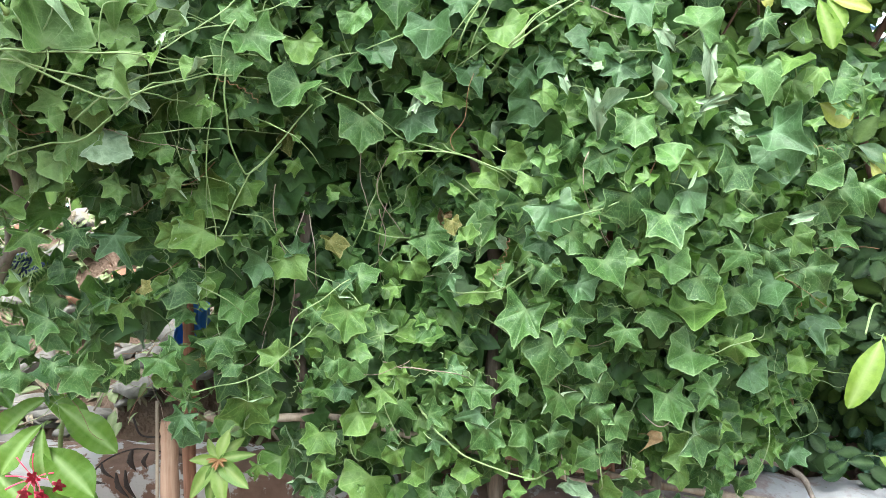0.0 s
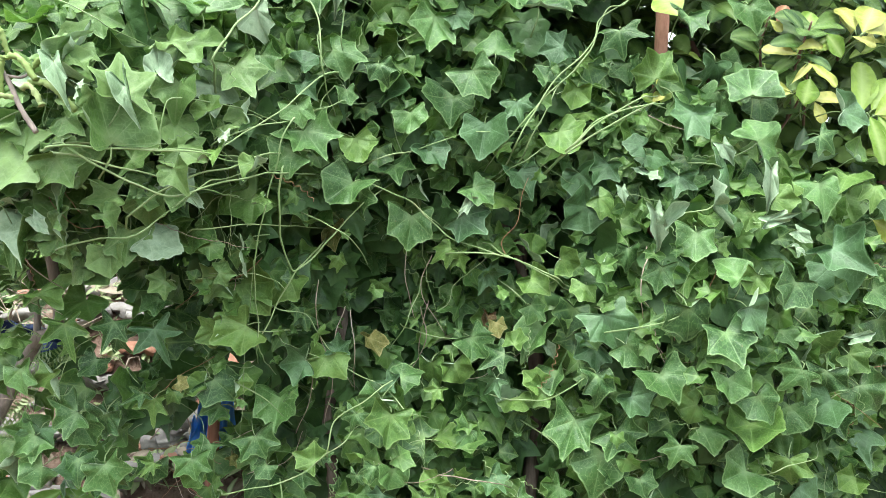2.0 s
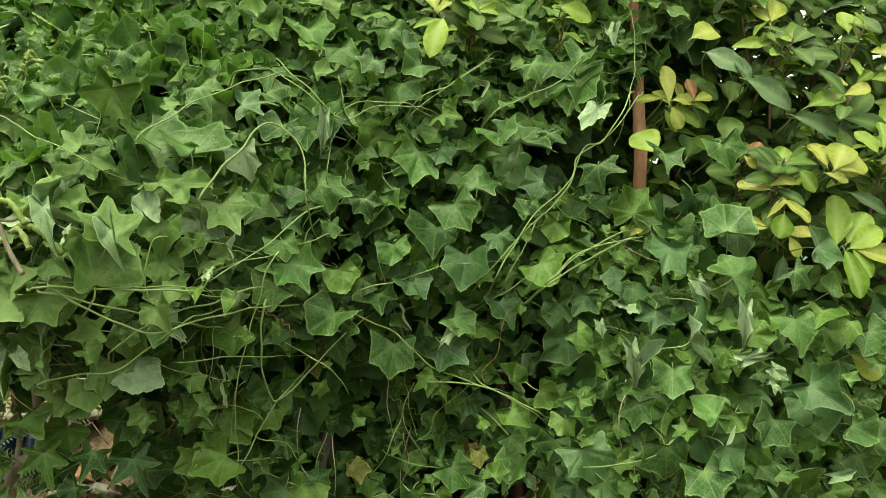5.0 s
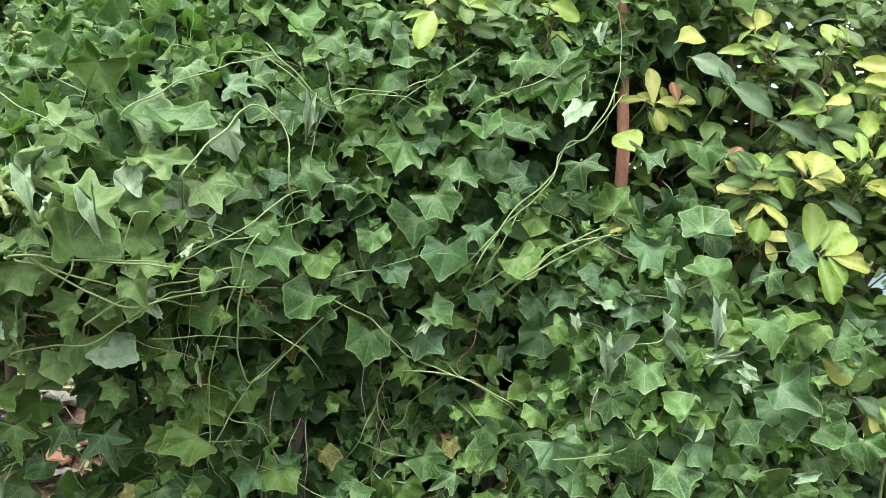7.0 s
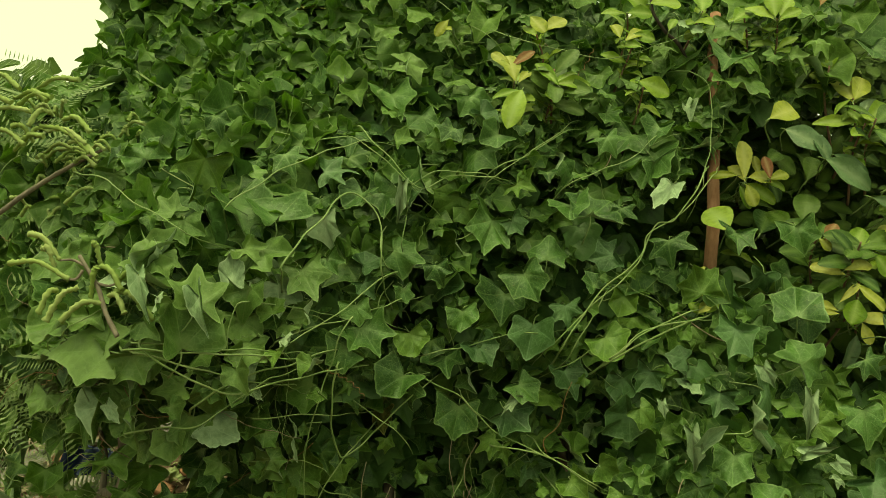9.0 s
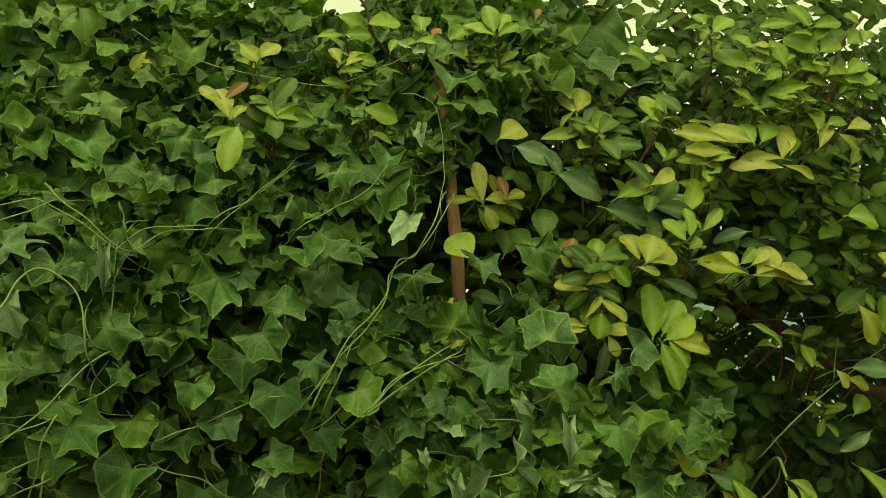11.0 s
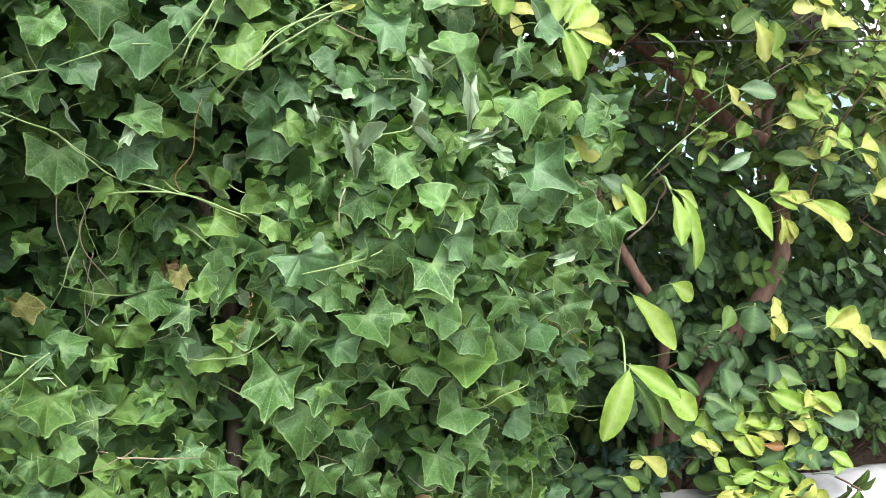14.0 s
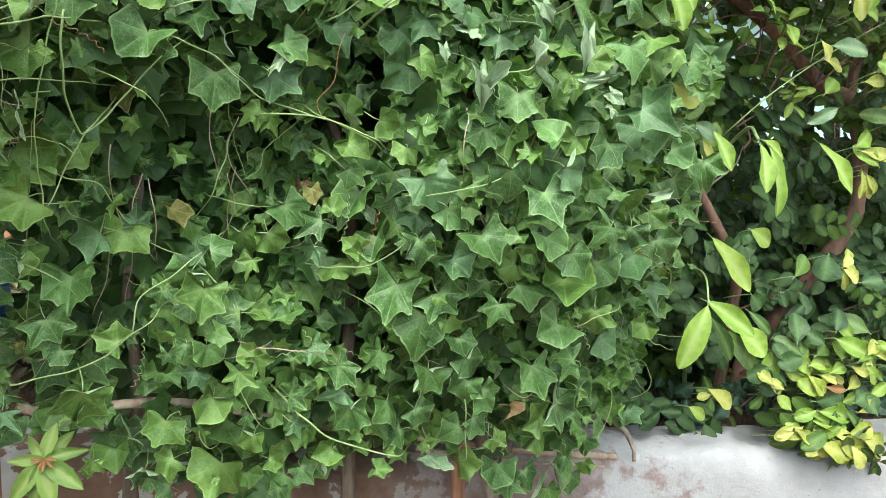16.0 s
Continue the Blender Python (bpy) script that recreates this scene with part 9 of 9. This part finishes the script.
tree_limb([(-0.606, 1.000, 1.496), (-0.613, 1.000, 1.484), (-0.626, 1.000, 1.482)], 0.002, 0.0015, "twig", GREYLIMB)
tree_limb([(-0.586, 1.000, 1.481), (-0.567, 1.000, 1.479), (-0.556, 1.000, 1.484)], 0.002, 0.0015, "twig", GREYLIMB)


def catkin(a, b, r=0.0027):
    """A furry spike: a bent tube with an uneven skin."""
    a, b = Vector(a), Vector(b)
    mid = (a + b) * 0.5 + Vector((0, -0.004, 0.012))
    part("catkin", tube(bmesh.new(), smooth_line([local(tree, a), local(tree, mid), local(tree, b)], 12), r * 0.75, r, 6, 0.42, round(a.x * 999)), SPIKE, tree)


for a, b in (((-0.640, 1.000, 1.506), (-0.684, 0.990, 1.536)),
             ((-0.623, 1.000, 1.482), (-0.705, 0.990, 1.495)),
             ((-0.636, 1.000, 1.467), (-0.652, 0.990, 1.433)),
             ((-0.556, 1.000, 1.484), (-0.519, 0.990, 1.492)),
             ((-0.587, 1.000, 1.502), (-0.543, 0.990, 1.475)),
             ((-0.558, 1.000, 1.474), (-0.495, 0.990, 1.440)),
             ((-0.589, 1.000, 1.461), (-0.582, 0.990, 1.501)),
             ((-0.583, 1.000, 1.506), (-0.593, 0.990, 1.531)),
             ((-0.608, 1.000, 1.473), (-0.641, 0.990, 1.425)),
             ((-0.572, 1.000, 1.456), (-0.620, 0.990, 1.426)),
             ((-0.565, 1.000, 1.466), (-0.535, 0.990, 1.445)),
             ((-0.646, 1.000, 1.497), (-0.662, 0.990, 1.518))):
    catkin(a, b, 0.0042)
for a, b in (((-0.914, 1.170, 1.798), (-0.843, 1.150, 1.776)),
             ((-0.836, 1.170, 1.775), (-0.745, 1.150, 1.797)),
             ((-0.857, 1.170, 1.767), (-0.792, 1.150, 1.761)),
             ((-0.920, 1.170, 1.725), (-0.817, 1.150, 1.742)),
             ((-0.899, 1.170, 1.708), (-0.819, 1.150, 1.688)),
             ((-0.856, 1.170, 1.752), (-0.787, 1.150, 1.766)),
             ((-0.812, 1.170, 1.724), (-0.709, 1.150, 1.684)),
             ((-0.798, 1.170, 1.717), (-0.718, 1.150, 1.696)),
             ((-0.848, 1.170, 1.682), (-0.789, 1.150, 1.704)),
             ((-0.925, 1.170, 1.749), (-0.852, 1.150, 1.753)),
             ((-0.890, 1.170, 1.777), (-0.916, 1.150, 1.776)),
             ((-0.797, 1.170, 1.747), (-0.818, 1.150, 1.718)),
             ((-0.776, 1.170, 1.737), (-0.714, 1.150, 1.716)),
             ((-0.817, 1.170, 1.697), (-0.847, 1.150, 1.716)),
             ((-0.760, 1.170, 1.701), (-0.698, 1.150, 1.677))):
    catkin(a, b, 0.0042)
rnd = random.Random(14)
for k in range(55):
    a = Vector((rnd.uniform(-0.86, -0.68), 1.24 + rnd.uniform(-0.05, 0.08), rnd.uniform(1.58, 1.78)))
    b = a + Vector((rnd.uniform(-0.06, 0.09), rnd.uniform(-0.03, 0.01), rnd.uniform(-0.035, 0.03)))
    catkin(a, b, 0.0034)


def grow_feathers():
    rnd = random.Random(15)
    verts, faces = [], []

    def leaflet(p, d, n, l, w):
        s = d.cross(n).normalized() * w
        i = len(verts)
        verts.extend([tuple(local(tree, q)) for q in (p, p + d * l * 0.4 + s, p + d * l, p + d * l * 0.4 - s)])
        faces.append((i, i + 1, i + 2, i + 3))

    for k in range(800):
        if k % 6 == 0:
            c = Vector((rnd.uniform(-1.6, -0.78), rnd.uniform(1.55, 1.9), rnd.uniform(0.9, 1.16)))
        else:
            c = Vector((rnd.uniform(-1.5, -0.74), rnd.uniform(1.25, 1.7), rnd.uniform(1.25, 1.88)))
        way = Vector((rnd.uniform(-1, 1), rnd.uniform(-0.5, 0.5), rnd.uniform(-0.5, 0.3))).normalized()
        n = Vector((rnd.uniform(-0.5, 0.5), -0.7, rnd.uniform(0.2, 1))).normalized()
        side = way.cross(n).normalized()
        for j in range(11):
            p = c + way * 0.009 * j
            for s in (-1, 1):
                leaflet(p, (side * s + way * 0.4).normalized(), n, 0.022, 0.0022)
    me = bpy.data.meshes.new("foliage")
    me.from_pydata(verts, [], faces)
    me.materials.append(FEATHER)
    ob = new("foliage", me)
    ob.parent = tree
    tagged(ob, "fine feathery leaflets", kind="stuff")


grow_feathers()

# ---- the one big heart-shaped leaf that leans out of the vine ----
HEART = mesh_of("heart_leaf", blade([(-122, 0.4), (-66, 0.5), (0, 0.86), (66, 0.5), (122, 0.4)], 0.06, 0.12, 0.12, 0.02, 0.5, 640), IVY_TRAIL, IVY_UNDER, STALK)
put_leaf(HEART, vine_of(-0.58), facing(local(vine_of(-0.58), (-0.596, 1.05, 1.392)), (-0.15, -1, 0.6), (-1, -0.1, 0.03), 0.118), label="large heart-shaped young leaf")
put_leaf(TRAILING_LEAVES[3], vine_of(-0.58), facing(local(vine_of(-0.58), (-0.545, 1.1, 1.41)), (0.2, -1, 0.3), (0.3, -0.1, -1), 0.085))


# ---- greenery further back ----
def far_mass(name, label, category, box, count, meshes, mat, size, seed, gaps=0.0, thin=0.0):
    t = thing(name, label, category, at=((box[0] + box[1]) / 2, (box[2] + box[3]) / 2, 0.5))
    rnd = random.Random(seed)
    poses = []
    while len(poses) < count:
        x, y, z = rnd.uniform(*box[:2]), rnd.uniform(*box[2:4]), rnd.uniform(*box[4:])
        top = box[5] - 0.3 * abs(noise.noise((x * 2.2, y, seed)))- 0.18 * abs(noise.noise((x * 7, y, seed)))
        ex, ey = (2 * x - box[0] - box[1]) / (box[1] - box[0]), (2 * y - box[2] - box[3]) / (box[3] - box[2])
        out = ex * ex * abs(ex) + ey * ey + 0.35 * noise.noise((x * 3, y * 3, seed + 7))
        top -= 0.5 * max(0.0, out - 0.45)
        if out > 1 or z > top or (thin and z > 1.3 and x > 0.75 and rnd.random() < thin) or noise.noise((x * 2.6, y * 2.6, z * 2.6 + seed)) < gaps:
            continue
        a = rnd.uniform(-2.5, 2.5)
        poses.append(facing(local(t, (x, y, z)), (rnd.uniform(-0.8, 0.8), -1, rnd.uniform(-0.2, 1.2)), (math.sin(a), -0.2, -math.cos(a)), rnd.uniform(*size)))
    mass("crown", t, meshes, poses, mat)
    for k in range(4):
        stem("trunk", [(0.15 * k - 0.2, 0, 0), (0.2 * k - 0.3, 0.05, (box[5] - 0.5) * 0.5), (0.35 * k - 0.5, 0, (box[5] - 0.5) * 0.85)], 0.02, 0.008, LIMB, t, 6, 0.15)
    return t


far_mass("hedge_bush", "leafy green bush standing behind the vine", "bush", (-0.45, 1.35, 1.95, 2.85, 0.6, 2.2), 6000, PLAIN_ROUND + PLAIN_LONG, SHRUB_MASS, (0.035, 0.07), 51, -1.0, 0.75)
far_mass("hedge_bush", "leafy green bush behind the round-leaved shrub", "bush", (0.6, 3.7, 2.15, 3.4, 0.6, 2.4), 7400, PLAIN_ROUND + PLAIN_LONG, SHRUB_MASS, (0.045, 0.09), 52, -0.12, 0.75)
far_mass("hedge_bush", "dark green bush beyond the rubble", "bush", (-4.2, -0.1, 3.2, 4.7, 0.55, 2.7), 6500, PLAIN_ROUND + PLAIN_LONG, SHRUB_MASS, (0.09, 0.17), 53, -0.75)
